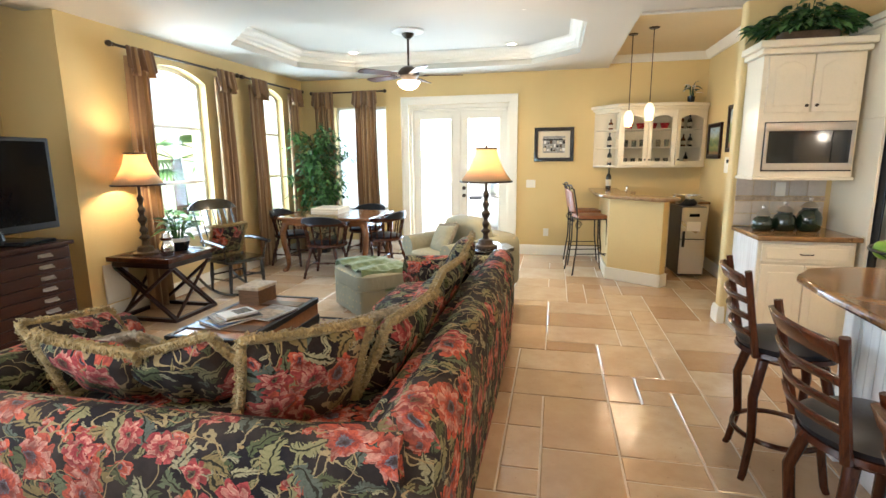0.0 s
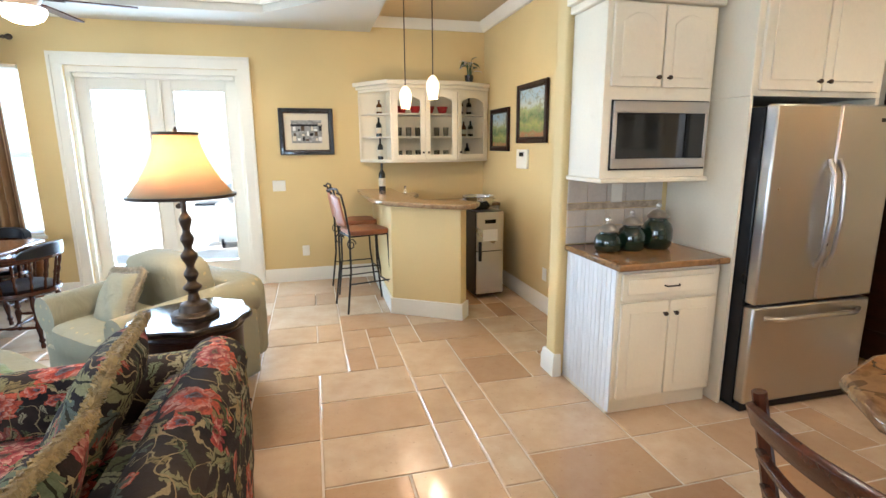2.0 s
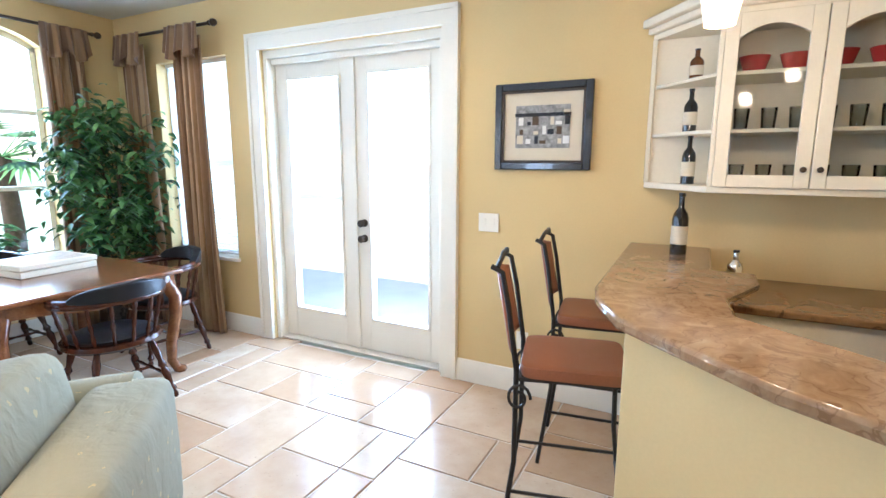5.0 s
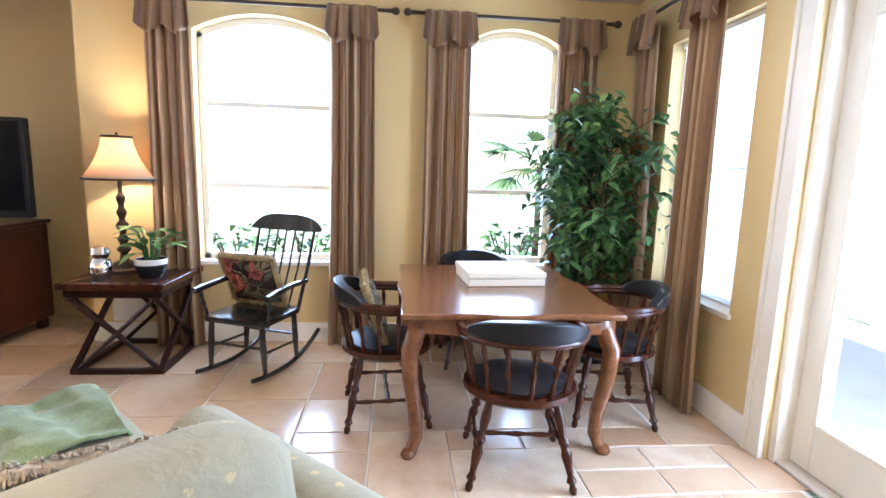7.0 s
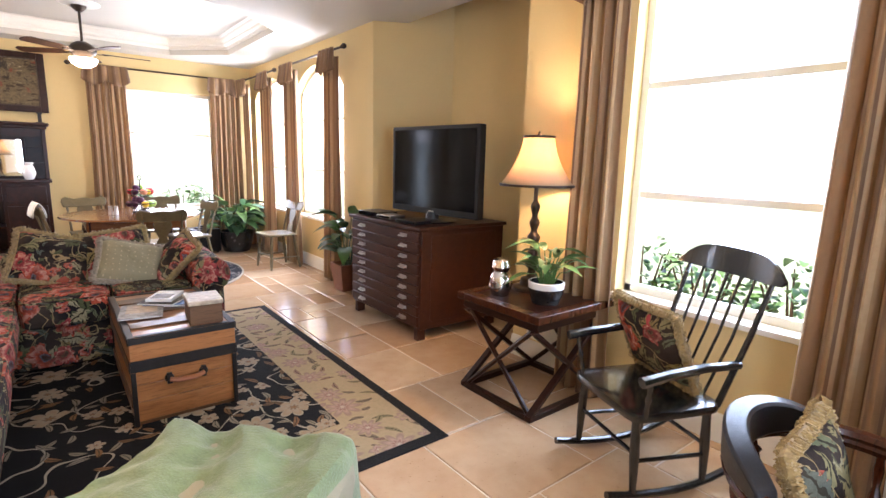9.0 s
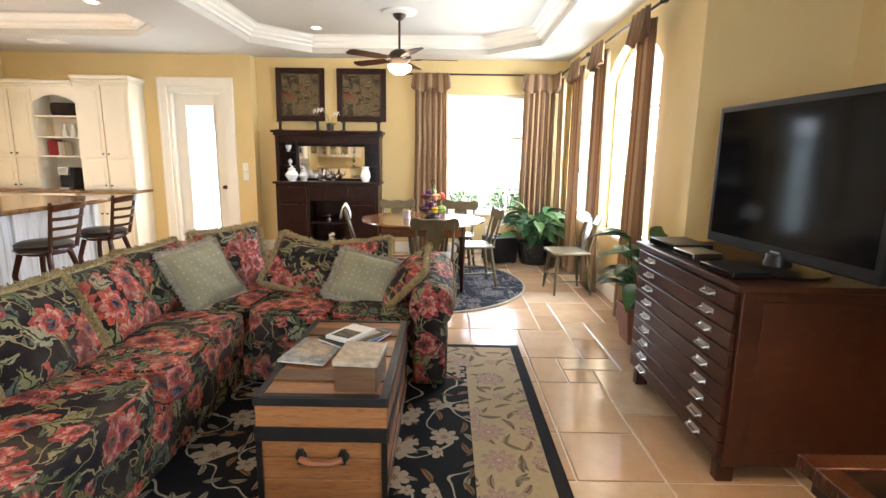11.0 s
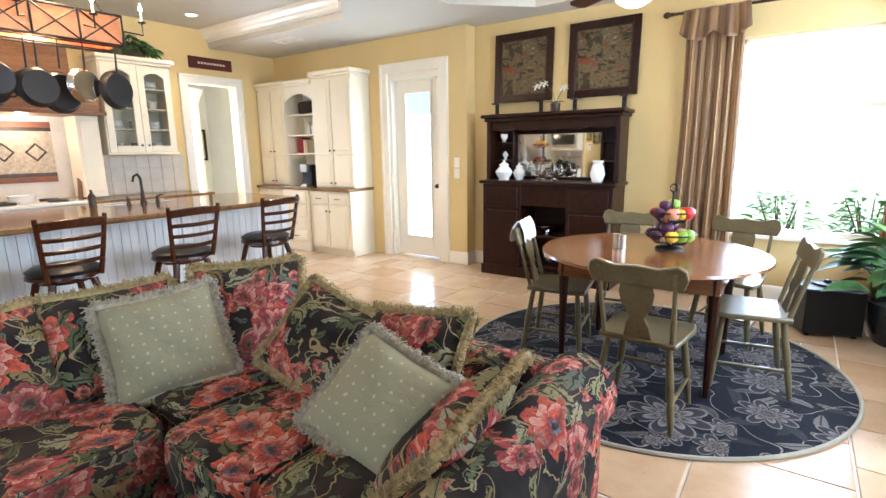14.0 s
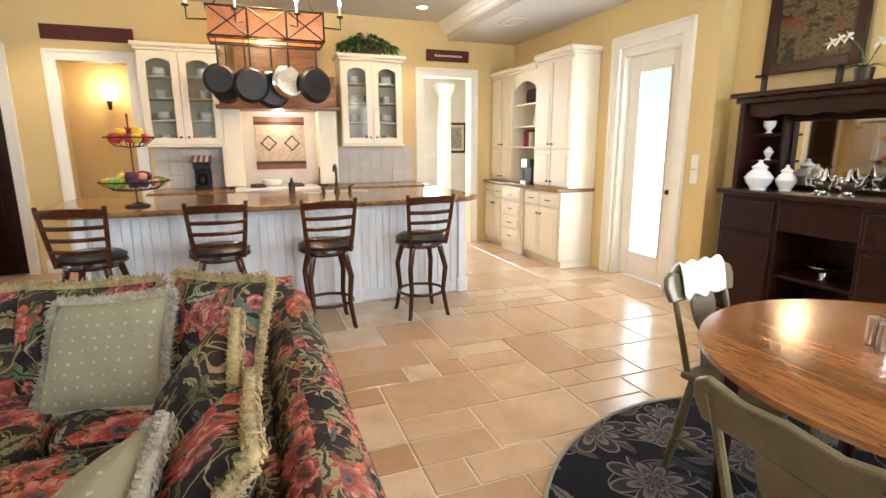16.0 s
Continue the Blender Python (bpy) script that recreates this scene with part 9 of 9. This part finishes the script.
for k, (dx, y, s, mm) in enumerate(((-0.20, 0.42, 0.95, "iron"), (-0.10, 0.20, 0.80, "plastic_black"), (-0.20, 0.16, 1.1, "iron"), (-0.10, -0.02, 1.2, "plastic_black"), (-0.20, -0.16, 1.0, "chrome"), (-0.20, -0.40, 1.15, "iron"), (0.10, 0.36, 1.0, "plastic_black"))):
    o = thing("hanging_pan", (2.30 + dx, 1.98 + y, 2.31), "frying pan hanging by its handle from the pot rack", "pan", "pans on the rack")
    part("pan", G().lathe([(r * s, h) for r, h in PAN], n=26, m=pose(0, 0, -0.34 - 0.02 * k % 0.08, 0, 90, 4 * k)), mm, o)
    part("handle", G().tube([(0.02, 0, -0.34 + 0.13 * s - 0.03), (0.01, 0, -0.10), (0, 0, -0.03), (0.0, 0, 0.012)], 0.009, 6, 0.005), "iron", o)

# ---- hutch ----
hu = thing("kitchen_hutch", (3.98, -1.455, 0), "cream built-in kitchen hutch with granite counter and open shelves", "hutch", "", 180)
# local: x runs to the west (0 at the kitchen corner), front at -y
W = 1.95
part("base_body", G().box(0.0, -0.44, 0.08, W, 0, 0.875), "cabinet_cream", hu, "", 0.004)
part("base_body", G().box(0.62, -0.48, 0.0, 1.16, -0.441, 0.875), "cabinet_cream", hu, "", 0.006)
part("toe_kick", G().box(0, -0.41, 0, W, 0, 0.08), "cabinet_cream", hu)
part("granite_top", G().box(-0.0, -0.49, 0.876, W + 0.02, 0, 0.914), "granite_brown", hu, "brown granite counter", 0.008)
for x0 in (0.03, 1.18):
    w = 0.56 if x0 < 1 else 0.74
    for j in range(2):
        panel_leaf(hu, pose(x0 + j * w / 2, -0.461, 0.70), w / 2 - 0.012, 0.15, 0, 0.03, 0, 0, "drawer", True)
        panel_leaf(hu, pose(x0 + j * w / 2, -0.461, 0.10), w / 2 - 0.012, 0.58, 0, 0.045, 1 if j == 0 else -1, 0.50)
for j in range(4):
    panel_leaf(hu, pose(0.65, -0.501, 0.14 + 0.182 * j), 0.48, 0.17, 0, 0.03, 0, 0, "drawer", True)
for x0, x1, zt in ((0.0, 0.62, 2.30), (1.20, W, 2.36)):
    part("tower", G().box(x0, -0.34, 0.914, x1, 0, zt), "cabinet_cream", hu, "", 0.004)
    part("cornice", G().box(x0 - 0.0, -0.37, zt, x1 + 0.02, 0, zt + 0.035).box(x0 - 0.0, -0.40, zt + 0.035, x1 + 0.035, 0, zt + 0.085), "cabinet_cream", hu, "moulded cornice", 0.010)
    w = (x1 - x0) / 2
    for j in range(2):
        panel_leaf(hu, pose(x0 + 0.015 + j * w, -0.361, 1.36), w - 0.02, zt - 1.40, 0.05, 0.05, 1 if j == 0 else -1, 0.05)
        panel_leaf(hu, pose(x0 + 0.015 + j * w, -0.361, 0.93), w - 0.02, 0.41, 0, 0.05, 1 if j == 0 else -1, 0.05)
part("open_back", G().box(0.62, -0.012, 0.914, 1.20, 0, 2.30), "cabinet_cream", hu)
for z in (1.36, 1.62, 1.90):
    part("shelf", G().box(0.62, -0.32, z, 1.20, -0.012, z + 0.02), "cabinet_cream", hu, "", 0.003)
g = G()
for k in range(14):
    x0, x1 = 0.62 + 0.58 * k / 14, 0.62 + 0.58 * (k + 1) / 14
    z0, z1 = (2.19 - 0.10 * ((x - 0.91) / 0.29) ** 2 for x in (x0, x1))
    g.add([(x0, -0.34, z0), (x1, -0.34, z1), (x1, -0.34, 2.30), (x0, -0.34, 2.30), (x0, -0.32, z0), (x1, -0.32, z1), (x1, -0.32, 2.30), (x0, -0.32, 2.30)], [(0, 1, 2, 3), (7, 6, 5, 4), (1, 0, 4, 5)])
part("arched_valance", g, "cabinet_cream", hu, "", 0, True, 0, 2, True)
part("cornice", G().box(0.62, -0.37, 2.30, 1.20, 0, 2.335).box(0.62, -0.39, 2.335, 1.20, 0, 2.375), "cabinet_cream", hu, "moulded cornice", 0.008)
o = thing("coffee_machine", (3.06, -1.28, 0.915), "black and silver pod coffee machine on the hutch counter", "coffee maker", "", 180)
part("body", G().box(-0.10, -0.10, 0, 0.10, 0.10, 0.30), "plastic_black", o, "", 0.012)
part("spout_head", G().box(-0.07, -0.16, 0.20, 0.07, -0.101, 0.31), "steel", o, "", 0.008)
part("drip_tray", G().box(-0.07, -0.17, 0, 0.07, -0.101, 0.03), "steel", o, "", 0.004)
for k, (x, h, mm) in enumerate(((3.30, 0.21, "book_red"), (3.255, 0.22, "book_red"), (3.21, 0.20, "book_red"), (3.165, 0.19, "paper_white"), (3.12, 0.18, "paper_mat"))):
    o = thing("cookbook", (x, -1.34, 1.3805), "cookbook standing upright on the hutch shelf", "book", "books on the hutch")
    part("pages", G().box(-0.016, -0.07, 0.004, 0.016, 0.08, h - 0.005), "paper_white", o)
    part("cover", G().box(-0.020, -0.072, 0, -0.0162, 0.085, h).box(0.0162, -0.072, 0, 0.020, 0.085, h).box(-0.020, 0.0801, 0, 0.020, 0.085, h), mm, o, "", 0.001)
for k, x in enumerate((2.98, 3.10)):
    vase((x, -1.30, 1.641), [(0.001, 0), (0.035, 0), (0.04, 0.07), (0.02, 0.12), (0.025, 0.17), (0.001, 0.18)], "porcelain", "white patterned ceramic bottle on the hutch shelf", "ceramic_bottle", "bottle")
o = thing("dark_basket", (3.05, -1.30, 1.921), "dark woven basket on the top hutch shelf", "basket")
part("body", G().soft(-0.16, -0.10, 0, 0.16, 0.10, 0.18, 0.3, 8), "soil", o)

# ---- signs, sconce, next room ----
for y, w, z, lab in ((-0.42, 0.62, 2.52, "long maroon wooden sign with pale lettering over the doorway"), (3.75, 0.86, 2.53, "long maroon wooden sign over the hall opening")):
    o = thing("wall_sign", (3.997, y, z), lab, "sign")
    part("board", G().box(-0.022, -w / 2, 0, 0, w / 2, 0.15), "sign_maroon", o, "", 0.004)
    if w < 0.8:
        for k in range(9):
            part("lettering_bar", G().box(-0.0245, -0.20 + 0.045 * k, 0.06, -0.0221, -0.17 + 0.045 * k, 0.085), "paper_mat", o)
so = thing("wall_sconce", (4.93, 3.83, 1.98), "small lit wall sconce in the hall", "sconce")
part("shade", G().lathe([(0.06, 0), (0.075, 0.10), (0.07, 0.10), (0.055, 0.0)], n=18, close=False), "lamp_frosted", so)
part("bracket", G().lathe([(0.001, -0.12), (0.02, -0.10), (0.03, -0.02), (0.055, 0.0), (0.001, 0.0)], n=12), "bronze", so)
point("hall_light", (4.80, 3.83, 2.12), 5, 0.06)
setting("wall_hall", G().box(5.02, 2.6, 0, 5.12, 5.0, 2.9).box(4.15, 3.30, 0, 5.02, 3.38, 2.9), "wall_paint", "golden yellow hall wall", "wall")
o = framed("picture", (6.99, -1.74, 1.25), 0.46, 0.60, "-x", "black_lacquer", "print_grey", "framed picture on the wall of the next room", 0.06, 0.03, 90)
o = thing("column", (5.6, -0.98, 0), "white fluted column in the next room", "column")
part("shaft", G().lathe([(0.12, 0.12), (0.11, 2.2)], n=24), "stucco_white", o)
part("capital", G().lathe([(0.115, 2.2), (0.14, 2.28), (0.18, 2.36), (0.18, 2.42)], n=24), "stucco_white", o)
part("base", G().box(-0.16, -0.16, 0, 0.16, 0.16, 0.12), "stucco_white", o, "", 0.01)

# ---- garden ----


def shrub(where, r, h, seed, n=260):
    rnd = random.Random(seed)
    o = thing("garden_shrub", where, "leafy green garden shrub in bright sun outside the windows", "shrub", "shrubs outside")
    st, gs = G(), [G(), G()]
    for k in range(7):
        a = k * 0.9
        st.tube([(0, 0, 0), (r * 0.4 * math.cos(a), r * 0.4 * math.sin(a), h * 0.5), (r * 0.7 * math.cos(a), r * 0.7 * math.sin(a), h * 0.85)], 0.02, 5, 0.006)
    for k in range(n):
        a, b, rr = rnd.uniform(0, 6.28), rnd.random(), rnd.uniform(0.55, 1.05)
        q = (r * rr * math.cos(a) * math.sqrt(1 - b * b * 0.8), r * rr * math.sin(a) * math.sqrt(1 - b * b * 0.8), h * (0.12 + 0.85 * b * rr))
        leaf_blade(gs[k % 2], q, (math.cos(a), math.sin(a), rnd.uniform(-0.3, 0.8)), rnd.uniform(0.10, 0.18), rnd.uniform(0.05, 0.08), 0.3, rnd.uniform(-0.6, 0.6), 3)
    part("branches", st, "bark", o)
    for gg, mm in zip(gs, ("leaf_mid", "leaf_light")):
        part("foliage", gg, mm, o)
    return o


s0 = shrub((-5.55, 5.1, -0.16), 0.42, 0.98, 1)
for k, (x, y, s) in enumerate(((-5.6, 5.75, 1.0), (-5.5, 6.4, 0.92), (-5.7, 7.3, 0.9), (-6.3, 8.3, 1.2), (-5.6, 0.4, 1.0), (-5.7, 1.2, 0.95), (-5.6, -0.6, 0.9), (-5.6, 4.5, 0.9), (-2.6, -4.6, 1.15), (-3.6, -5.2, 1.0), (-3.9, -4.2, 0.85))):
    copy_thing(s0, Matrix.Translation((x, y, -0.16)) @ Matrix.Rotation(k * 1.3, 4, "Z"))


def palm(where, h):
    rnd = random.Random(21)
    o = thing("palm_tree", where, "fan palm with pale green fronds in the garden", "tree")
    part("trunk", G().tube([(0, 0, 0), (0.03, 0.02, h * 0.5), (0, 0, h)], 0.12, 12, 0.09), "bark", o)
    g = G()
    for k in range(13):
        a = k * 2.4
        el = rnd.uniform(-0.3, 0.9)
        d = Vector((math.cos(a), math.sin(a), el)).normalized()
        e = Vector((0, 0, h)) + d * 0.55
        g.tube([(0, 0, h), e], 0.012, 5, 0.006)
        side_ = d.cross(Vector((0, 0, 1))).normalized()
        for j in range(15):
            q = (j - 7) / 7 * 1.25
            leaf_blade(g, e, d * math.cos(q) + side_ * math.sin(q), 0.55, 0.05, 0.35, 0.2, 3)
    part("fronds", g, "leaf_light", o)


palm((-6.6, 8.75, -0.16), 1.7)
gr = thing("patio_grill", (-0.75, 11.4, -0.02), "covered steel barbecue grill on the patio", "grill")
part("cart", G().box(-0.55, -0.28, 0.1, 0.55, 0.28, 0.72), "steel", gr, "", 0.01)
part("hood", G().soft(-0.40, -0.26, 0.72, 0.40, 0.26, 1.02, 0.4, 10), "steel", gr)
part("side_shelf", G().box(-0.85, -0.22, 0.68, -0.551, 0.22, 0.72), "plastic_black", gr, "", 0.004)
for sx in (-1, 1):
    part("wheel", G().lathe([(0.10, -0.02), (0.10, 0.02)], n=18, m=pose(sx * 0.48, -0.2, 0.10, 0, 90, 0)), "plastic_black", gr)

# ---- floor tiles ----
U = 0.203
SIZES = ((3, 2), (2, 3), (2, 2), (3, 3), (2, 1), (1, 2), (1, 1))


def tile_mesh(w, h):
    g, a, b = G(), 0.006, 0.008
    x, y = w * U / 2 - a, h * U / 2 - a
    vs = [(sx * (x - e), sy * (y - e), z) for e, z in ((0.0, -0.012), (0.0, -0.003), (0.004, 0.0)) for sx, sy in ((-1, -1), (1, -1), (1, 1), (-1, 1))]
    fs = [(4 * k + i, 4 * k + (i + 1) % 4, 4 * k + 4 + (i + 1) % 4, 4 * k + 4 + i) for k in range(2) for i in range(4)] + [(8, 9, 10, 11)]
    return vs, fs


rnd = random.Random(17)
X0, Y0, NX, NY = -4.72, -1.66, 44, 52
grid = [[False] * NX for _ in range(NY)]
spots = []
for j in range(NY):
    for i in range(NX):
        if grid[j][i]:
            continue
        opts = [s for s in SIZES if i + s[0] <= NX and j + s[1] <= NY and all(not grid[j + b][i + a] for a in range(s[0]) for b in range(s[1]))]
        wts = [{(3, 2): 6, (2, 3): 5, (2, 2): 5, (3, 3): 3, (2, 1): 2.5, (1, 2): 2, (1, 1): 0.7}[s] for s in opts]
        s = rnd.choices(opts, wts)[0]
        for a in range(s[0]):
            for b in range(s[1]):
                grid[j + b][i + a] = True
        spots.append((X0 + (i + s[0] / 2) * U, Y0 + (j + s[1] / 2) * U, s))
floor_ob = bpy.data.objects["floor"]
shared = {}
for s in SIZES:
    vs, fs = tile_mesh(*s)
    shared[s] = G().add(vs, fs).mesh("tile", "travertine", False)


def near(x, y):
    """Stretches of open floor that the walk passes closest."""
    return (-0.1 < x < 1.7 and 1.2 < y < 8.7) or (-2.3 < x < -0.1 and 6.3 < y < 8.7) or (-4.0 < x < -2.4 and 0.9 < y < 6.9) or (-0.8 < x < 1.7 and -1.5 < y < 1.2)


rest = G()
count = 0
for x, y, s in spots:
    if near(x, y) and count < 300:
        o = new("tile", shared[s])
        o.location = (x, y, 0.0)
        o.parent = floor_ob
        count += 1
    elif -4.8 < x < 4.15 and y < 8.75:
        vs, fs = tile_mesh(*s)
        rest.add([(a + x, b + y, c) for a, b, c in vs], fs)
ob = part("tile_rest", rest, "travertine", floor_ob, "", 0, False)
ob["kind"] = "stuff"
